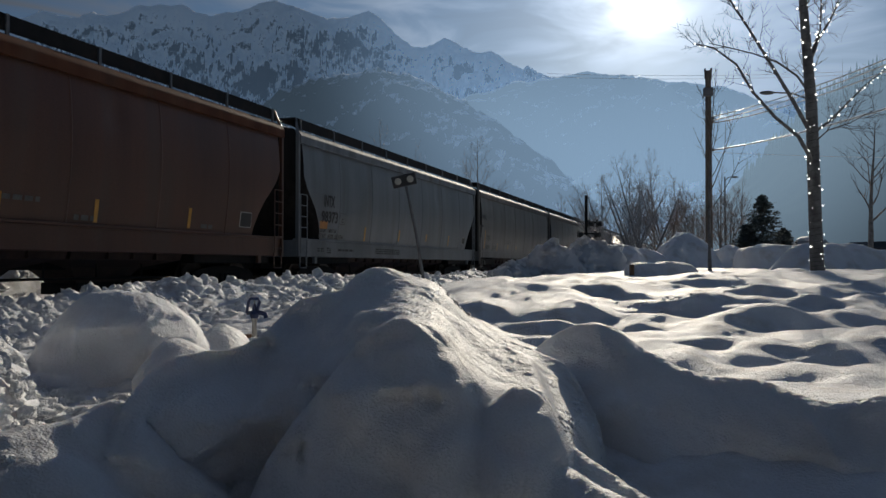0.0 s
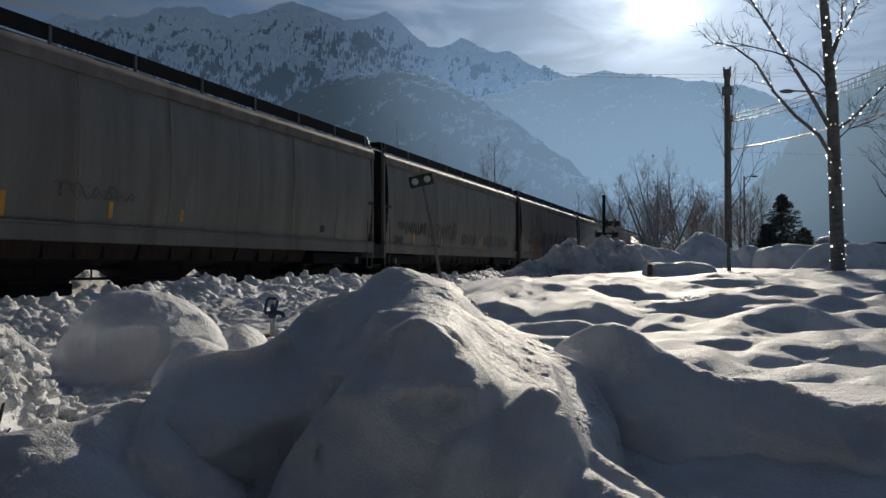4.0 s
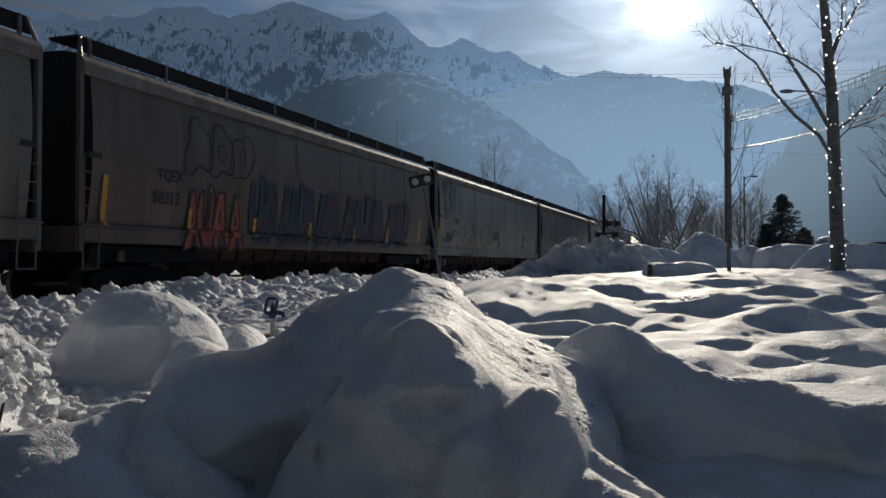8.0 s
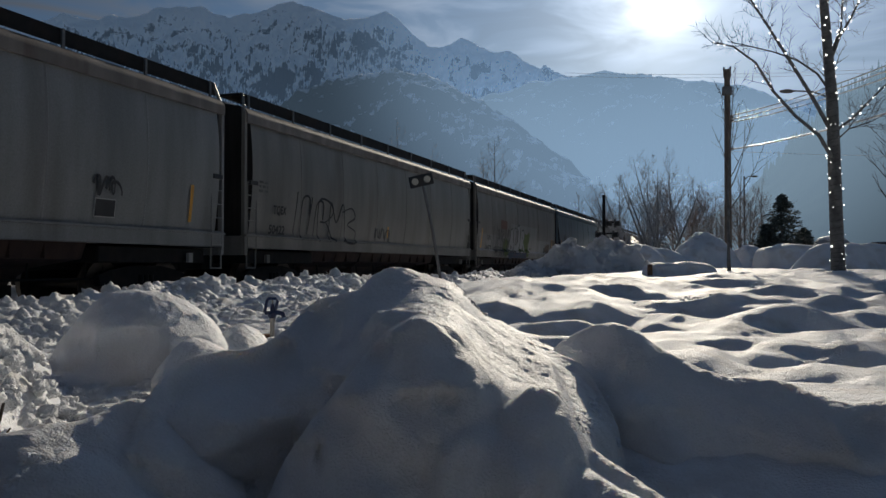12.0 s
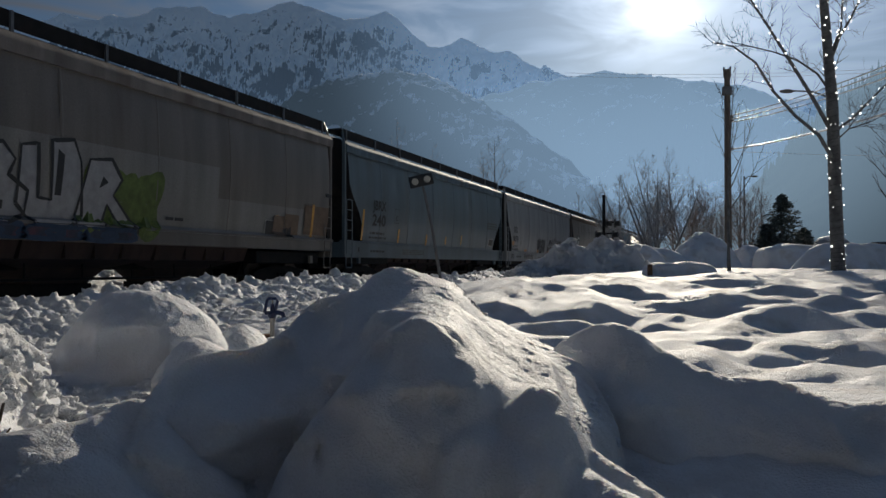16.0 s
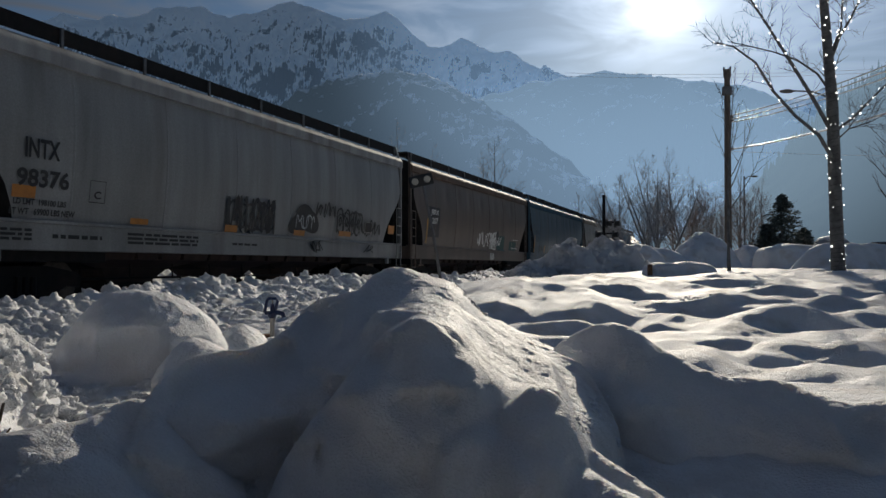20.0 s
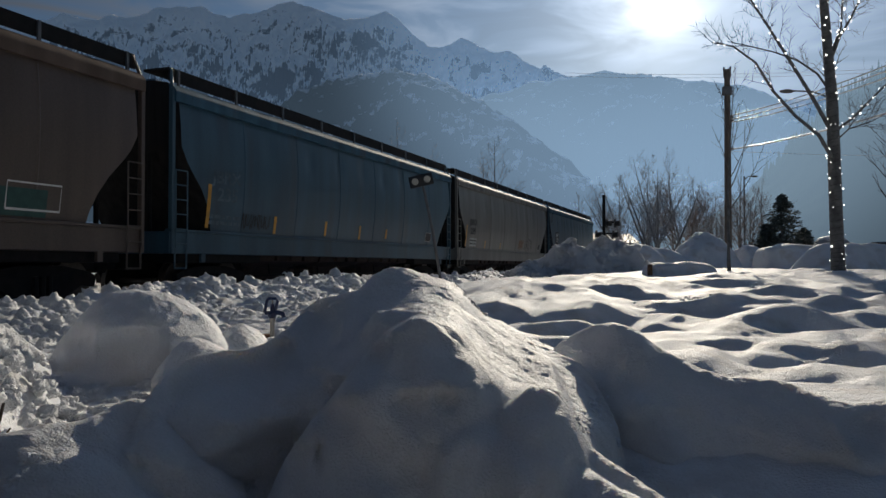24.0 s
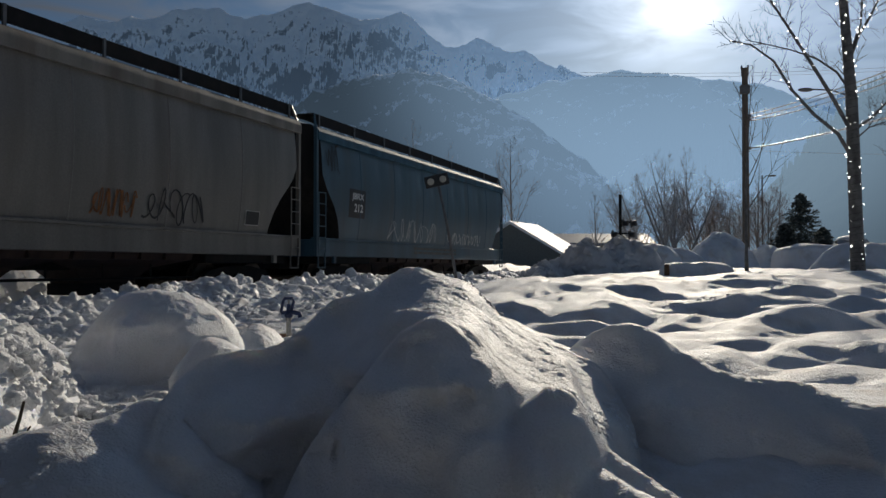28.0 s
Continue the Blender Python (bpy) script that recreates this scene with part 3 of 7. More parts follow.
# ---- distance ----
def mountain_material(name, rock, snow, line0, line1, haze, slope0=0.45, slope1=0.75, texture=0.004, air=(0.335, 0.56, 0.88)):
    """Rock or forest with snow on the flatter ground and high up; blue haze is put into its emission."""
    m = bpy.data.materials.new(name)
    m.use_nodes = True
    nt = m.node_tree
    b = nt.nodes["Principled BSDF"]
    b.inputs["Roughness"].default_value = 0.9
    b.inputs["Specular IOR Level"].default_value = 0.0
    geo = nt.nodes.new("ShaderNodeNewGeometry")
    sep = nt.nodes.new("ShaderNodeSeparateXYZ")
    nt.links.new(geo.outputs["Position"], sep.inputs[0])
    sn = nt.nodes.new("ShaderNodeSeparateXYZ")
    nt.links.new(geo.outputs["Normal"], sn.inputs[0])
    noise_node = nt.nodes.new("ShaderNodeTexNoise")
    noise_node.inputs["Scale"].default_value, noise_node.inputs["Detail"].default_value, noise_node.inputs["Roughness"].default_value = texture, 12.0, 0.74
    tall = nt.nodes.new("ShaderNodeMapping")
    tall.inputs["Scale"].default_value = (1.0, 1.0, 1.5)
    nt.links.new(geo.outputs["Position"], tall.inputs["Vector"])
    nt.links.new(tall.outputs[0], noise_node.inputs["Vector"])
    height = nt.nodes.new("ShaderNodeMapRange")
    height.inputs["From Min"].default_value, height.inputs["From Max"].default_value = line0, line1
    height.inputs["To Min"].default_value, height.inputs["To Max"].default_value = -0.20, 0.12
    nt.links.new(sep.outputs["Z"], height.inputs["Value"])
    steep = nt.nodes.new("ShaderNodeMapRange")
    steep.inputs["From Min"].default_value, steep.inputs["From Max"].default_value = slope0, slope1
    steep.inputs["To Min"].default_value, steep.inputs["To Max"].default_value = -0.34, 0.28
    nt.links.new(sn.outputs["Z"], steep.inputs["Value"])
    a1 = nt.nodes.new("ShaderNodeMath")
    nt.links.new(height.outputs[0], a1.inputs[0])
    nt.links.new(steep.outputs[0], a1.inputs[1])
    a2 = nt.nodes.new("ShaderNodeMath")
    nt.links.new(a1.outputs[0], a2.inputs[0])
    nt.links.new(noise_node.outputs["Fac"], a2.inputs[1])
    mask = nt.nodes.new("ShaderNodeMapRange")
    mask.inputs["From Min"].default_value, mask.inputs["From Max"].default_value = 0.41, 0.55
    nt.links.new(a2.outputs[0], mask.inputs["Value"])
    mix = nt.nodes.new("ShaderNodeMix")
    mix.data_type = "RGBA"
    mix.inputs["A"].default_value, mix.inputs["B"].default_value = (*rock, 1), (*snow, 1)
    nt.links.new(mask.outputs[0], mix.inputs["Factor"])
    nt.links.new(mix.outputs["Result"], b.inputs["Base Color"])
    # sunlit haze put in as emission: more towards the sun and towards the valley floor
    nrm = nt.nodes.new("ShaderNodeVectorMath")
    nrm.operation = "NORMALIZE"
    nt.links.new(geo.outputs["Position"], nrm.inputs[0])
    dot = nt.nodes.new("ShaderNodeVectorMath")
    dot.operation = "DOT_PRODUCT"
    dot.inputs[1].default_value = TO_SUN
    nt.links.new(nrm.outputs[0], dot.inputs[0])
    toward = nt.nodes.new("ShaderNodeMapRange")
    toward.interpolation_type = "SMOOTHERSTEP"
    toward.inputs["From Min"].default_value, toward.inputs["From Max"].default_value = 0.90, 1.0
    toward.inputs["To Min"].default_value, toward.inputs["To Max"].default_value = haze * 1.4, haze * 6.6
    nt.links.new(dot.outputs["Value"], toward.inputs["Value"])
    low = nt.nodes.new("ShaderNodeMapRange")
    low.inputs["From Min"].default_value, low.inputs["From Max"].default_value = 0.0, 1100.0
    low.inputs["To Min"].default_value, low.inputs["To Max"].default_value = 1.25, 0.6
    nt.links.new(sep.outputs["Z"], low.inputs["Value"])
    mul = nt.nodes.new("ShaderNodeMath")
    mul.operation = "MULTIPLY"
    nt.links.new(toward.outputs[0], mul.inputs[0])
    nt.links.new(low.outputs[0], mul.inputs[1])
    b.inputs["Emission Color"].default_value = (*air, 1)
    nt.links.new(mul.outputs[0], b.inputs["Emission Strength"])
    return m


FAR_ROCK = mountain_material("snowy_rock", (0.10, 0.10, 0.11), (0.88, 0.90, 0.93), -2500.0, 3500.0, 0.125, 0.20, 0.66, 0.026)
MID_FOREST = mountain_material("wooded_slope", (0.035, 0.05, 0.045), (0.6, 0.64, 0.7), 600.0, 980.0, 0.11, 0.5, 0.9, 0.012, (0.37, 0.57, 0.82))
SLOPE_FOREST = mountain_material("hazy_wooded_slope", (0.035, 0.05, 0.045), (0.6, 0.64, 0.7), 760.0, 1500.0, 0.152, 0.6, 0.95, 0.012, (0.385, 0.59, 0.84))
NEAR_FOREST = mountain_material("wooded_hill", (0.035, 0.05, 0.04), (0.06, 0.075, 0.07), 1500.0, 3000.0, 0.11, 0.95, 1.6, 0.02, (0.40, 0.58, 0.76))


def mountain(name, xs, hs, r0, r1, mat, jag, relief, label, seed, columns=700, rows=120, rib=0.0):
    """A range seen from the valley: xs, sideways slope of the crest's points; hs, their rise; both per metre ahead."""
    lo, hi = math.atan(xs[0]), math.atan(xs[-1])
    # more columns where the valley opens
    a = np.unique(np.concatenate([np.linspace(lo, hi, columns // 5), np.linspace(max(lo, -0.56), min(hi, 0.56), columns)])) if lo < 0.5 else np.linspace(lo, hi, columns)
    t = np.linspace(0, 1.12, rows)
    A, T = np.meshgrid(a, t)
    R = r0 + (r1 - r0) * T
    crest = np.interp(np.tan(A), xs, hs) * r1 * np.cos(A)
    u, d = R * np.sin(A), R * np.cos(A)
    spur = ridged(u / (0.16 * r1) + 5, d / (0.22 * r1), 7, seed, 0.58) - 0.45
    up = np.clip(T, 0, 1) ** 1.15
    Z = crest * up + relief * spur * np.sin(np.clip(T, 0, 1) * math.pi) ** 0.7 * (0.35 + crest / crest.max())
    # crags and gullies that run slantwise down the slope
    body = np.sin(np.clip(T, 0, 1) * math.pi) ** 0.5
    slant, down = u + 0.55 * d, d - 0.55 * u
    wob = 60 * fbm(u / 400, d / 400, 3, seed + 3)
    Z = Z + rib * (ridged((slant + wob) / 620, (down + wob) / 210, 5, seed + 5, 0.6) - 0.45) * body
    Z = Z + 0.35 * rib * (ridged((u - 0.4 * d + wob) / 190, d / 85, 4, seed + 13, 0.62) - 0.45) * body
    Z = Z + jag * fbm(u / (0.012 * r1), d / (0.03 * r1), 4, seed + 9) * T ** 3
    Z = np.where(T > 1, Z - (T - 1) * r1 * 0.9, Z) - 5
    X, Y = u * RGT.x + d * FWD.x, u * RGT.y + d * FWD.y
    return tagged(grid_object(name, X, Y, Z, mat, "structure"), label, "mountain")


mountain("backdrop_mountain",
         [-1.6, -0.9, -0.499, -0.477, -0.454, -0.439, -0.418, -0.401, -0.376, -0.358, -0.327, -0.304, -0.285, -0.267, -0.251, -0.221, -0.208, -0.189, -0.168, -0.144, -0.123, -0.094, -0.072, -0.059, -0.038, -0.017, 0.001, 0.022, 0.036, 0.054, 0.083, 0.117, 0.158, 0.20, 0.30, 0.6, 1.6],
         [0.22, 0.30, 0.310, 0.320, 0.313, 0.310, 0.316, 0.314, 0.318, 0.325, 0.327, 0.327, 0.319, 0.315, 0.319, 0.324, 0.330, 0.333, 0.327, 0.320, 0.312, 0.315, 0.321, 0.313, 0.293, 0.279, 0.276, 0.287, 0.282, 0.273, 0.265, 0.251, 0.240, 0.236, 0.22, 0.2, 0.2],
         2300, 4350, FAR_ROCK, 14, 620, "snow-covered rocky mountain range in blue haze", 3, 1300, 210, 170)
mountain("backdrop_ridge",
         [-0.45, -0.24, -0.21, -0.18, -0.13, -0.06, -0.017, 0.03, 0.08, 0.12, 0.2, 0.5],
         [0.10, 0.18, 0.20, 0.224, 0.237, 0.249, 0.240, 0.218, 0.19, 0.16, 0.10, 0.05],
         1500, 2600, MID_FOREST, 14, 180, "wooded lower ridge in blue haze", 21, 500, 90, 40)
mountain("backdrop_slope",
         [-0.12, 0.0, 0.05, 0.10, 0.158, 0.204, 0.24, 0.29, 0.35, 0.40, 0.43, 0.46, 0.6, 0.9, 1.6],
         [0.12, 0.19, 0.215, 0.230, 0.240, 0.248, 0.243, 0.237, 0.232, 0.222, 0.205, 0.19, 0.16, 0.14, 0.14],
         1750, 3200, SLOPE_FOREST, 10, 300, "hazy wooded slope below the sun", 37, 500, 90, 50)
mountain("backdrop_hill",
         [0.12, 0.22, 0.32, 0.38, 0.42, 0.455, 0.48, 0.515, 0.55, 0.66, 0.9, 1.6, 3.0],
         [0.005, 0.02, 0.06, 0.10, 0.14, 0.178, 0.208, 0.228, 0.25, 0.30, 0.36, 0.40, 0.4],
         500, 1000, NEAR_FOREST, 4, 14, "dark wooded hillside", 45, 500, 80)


# hillside out of view, added to hold sky light off the shaded snow
mountain("backdrop_hill", [-9.0, -3.0, -1.2, -0.4, 0.4, 1.2, 3.0, 9.0], [0.5, 0.5, 0.46, 0.42, 0.42, 0.46, 0.5, 0.5],
         -450, -1100, NEAR_FOREST, 4, 60, "unseen wooded hillside added behind to cut sky light", 61, 160, 40)


# ---- the train ----
HALF = 8.35       # half the length of a car's body
SILL0, SILL1, EAVE = 1.05, 1.50, 4.38


def side_x(z, round_side):
    """Half width of the body at a height: the rounded cars bulge, the others are straight."""
    t = min(max((z - SILL1) / (EAVE - SILL1), -0.15), 1.05)
    return (1.38 if round_side else 1.40) + 0.20 * math.sin(t * 2.3 + 0.35)


def body_mesh(round_side, dents=()):
    """Sides, roof and sloped end sheets in one skin, lofted along the car."""
    bm = bmesh.new()
    rings = []
    ends = [0, 0.09, 0.18, 0.36, 0.53, 0.7, 0.83, 0.95, 1.03, 1.1, 1.16, 1.3]
    mid = HALF - 1.3
    stations = [-HALF + e for e in ends] + [-mid + 2 * mid * i / 90 for i in range(1, 90)] + [HALF - e for e in reversed(ends)]
    for y in stations:
        inset = HALF - abs(y)
        low = SILL1
        if round_side:
            low = float(np.interp(inset, (0, 0.18, 0.36, 0.7, 0.95, 1.1, 1.16), (3.25, 2.95, 2.75, 2.42, 2.08, 1.75, SILL1)))
        ring = []
        pts = []
        for j in range(15):
            z = low + (EAVE - low) * j / 14
            dent = sum(dep * math.exp(-((y - yd) / 0.22) ** 2 - ((z - zd) / 0.28) ** 2) for yd, zd, dep in dents)
            pts.append((side_x(z, round_side) - dent, z))
        for j in range(1, 4):
            a = j / 4 * math.pi / 2
            x0 = side_x(EAVE, round_side)
            pts.append((x0 * math.cos(a) ** 0.6, EAVE + 0.30 * math.sin(a)))
        full = [(-x, z) for x, z in reversed(pts)]
        ring = [bm.verts.new((x, y, z)) for x, z in pts] + [bm.verts.new((0, y, EAVE + 0.31))] + [bm.verts.new((x, y, z)) for x, z in full]
        rings.append(ring)
    for a, b in zip(rings, rings[1:]):
        for p in range(len(a) - 1):
            bm.faces.new((a[p], b[p], b[p + 1], a[p + 1]))
        bm.faces.new((a[-1], b[-1], b[0], a[0])).material_index = 1
    # the end walls are near black, like the underside
    bm.faces.new(rings[0]).material_index = 1
    bm.faces.new(list(reversed(rings[-1]))).material_index = 1
    bmesh.ops.recalc_face_normals(bm, faces=bm.faces)
    return bm


def wheelset_mesh():
    bm = bmesh.new()
    rod(bm, (-1.05, 0, 0), (1.05, 0, 0), 0.08, sides=10)
    for s in (-1, 1):
        bmesh.ops.create_cone(bm, cap_ends=True, segments=28, radius1=0.457, radius2=0.45, depth=0.13, matrix=Matrix.Translation((s * 0.78, 0, 0)) @ Matrix.Rotation(s * math.pi / 2, 4, "Y"))
        bmesh.ops.create_cone(bm, cap_ends=True, segments=28, radius1=0.49, radius2=0.49, depth=0.03, matrix=Matrix.Translation((s * 0.70, 0, 0)) @ Matrix.Rotation(math.pi / 2, 4, "Y"))
        bmesh.ops.create_cone(bm, cap_ends=True, segments=8, radius1=0.13, radius2=0.11, depth=0.1, matrix=Matrix.Translation((s * 0.9, 0, 0)) @ Matrix.Rotation(math.pi / 2, 4, "Y"))
        for k in range(3):
            a = k * 2.094
            box(bm, s * 0.85 - 0.01, s * 0.85 + 0.01, math.cos(a) * 0.3 - 0.03, math.cos(a) * 0.3 + 0.03, math.sin(a) * 0.3 - 0.03, math.sin(a) * 0.3 + 0.03)
    return bm


def side_frame_mesh():
    bm = bmesh.new()
    prof = [(-1.25, 0.62), (-1.05, 0.70), (-0.45, 0.80), (0.45, 0.80), (1.05, 0.70), (1.25, 0.62), (1.2, 0.42), (0.9, 0.45), (0.5, 0.24), (-0.5, 0.24), (-0.9, 0.45), (-1.2, 0.42)]
    lo = [bm.verts.new((-0.07, y, z)) for y, z in prof]
    hi = [bm.verts.new((0.07, y, z)) for y, z in prof]
    bm.faces.new(lo), bm.faces.new(list(reversed(hi)))
    for i in range(len(prof)):
        j = (i + 1) % len(prof)
        bm.faces.new((lo[i], lo[j], hi[j], hi[i]))
    for y in (-0.15, 0.0, 0.15):
        rod(bm, (0.09, y, 0.30), (0.09, y, 0.62), 0.055, sides=8)
    bmesh.ops.recalc_face_normals(bm, faces=bm.faces)
    return bm


WHEELSETS = []


def hopper_car(round_side, paint_mat, label, dents=(), fittings=None):
    fittings = fittings or paint_mat
    car = tagged(new("hopper_car"), label, "freight car", "hopper cars of the train")
    part("body", body_mesh(round_side, dents), [paint_mat, END_DARK], car, smooth=True)
    for s in (-1, 1):
        x = s * (1.46 if round_side else 1.5)
        bm = bmesh.new()
        if round_side:
            box(bm, x - 0.05, x + 0.05, -HALF - 0.25, HALF + 0.25, SILL0, SILL1, 0.015)
            box(bm, x - 0.09, x + 0.09, -HALF - 0.25, HALF + 0.25, SILL1 - 0.01, SILL1 + 0.05, 0.01)
        else:
            box(bm, x - 0.05, x + 0.06, -HALF - 0.25, HALF + 0.25, SILL0 + 0.16, SILL1, 0.015)
            box(bm, x - 0.06, x + 0.10, -HALF - 0.25, HALF + 0.25, SILL1 - 0.02, SILL1 + 0.03, 0.01)
        part("side_sill", bm, fittings, car)
        bm = bmesh.new()
        prof = [(1.50, EAVE - 0.24), (1.595, EAVE - 0.24), (1.60, EAVE - 0.06), (1.585, EAVE - 0.01), (1.555, EAVE + 0.035), (1.515, EAVE + 0.075), (1.46, EAVE + 0.115), (1.40, EAVE + 0.13)]
        ends = [[bm.verts.new((s * x, y, z)) for x, z in prof] for y in (-HALF - 0.2, HALF + 0.2)]
        for i in range(len(prof)):
            j = (i + 1) % len(prof)
            bm.faces.new((ends[0][i], ends[0][j], ends[1][j], ends[1][i]))
        bm.faces.new(ends[0])
        bm.faces.new(list(reversed(ends[1])))
        bmesh.ops.recalc_face_normals(bm, faces=bm.faces)
        part("roof_rail", bm, EAVES[paint_mat.name] if round_side else EAVE_PAINT, car, "worn roof edge, lightened for the sun on it", smooth=True)
    # welded seams between the side sheets
    zs = [SILL1 + 0.06 + (EAVE - 0.32 - SILL1) * i / 8 for i in range(9)]
    for k in range(6):
        y = -HALF + 2.3 + (2 * HALF - 4.6) * k / 5
        for s in (-1, 1):
            bm = bmesh.new()
            strip = [[bm.verts.new((s * (side_x(z, round_side) + h), y + o, z)) for z in zs] for o, h in ((-0.03, 0.001), (-0.012, 0.012), (0.012, 0.012), (0.03, 0.001))]
            for a, b in zip(strip, strip[1:]):
                for i in range(8):
                    bm.faces.new((a[i], b[i], b[i + 1], a[i + 1]) if s > 0 else (a[i + 1], b[i + 1], b[i], a[i]))
            part("seam", bm, paint_mat, car)
    # running board with its brackets, and the hatches
    for s in (-1, 1):
        bm = bmesh.new()
        box(bm, s * 1.05 - 0.32, s * 1.05 + 0.32, -HALF - 0.15, HALF + 0.15, EAVE + 0.43, EAVE + 0.48)
        box(bm, s * 1.37 - 0.02, s * 1.37 + 0.02, -HALF - 0.15, HALF + 0.15, EAVE + 0.20, EAVE + 0.425)
        part("running_board", bm, STEEL_DARK, car)
    part("centre_sill", box(bmesh.new(), -0.38, 0.38, -HALF - 0.2, HALF + 0.2, 0.72, 1.19, 0.02), STEEL_DARK, car)
    for s in (-1, 1):
        for k in range(9):
            y = -HALF + 0.1 + (2 * HALF - 0.2) * k / 8
            bm = bmesh.new()
            box(bm, s * 1.41 - 0.02, s * 1.41 + 0.02, y - 0.03, y + 0.03, EAVE + 0.06, EAVE + 0.47)
            part("bracket", bm, GRATING, car)
    bm = bmesh.new()
    box(bm, -0.4, 0.4, -HALF + 0.6, HALF - 0.6, EAVE + 0.28, EAVE + 0.50, 0.05)
    part("hatch_cover", bm, fittings, car)
    for e in (-1, 1):
        yb = e * (HALF + 0.2)
        for s in (-1, 1):
            bm = bmesh.new()
            xx = s * 1.5
            box(bm, xx - 0.05, xx + 0.05, yb - 0.05, yb + 0.05, SILL0, EAVE + 0.02, 0.01)
            rod(bm, (xx, yb, EAVE), (s * 1.36, yb - e * 0.12, EAVE + 0.46), 0.035)
            part("corner_post", bm, fittings, car)
            bm = bmesh.new()
            yl = yb - e * 0.42
            for y in (yb - e * 0.05, yl):
                rod(bm, (s * 1.56, y, SILL0 + 0.1), (s * 1.56, y, 2.75), 0.016, sides=6)
            for k in range(6):
                z = SILL0 + 0.2 + 0.3 * k
                rod(bm, (s * 1.56, yb - e * 0.05, z), (s * 1.56, yl, z), 0.014, sides=6)
            part("ladder", bm, fittings, car)
            bm = bmesh.new()
            for y in (yb - e * 0.05, yl):
                rod(bm, (s * 1.54, y, SILL0 + 0.1), (s * 1.54, y, 0.74), 0.018, sides=6)
            rod(bm, (s * 1.54, yb - e * 0.05, 0.75), (s * 1.54, yl, 0.75), 0.018, sides=6)
            part("stirrup_step", bm, fittings, car)
            part("jacking_pad", box(bmesh.new(), s * 1.47 - 0.04, s * 1.47 + 0.04, yb - e * 1.05 - 0.07, yb - e * 1.05 + 0.07, SILL0 - 0.18, SILL0 + 0.02, 0.01), fittings, car)
            if not round_side:
                part("ladder_head", box(bmesh.new(), s * 1.57 - 0.05, s * 1.57 + 0.05, min(yb - e * 0.10, yl), max(yb - e * 0.10, yl), 2.70, 2.80, 0.01), BLACK_PAINT, car)
        bm = bmesh.new()
        box(bm, -1.5, 1.5, yb - 0.06, yb + 0.06, SILL0, SILL1, 0.01)
        part("end_sill", bm, fittings, car)
        bm = bmesh.new()
        box(bm, -0.12, 0.12, min(yb, yb + e * 0.5), max(yb, yb + e * 0.5), 0.72, 0.96, 0.02)
        box(bm, -0.16, 0.16, yb + e * 0.38 - 0.1, yb + e * 0.38 + 0.1, 0.66, 1.0, 0.04)
        part("coupler", bm, STEEL_DARK, car)
        # the shear plate and the end slope's stays, in the shade under the overhang
        bm = bmesh.new()
        box(bm, -1.4, 1.4, min(yb, yb - e * 1.9), max(yb, yb - e * 1.9), 1.20, 1.26)
        for s in (-1, 1):
            rod(bm, (s * 0.7, yb - e * 0.3, 1.25), (s * 0.7, yb - e * 0.3, EAVE - 0.1), 0.05)
        part("end_platform", bm, STEEL_DARK, car)
        part("underframe", box(bmesh.new(), -1.36, 1.36, e * (HALF - 1.75) - 1.55, e * (HALF - 1.75) + 1.55, 0.86, 1.17, 0.02), STEEL_DARK, car)
        part("brake_beam", box(bmesh.new(), -0.62, 0.62, e * (HALF - 1.75) - 0.5, e * (HALF - 1.75) + 0.5, 0.22, 0.80, 0.03), STEEL_DARK, car)
        truck = part("truck", box(bmesh.new(), -0.95, 0.95, -0.22, 0.22, 0.38, 0.72, 0.03), STEEL_DARK, car)
        truck.location = (0, e * (HALF - 1.75), 0)
        for s in (-1, 1):
            f = part("side_frame", side_frame_mesh(), STEEL_DARK, truck)
            f.location = (s * 1.02, 0, 0)
        for w in (-0.89, 0.89):
            ws = part("wheelset", wheelset_mesh(), WHEEL_STEEL, truck)
            ws.location = (0, w, 0.457)
    for k in range(3):
        y = (k - 1) * 3.3
        bm = bmesh.new()
        rings = [[bm.verts.new((sx * hx, y + sy * hy, z)) for sx, sy in ((-1, -1), (1, -1), (1, 1), (-1, 1))]
                 for hx, hy, z in ((1.30, 1.64, SILL1), (1.10, 1.60, 0.92), (0.55, 0.98, 0.76), (0.40, 0.70, 0.52), (0.40, 0.66, 0.46))]
        for top, low in zip(rings, rings[1:]):
            for i in range(4):
                j = (i + 1) % 4
                bm.faces.new((top[i], top[j], low[j], low[i]))
        bm.faces.new(list(reversed(rings[-1])))
        bmesh.ops.recalc_face_normals(bm, faces=bm.faces)
        outlet = part("hopper_outlet", bm, HOPPER_GRIME, car, "grimy red-brown hopper bottom")
        part("outlet_gate", box(bmesh.new(), -0.45, 0.45, y - 0.72, y + 0.72, 0.24, 0.47, 0.02), STEEL_DARK, outlet)
        for q in (-0.7, 0.0, 0.7):
            part("stiffener", box(bmesh.new(), -1.20, 1.20, y + q - 0.02, y + q + 0.02, 0.93, SILL1, 0.0), HOPPER_GRIME, outlet)
    bm = bmesh.new()
    rod(bm, (0.9, -6.2, 0.56), (0.9, 6.2, 0.56), 0.025, sides=6)
    for k in range(9):
        y = -5.2 + 1.3 * k
        rod(bm, (0.9, y, 0.56), (0.8, y + 0.1, 0.95), 0.02, sides=6)
    part("brake_pipe", bm, STEEL_DARK, car)
    return car


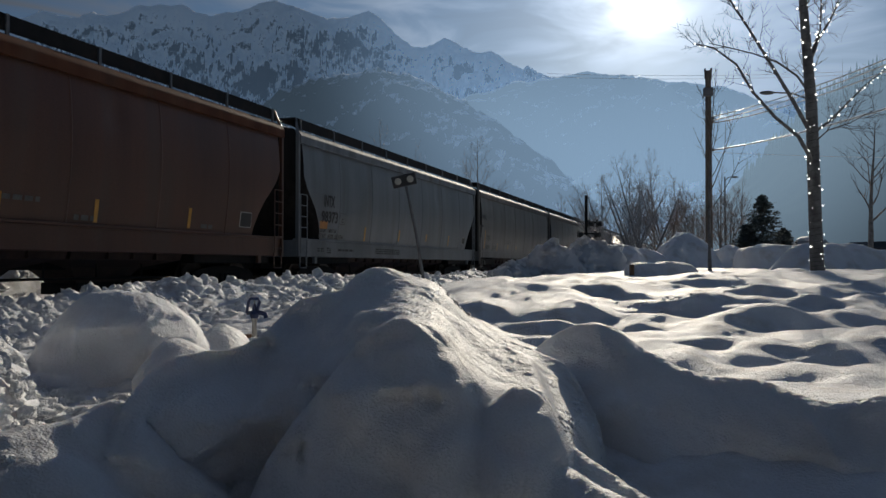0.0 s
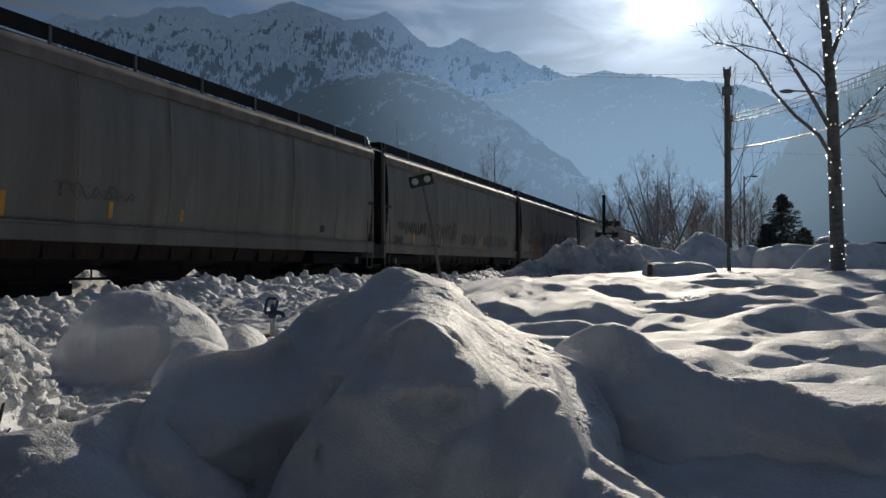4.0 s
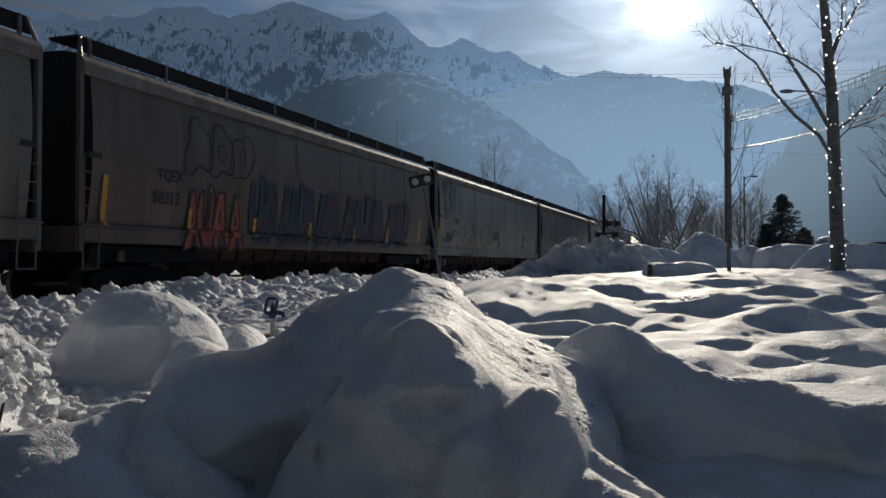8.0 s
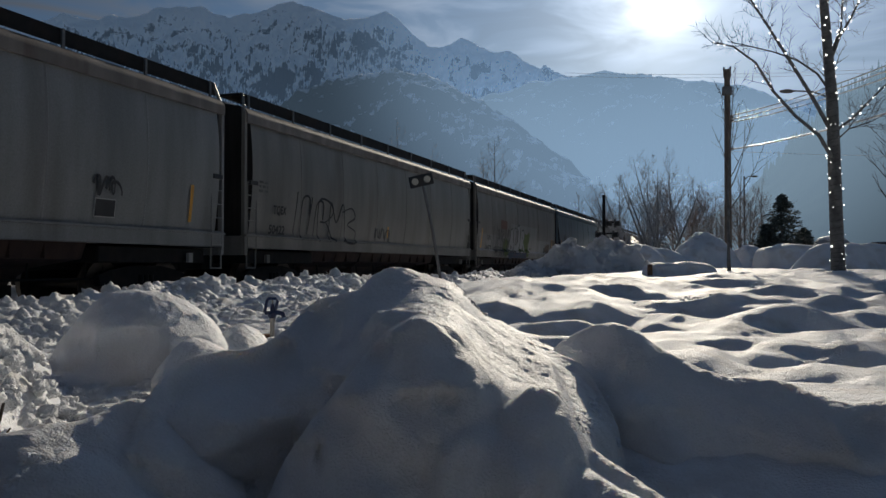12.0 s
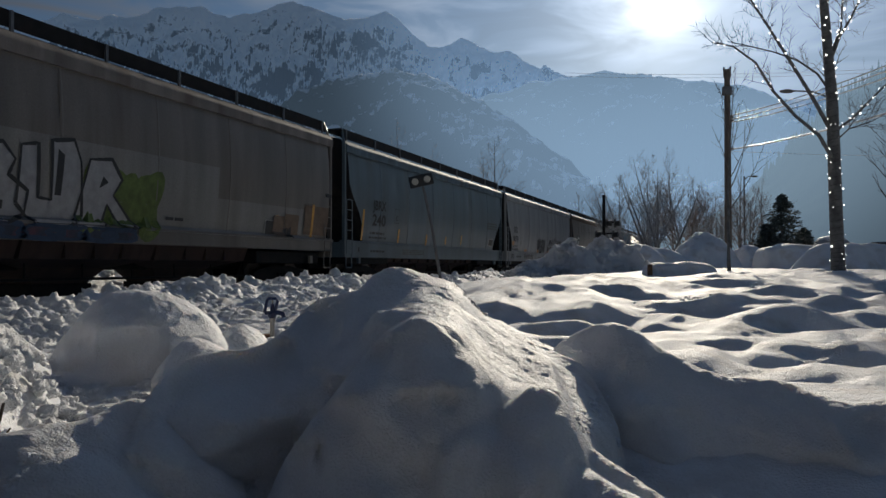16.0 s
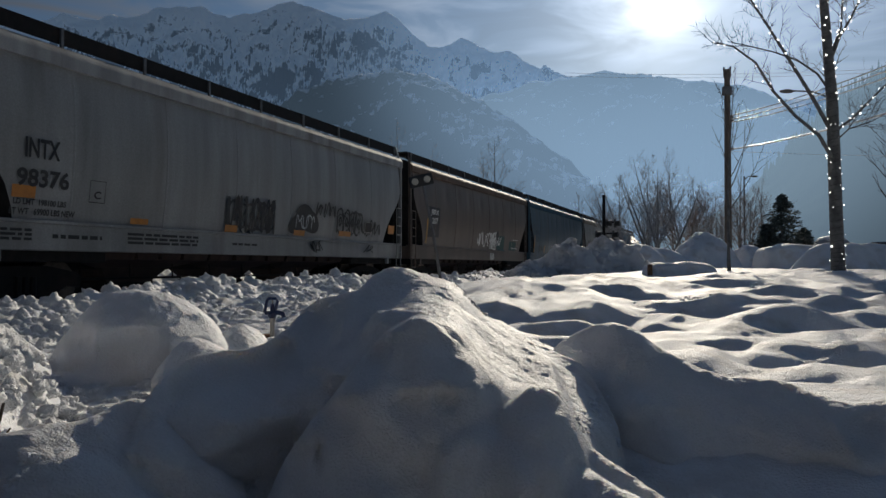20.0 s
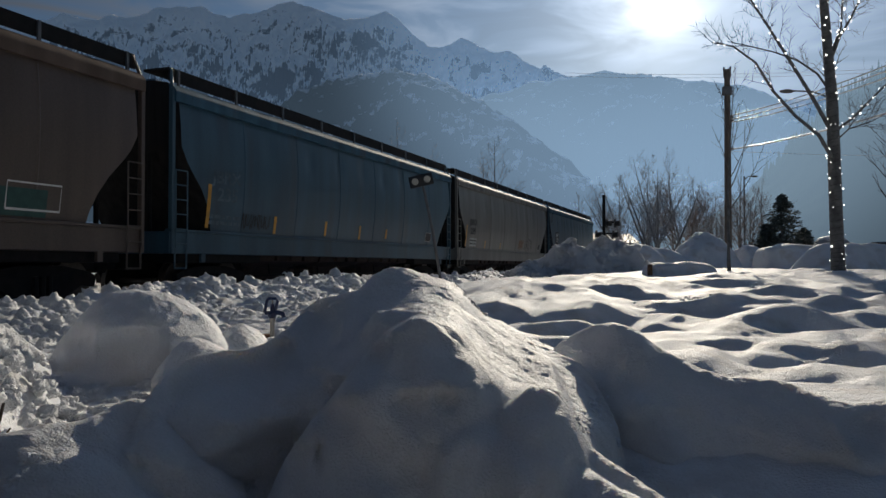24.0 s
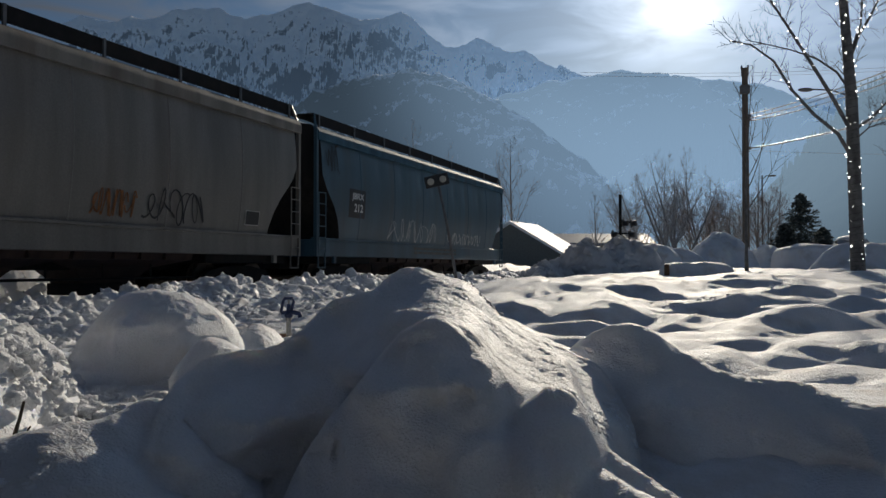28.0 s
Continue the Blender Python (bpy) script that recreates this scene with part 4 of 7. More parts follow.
END_DARK = material("dark_end_wall", (0.03, 0.027, 0.026), rough=0.8, vary=0.35, second=(0.05, 0.035, 0.028), amount=0.5, streak=True, spec=0.2)
HOPPER_GRIME = material("grimy_red_brown_steel", (0.05, 0.03, 0.025), rough=0.8, vary=0.3, second=(0.02, 0.018, 0.018), amount=0.7, streak=True)
# worn paint with its base lightened for sun on the roof edge
EAVE_PAINT = material("sunlit_worn_roof_edge", (0.20, 0.185, 0.175), rough=0.62, vary=0.3, scale=2.0, second=(0.09, 0.06, 0.045), amount=0.6, streak=True, spec=0.08)
DIM_BROWN = paint("grimy_brown_car_paint", (0.122, 0.098, 0.086), 0.45)
BROWN = paint("brown_car_paint", (0.09, 0.038, 0.022), 0.4)
GREY = paint("light_grey_car_paint", (0.205, 0.21, 0.212), 0.25)
BRIGHT_GREY = paint("bright_grey_car_paint", (0.255, 0.262, 0.265), 0.2)
COOL_GREY = paint("cool_grey_car_paint", (0.155, 0.172, 0.19), 0.25)
RUSTY = paint("rusty_brown_grey_car_paint", (0.115, 0.085, 0.068), 0.6)
DRAB = paint("drab_grey_car_paint", (0.165, 0.152, 0.135), 0.4)
TAUPE = paint("taupe_car_paint", (0.175, 0.168, 0.155), 0.35)
WARM_GREY = paint("warm_grey_car_paint", (0.155, 0.14, 0.125), 0.45)
STEEL_BLUE = paint("grey_blue_car_paint", (0.092, 0.128, 0.155), 0.2)
BLUE = paint("blue_car_paint", (0.045, 0.098, 0.14), 0.25)

PITCH, SPEED, WHEEL_R = 18.0, 7.714, 0.457
CARS, ROUNDED = [], {}
for rounded, mat, text in (
        (True, BROWN, "rust-brown covered hopper car"), (True, COOL_GREY, "light grey covered hopper car"),
        (False, TAUPE, "taupe straight-sided hopper car"), (False, DRAB, "grimy straight-sided hopper car with scrawled tags"),
        (False, DIM_BROWN, "grimy brown-grey hopper car with pink and blue graffiti"), (False, GREY, "pale grey straight-sided hopper car with tags"),
        (False, TAUPE, "taupe straight-sided hopper car with a tag"), (False, WARM_GREY, "worn grey hopper car with large white graffiti"),
        (True, STEEL_BLUE, "grey-blue rounded hopper car"), (True, BRIGHT_GREY, "light grey rounded hopper car with graffiti"),
        (True, RUSTY, "rusty warm grey rounded hopper car"), (True, BLUE, "blue rounded hopper car"),
        (True, TAUPE, "taupe rounded hopper car"), (True, BLUE, "blue rounded hopper car at the end of the train")):
    rng = random.Random(len(CARS) + 40)
    count = 7 if mat in (BLUE, TAUPE, RUSTY) and rounded else 3
    CARS.append(hopper_car(rounded, mat, text, [(-5.6 + 11.6 * (i + rng.uniform(-0.2, 0.2)) / count + 0.8, rng.uniform(3.5, 3.8), rng.uniform(0.02, 0.05)) for i in range(count)]))
    ROUNDED[CARS[-1].name] = rounded


# ---- the track ----
def make_track():
    track = tagged(new("track"), "steel rails on snowed-in sleepers", "railway track", kind="structure")
    for s in (-1, 1):
        bm = bmesh.new()
        x = s * 0.755
        box(bm, x - 0.036, x + 0.036, -60, 900, -0.045, 0.0, 0.008)
        box(bm, x - 0.010, x + 0.010, -60, 900, -0.15, -0.04)
        box(bm, x - 0.07, x + 0.07, -60, 900, -0.172, -0.148)
        part("rail", bm, RAIL_STEEL, track)
    track.location = (TRACK_X, 0, 0)


make_track()


# ---- lettering, tape and graffiti on the cars ----
YELLOW_TAPE = material("yellow_reflective_tape", (0.62, 0.31, 0.04), rough=0.4, vary=0.15)
FADED = material("faded_grey_stencil", (0.12, 0.12, 0.115), rough=0.7, vary=0.3)
FADED_RED = material("faded_red_primer", (0.17, 0.09, 0.07), rough=0.7, vary=0.2)
TAN = material("tan_primer", (0.165, 0.115, 0.08), rough=0.7, vary=0.2)
RUST = material("rust", (0.22, 0.09, 0.03), rough=0.85, vary=0.4)
TEAL = material("teal_overpaint", (0.03, 0.09, 0.08), rough=0.6, vary=0.2)
PALE = material("pale_stencil", (0.42, 0.45, 0.46), rough=0.6, vary=0.25)
PINK = material("pink_spray_paint", (0.32, 0.09, 0.075), rough=0.6, vary=0.2)
BLUE_SPRAY = material("blue_spray_paint", (0.025, 0.05, 0.10), rough=0.6, vary=0.25)
DARK_BLUE = material("dark_blue_spray_paint", (0.03, 0.038, 0.065), rough=0.6, vary=0.4, second=(0.16, 0.035, 0.05), amount=0.8, patch=2.0)
FRAME_WHITE = material("worn_white_frame", (0.42, 0.42, 0.40), rough=0.6, vary=0.25)
DULL_BLUE = material("faded_blue_stencil", (0.10, 0.145, 0.18), rough=0.7, vary=0.3)
TEAL_EDGE = material("teal_blue_spray_paint", (0.035, 0.085, 0.13), rough=0.6, vary=0.3)
GREEN_SPRAY = material("green_spray_paint", (0.095, 0.135, 0.03), rough=0.6, vary=0.3)


def on_side(car, z, lift=0.012):
    base = side_x(z, ROUNDED[car.name]) + lift
    if z < SILL1 + 0.06:
        base = max(base, (1.51 if ROUNDED[car.name] else 1.56) + lift)
        if z > SILL1 - 0.03:
            base = max(base, (1.55 if ROUNDED[car.name] else 1.60) + lift)
    if z > EAVE - 0.26:
        base = max(base, 1.595 + lift)
    return base


LIFT = {}


def next_lift(car):
    """Each layer of paint lies a little over the one before it."""
    LIFT[car.name] = LIFT.get(car.name, 0.006) + 0.0014
    return LIFT[car.name]


def lettering(car, text, y0, y1, z0, z1, mat):
    cu = bpy.data.curves.new("lettering", "FONT")
    cu.body, cu.resolution_u = text, 3
    cu.offset = 0.028
    ob = bpy.data.objects.new("lettering", cu)
    me = bpy.data.meshes.new_from_object(ob)
    bpy.data.objects.remove(ob)
    co = np.empty(len(me.vertices) * 3)
    me.vertices.foreach_get("co", co)
    co = co.reshape(-1, 3)
    lo, hi = co.min(0), co.max(0)
    lift = next_lift(car) + 0.012
    for v, c in zip(me.vertices, co):
        z = z0 + (z1 - z0) * (c[1] - lo[1]) / (hi[1] - lo[1])
        v.co = (on_side(car, z, lift), y0 + (y1 - y0) * (c[0] - lo[0]) / (hi[0] - lo[0]), z)
    if len(text) > 6:
        me.materials.append(mat)
        ob = tagged(new("weight_lettering", me), kind="stuff")
        ob.parent = car
        return
    # one part for each character
    bm = bmesh.new()
    bm.from_mesh(me)
    left = set(bm.faces)
    while left:
        todo, found = [left.pop()], []
        while todo:
            f = todo.pop()
            found.append(f)
            for e in f.edges:
                for g in e.link_faces:
                    if g in left:
                        left.discard(g)
                        todo.append(g)
        one, seen = bmesh.new(), {}
        for f in found:
            for v in f.verts:
                if v not in seen:
                    seen[v] = one.verts.new(v.co)
            one.faces.new([seen[v] for v in f.verts])
        part("character", one, mat, car)
    bm.free()


def sheet(bm, car, y0, y1, z0, z1, lift):
    """A thin painted or taped rectangle that follows the curve of the side."""
    n = max(2, int((z1 - z0) / 0.12) + 1)
    left = [bm.verts.new((on_side(car, z0 + (z1 - z0) * i / n, lift), y0, z0 + (z1 - z0) * i / n)) for i in range(n + 1)]
    right = [bm.verts.new((on_side(car, z0 + (z1 - z0) * i / n, lift), y1, z0 + (z1 - z0) * i / n)) for i in range(n + 1)]
    for i in range(n):
        bm.faces.new((left[i], right[i], right[i + 1], left[i + 1]))


def patch(car, y0, y1, z0, z1, mat, name):
    bm = bmesh.new()
    sheet(bm, car, y0, y1, z0, z1, next_lift(car) + (0.006 if name.endswith("face") else 0))
    part(name, bm, mat, car)


def placard(car, y0, y1, z0, z1):
    """A black panel in a thin white frame, with two blocks of small print."""
    patch(car, y0, y1, z0, z1, FRAME_WHITE, 'placard')
    patch(car, y0 + 0.025, y1 - 0.025, z0 + 0.02, z1 - 0.02, BLACK_PAINT, 'placard_face')
    ym, zm = (y0 + y1) / 2, (z0 + z1) / 2
    bars(car, y0 + 0.06, ym - 0.03, z0 + 0.05, zm, 2, FADED)
    bars(car, ym + 0.03, y1 - 0.06, zm - 0.02, z1 - 0.05, 2, FADED)


def bars(car, y0, y1, z0, z1, lines, mat):
    """Small print that cannot be read."""
    bm = bmesh.new()
    rng = random.Random(int(y0 * 100) + lines)
    h = (z1 - z0) / lines
    lift = next_lift(car)
    for i in range(lines):
        a, z = y0, z1 - (i + 1) * h
        while a < y1 - 0.02:
            b = min(y1, a + rng.uniform(0.08, 0.3) * (1 if y1 - y0 < 2 else 1.6))
            sheet(bm, car, a, b, z + h * 0.25, z + h * 0.85, lift)
            a = b + 0.05
    part("small_print", bm, mat, car)


BUFFED = paint("buffed_grey_patch", (0.205, 0.20, 0.19), 0.2)
SILVER_SPRAY = material("silver_spray", (0.30, 0.30, 0.31), rough=0.45, metal=0.2, vary=0.15, bump=0)
# strokes of sprayed letters, each in a square of side 1
GLYPHS = [
    [[(0.0, 1.0), (0.05, 0.3), (0.3, 0.0), (0.7, 0.05), (0.9, 0.4), (0.95, 1.1)]],
    [[(0.0, 0.0), (0.08, 1.0), (0.42, 0.5), (0.8, 1.0), (1.0, 0.0)]],
    [[(0.1, 0.0), (0.0, 0.95), (0.55, 1.0), (0.85, 0.75), (0.5, 0.5), (0.15, 0.48)], [(0.45, 0.5), (0.7, 0.3), (1.0, 0.0)]],
    [[(0.95, 0.85), (0.5, 1.0), (0.1, 0.8), (0.3, 0.55), (0.8, 0.45), (0.9, 0.2), (0.5, 0.0), (0.0, 0.12)]],
    [[(0.05, 0.9), (0.6, 1.05), (0.85, 0.78), (0.4, 0.55), (0.95, 0.35), (0.8, 0.0), (0.05, 0.05)]],
    [[(0.0, 0.0), (0.02, 0.75), (0.35, 1.0), (0.7, 0.75), (0.72, 0.0)], [(0.72, 0.55), (0.95, 0.95), (1.1, 0.5)]],
    [[(0.2, 0.0), (0.3, 1.1)], [(0.55, 0.0), (0.55, 0.9), (0.9, 1.0), (0.95, 0.55)]],
]
# outlines of block letters, and the dark gaps in them
BLOCKS = [
    ([(0.0, -0.08), (0.28, 0.25), (0.45, 0.95), (0.64, 1.0), (0.95, 0.40), (0.78, 0.30), (1.08, -0.05), (0.72, 0.03), (0.62, 0.2), (0.5, 0.0)], [(0.55, 0.40), (0.62, 0.66), (0.75, 0.42)]),
    ([(0.0, 0.55), (0.1, 0.95), (0.32, 1.0), (0.36, 0.5), (0.5, 0.32), (0.58, 0.5), (0.6, 1.12), (0.8, 1.08), (0.96, 0.9), (0.92, 0.3), (0.76, 0.0), (0.3, 0.0), (0.1, 0.22)], [(0.62, 0.35), (0.66, 1.0), (0.78, 0.95), (0.76, 0.3)]),
    ([(0.0, 0.0), (0.30, 1.0), (0.66, 1.02), (1.02, 0.0), (0.72, 0.05), (0.62, 0.26), (0.40, 0.26), (0.3, -0.04)], [(0.44, 0.45), (0.50, 0.75), (0.58, 0.45)]),
]
# a heavy B, U and R
PIECE = [
    ([(-0.05, -0.02), (0.30, 0.28), (0.36, 0.92), (0.62, 1.0), (0.80, 0.80), (0.72, 0.60), (1.0, 0.42), (0.98, 0.12), (0.70, 0.0), (0.42, 0.04)], [(0.50, 0.14), (0.50, 0.30), (0.68, 0.28), (0.68, 0.16)]),
    ([(0.0, 0.25), (0.02, 1.0), (0.26, 1.05), (0.30, 0.35), (0.50, 0.33), (0.46, 1.12), (0.80, 1.18), (0.92, 0.90), (1.0, 0.15), (0.75, 0.0), (0.25, 0.0)], [(0.54, 0.40), (0.56, 1.02), (0.66, 0.95), (0.64, 0.40)]),
    ([(0.0, 0.0), (0.22, 0.95), (0.60, 1.0), (0.80, 0.72), (0.66, 0.48), (1.12, 0.02), (0.80, 0.06), (0.56, 0.34), (0.48, 0.0)], [(0.40, 0.56), (0.46, 0.74), (0.56, 0.66)]),
]


def round_line(pts, n=5):
    """A smooth curve through the points."""
    out = []
    for i in range(len(pts) - 1):
        a, b, c, d = (pts[min(max(k, 0), len(pts) - 1)] for k in (i - 1, i, i + 1, i + 2))
        for j in range(n):
            s = j / n
            out.append(tuple(0.5 * (2 * b[k] + (c[k] - a[k]) * s + (2 * a[k] - 5 * b[k] + 4 * c[k] - d[k]) * s * s + (3 * b[k] - a[k] - 3 * c[k] + d[k]) * s ** 3) for k in (0, 1)))
    return out + [pts[-1]]


def filled(car, pts, mat, lift, name):
    """A painted shape with the given outline that follows the curve of the side."""
    bm = bmesh.new()
    zs = [p[1] for p in pts]
    z0, z1 = max(min(zs), SILL0 + 0.03), min(max(zs), EAVE)
    n = max(6, int((z1 - z0) / 0.035))
    for i in range(n):
        a, b = z0 + (z1 - z0) * i / n, z0 + (z1 - z0) * (i + 1) / n
        mid, cuts = (a + b) / 2, []
        for p, q in zip(pts, pts[1:] + pts[:1]):
            if (p[1] > mid) != (q[1] > mid):
                cuts.append(sorted((p, q), key=lambda c: c[1]))
        at = lambda e, z: e[0][0] + (e[1][0] - e[0][0]) * min(max((z - e[0][1]) / (e[1][1] - e[0][1]), 0), 1)
        cuts.sort(key=lambda e: at(e, mid))
        for e, f in zip(cuts[::2], cuts[1::2]):
            bm.faces.new([bm.verts.new((on_side(car, z, lift), at(c, z), z)) for c, z in ((e, a), (f, a), (f, b), (e, b))])
    part(name, bm, mat, car)


def graffiti(car, y0, y1, z0, z1, n, seed, mat, w, fill, style):
    """Sprayed shapes: swollen letters with an outline, or a loose scrawl."""
    rng = random.Random(seed)
    cell = (y1 - y0) / n
    cy, cz, hz = None, (z0 + z1) / 2, (z1 - z0) / 2
    loops = []
    for i in range(n):
        yc, ry = y0 + cell * (i + 0.5), cell * 0.56
        if style == "bubble" and not fill:
            tilt, tall = rng.uniform(-0.15, 0.2), rng.uniform(0.8, 1.05)
            for stroke in rng.choice(GLYPHS):
                loops.append((round_line([(yc + ry * (2.6 * a - 1.3 + tilt * b), z0 + (z1 - z0) * tall * b) for a, b in stroke]), False))
        elif style == "block":
            outline, gap = (PIECE if fill is SILVER_SPRAY else BLOCKS)[(i + seed) % 3]
            grow = lambda pts: [(yc + ry * (2.1 * a - 1.05), z0 + (z1 - z0) * b) for a, b in pts]
            lift = next_lift(car)
            filled(car, grow(outline), fill, lift, "graffiti_fill")
            filled(car, grow(gap), mat, lift + 0.005, "graffiti_gap")
            closed = grow(outline + outline[:1])
            loops.append(([(p[0] + (q[0] - p[0]) * j / 6, p[1] + (q[1] - p[1]) * j / 6) for p, q in zip(closed, closed[1:]) for j in range(6)] + closed[:1], False))
        elif style in ("bubble", "loop"):
            ph, k = rng.uniform(0, 6.28), rng.choice((2, 3, 3, 4))
            amp = rng.uniform(0.12, 0.24)
            pts = []
            for j in range(37):
                a = j / 36 * 2 * math.pi
                r = 1 + amp * math.sin(k * a + ph) + 0.07 * math.sin(5 * a + ph * 2)
                sq = 1 / max(abs(math.cos(a)), abs(math.sin(a))) ** 0.5
                pts.append((yc + ry * 0.92 * r * sq * math.cos(a) + 0.12 * ry * math.sin(a), cz + hz * 0.82 * r * sq * math.sin(a)))
            loops.append((pts, True))
            if rng.random() < 0.8:
                loops.append(([(yc + ry * 0.3 * math.cos(j / 9 * 6.28 + ph), cz + hz * (0.3 * math.sin(j / 9 * 6.28 + ph) + rng.choice((-0.3, 0.25)) * (j == -1))) for j in range(10)], False))
        elif style == "ring":
            loops.append(([(yc + ry * 1.05 * math.cos(6.4 * j / 36 - 1.2), cz + hz * (math.sin(6.4 * j / 36 - 1.2) + 0.06 * math.sin(j * 0.9))) for j in range(37)], False))
        elif style == "box":
            loops.append(([(y0, z0), (y1, z0), (y1, z1), (y0, z1), (y0, z0)], False))
        else:
            y, z = yc - ry, cz + rng.uniform(-0.3, 0.3) * hz
            pts = []
            f1, f2, p1, p2 = rng.uniform(1.0, 2.4), rng.uniform(1.3, 3.2), rng.uniform(0, 6.28), rng.uniform(0, 6.28)
            for j in range(30):
                t = j / 29
                pts.append((yc + ry * (1.5 * t - 0.75 + 0.42 * math.sin(6.28 * f1 * t + p1)), cz + hz * (0.72 * math.sin(6.28 * f2 * t + p2) + 0.22 * math.sin(17 * t + p1))))
            loops.append((pts, False))
    lift = next_lift(car)
    clip = lambda z: min(max(z, SILL0 + 0.03), EAVE + 0.03)
    if fill:
        for pts, solid in loops:
            if solid:
                bm = bmesh.new()
                ym, zm = sum(p[0] for p in pts[:-1]) / 36, sum(p[1] for p in pts[:-1]) / 36
                for j in range(36):
                    p, q = pts[j], pts[j + 1]
                    rings = []
                    for s in (0.02, 0.35, 0.7, 1.0):
                        rings.append([bm.verts.new((on_side(car, clip(zm + (c[1] - zm) * s), lift), ym + (c[0] - ym) * s, clip(zm + (c[1] - zm) * s))) for c in (p, q)])
                    for a, b in zip(rings, rings[1:]):
                        bm.faces.new((a[0], b[0], b[1], a[1]))
                bmesh.ops.remove_doubles(bm, verts=bm.verts, dist=0.0005)
                part("graffiti_fill", bm, fill, car)
    for pts, solid in loops:
        bm = bmesh.new()
        m = len(pts)
        left, right = [], []
        for i, (y, z) in enumerate(pts):
            a, b = pts[max(i - 1, 0)], pts[min(i + 1, m - 1)]
            ty, tz = b[0] - a[0], b[1] - a[1]
            k = math.hypot(ty, tz) or 1
            ww = w * (0.85 + 0.25 * math.sin(i * 0.35 + seed))
            for side, s in ((left, 1), (right, -1)):
                zz = clip(z + s * ty / k * ww)
                side.append(bm.verts.new((on_side(car, zz, lift + 0.006), y - s * tz / k * ww, zz)))
        for i in range(m - 1):
            bm.faces.new((left[i], left[i + 1], right[i + 1], right[i]))
        part("graffiti_stroke", bm, mat, car)


patch(CARS[0], -0.27, -0.17, 1.57, 1.98, YELLOW_TAPE, 'reflector')
patch(CARS[0], 1.86, 1.96, 1.59, 2.01, YELLOW_TAPE, 'reflector')
patch(CARS[0], 4.62, 4.72, 1.61, 2.04, YELLOW_TAPE, 'reflector')
placard(CARS[0], 6.59, 7.10, 1.72, 2.09)
bars(CARS[0], -0.17, 0.59, 1.83, 1.97, 1, FADED)
bars(CARS[0], 1.37, 1.86, 1.57, 1.73, 1, FADED)
bars(CARS[0], 5.08, 5.51, 1.59, 1.74, 1, FADED)
lettering(CARS[1], 'INTX', -7.15, -6.46, 2.51, 2.85, BLACK_PAINT)
lettering(CARS[1], '98373', -7.27, -6.20, 2.05, 2.39, BLACK_PAINT)
patch(CARS[1], -7.30, -6.82, 1.87, 2.09, ORANGE, 'orange_patch')
lettering(CARS[1], 'LD LMT  198800 LBS', -7.28, -6.22, 1.77, 1.88, BLACK_PAINT)
lettering(CARS[1], 'LT WT   69200 LBS NEW', -7.33, -5.71, 1.60, 1.73, BLACK_PAINT)
lettering(CARS[1], 'C', -5.95, -5.80, 2.10, 2.22, BLACK_PAINT)
graffiti(CARS[1], -6.04, -5.71, 2.05, 2.38, 1, 9, BLACK_PAINT, 0.010, None, 'box')
bars(CARS[1], -6.13, -5.02, 1.21, 1.32, 1, BLACK_PAINT)
bars(CARS[1], -3.28, -1.11, 1.18, 1.38, 3, BLACK_PAINT)
bars(CARS[1], -6.86, -6.60, 1.15, 1.34, 3, BLACK_PAINT)
bars(CARS[1], -7.46, -7.06, 1.19, 1.32, 2, BLACK_PAINT)
patch(CARS[1], -4.18, -4.08, 1.59, 2.04, YELLOW_TAPE, 'reflector')
patch(CARS[1], -1.18, -1.08, 1.68, 2.07, YELLOW_TAPE, 'reflector')
patch(CARS[1], 1.71, 1.81, 1.74, 2.03, YELLOW_TAPE, 'reflector')
patch(CARS[1], 4.53, 4.63, 1.65, 2.08, YELLOW_TAPE, 'reflector')
placard(CARS[1], 6.46, 6.95, 1.77, 2.06)
lettering(CARS[2], 'TQEX', -7.34, -6.71, 2.05, 2.32, BLACK_PAINT)
lettering(CARS[2], '58393', -7.45, -6.66, 1.62, 1.83, BLACK_PAINT)
graffiti(CARS[2], -8.28, -7.54, 3.01, 3.36, 4, 21, BLACK_PAINT, 0.020, None, 'scrawl')
patch(CARS[2], -7.70, -7.60, 1.67, 2.55, YELLOW_TAPE, 'reflector')
patch(CARS[2], -5.17, -5.07, 1.57, 1.97, YELLOW_TAPE, 'reflector')
patch(CARS[2], -2.86, -2.76, 1.67, 1.96, YELLOW_TAPE, 'reflector')
patch(CARS[2], -0.85, -0.75, 1.71, 1.95, YELLOW_TAPE, 'reflector')
bars(CARS[2], -6.08, -5.31, 1.64, 1.83, 2, FADED)
graffiti(CARS[2], -4.21, -2.17, 1.93, 2.24, 5, 22, FADED, 0.015, None, 'scrawl')
bars(CARS[2], 5.10, 5.41, 1.65, 1.96, 1, BLACK_PAINT)
lettering(CARS[3], 'TQEX', -7.50, -6.91, 2.02, 2.29, BLACK_PAINT)
lettering(CARS[3], '50498', -7.68, -6.91, 1.56, 1.83, BLACK_PAINT)
graffiti(CARS[3], -6.85, -4.79, 1.87, 2.40, 7, 31, BLACK_PAINT, 0.030, None, 'scrawl')
graffiti(CARS[3], -4.38, -3.05, 1.55, 2.51, 4, 32, BLACK_PAINT, 0.025, None, 'bubble')
graffiti(CARS[3], -3.00, -1.34, 1.64, 2.58, 5, 33, BLACK_PAINT, 0.025, None, 'scrawl')
graffiti(CARS[3], -0.56, 1.48, 1.65, 2.19, 5, 34, BLACK_PAINT, 0.030, None, 'scrawl')
graffiti(CARS[3], 2.64, 5.25, 1.61, 2.24, 6, 35, BLACK_PAINT, 0.025, None, 'scrawl')
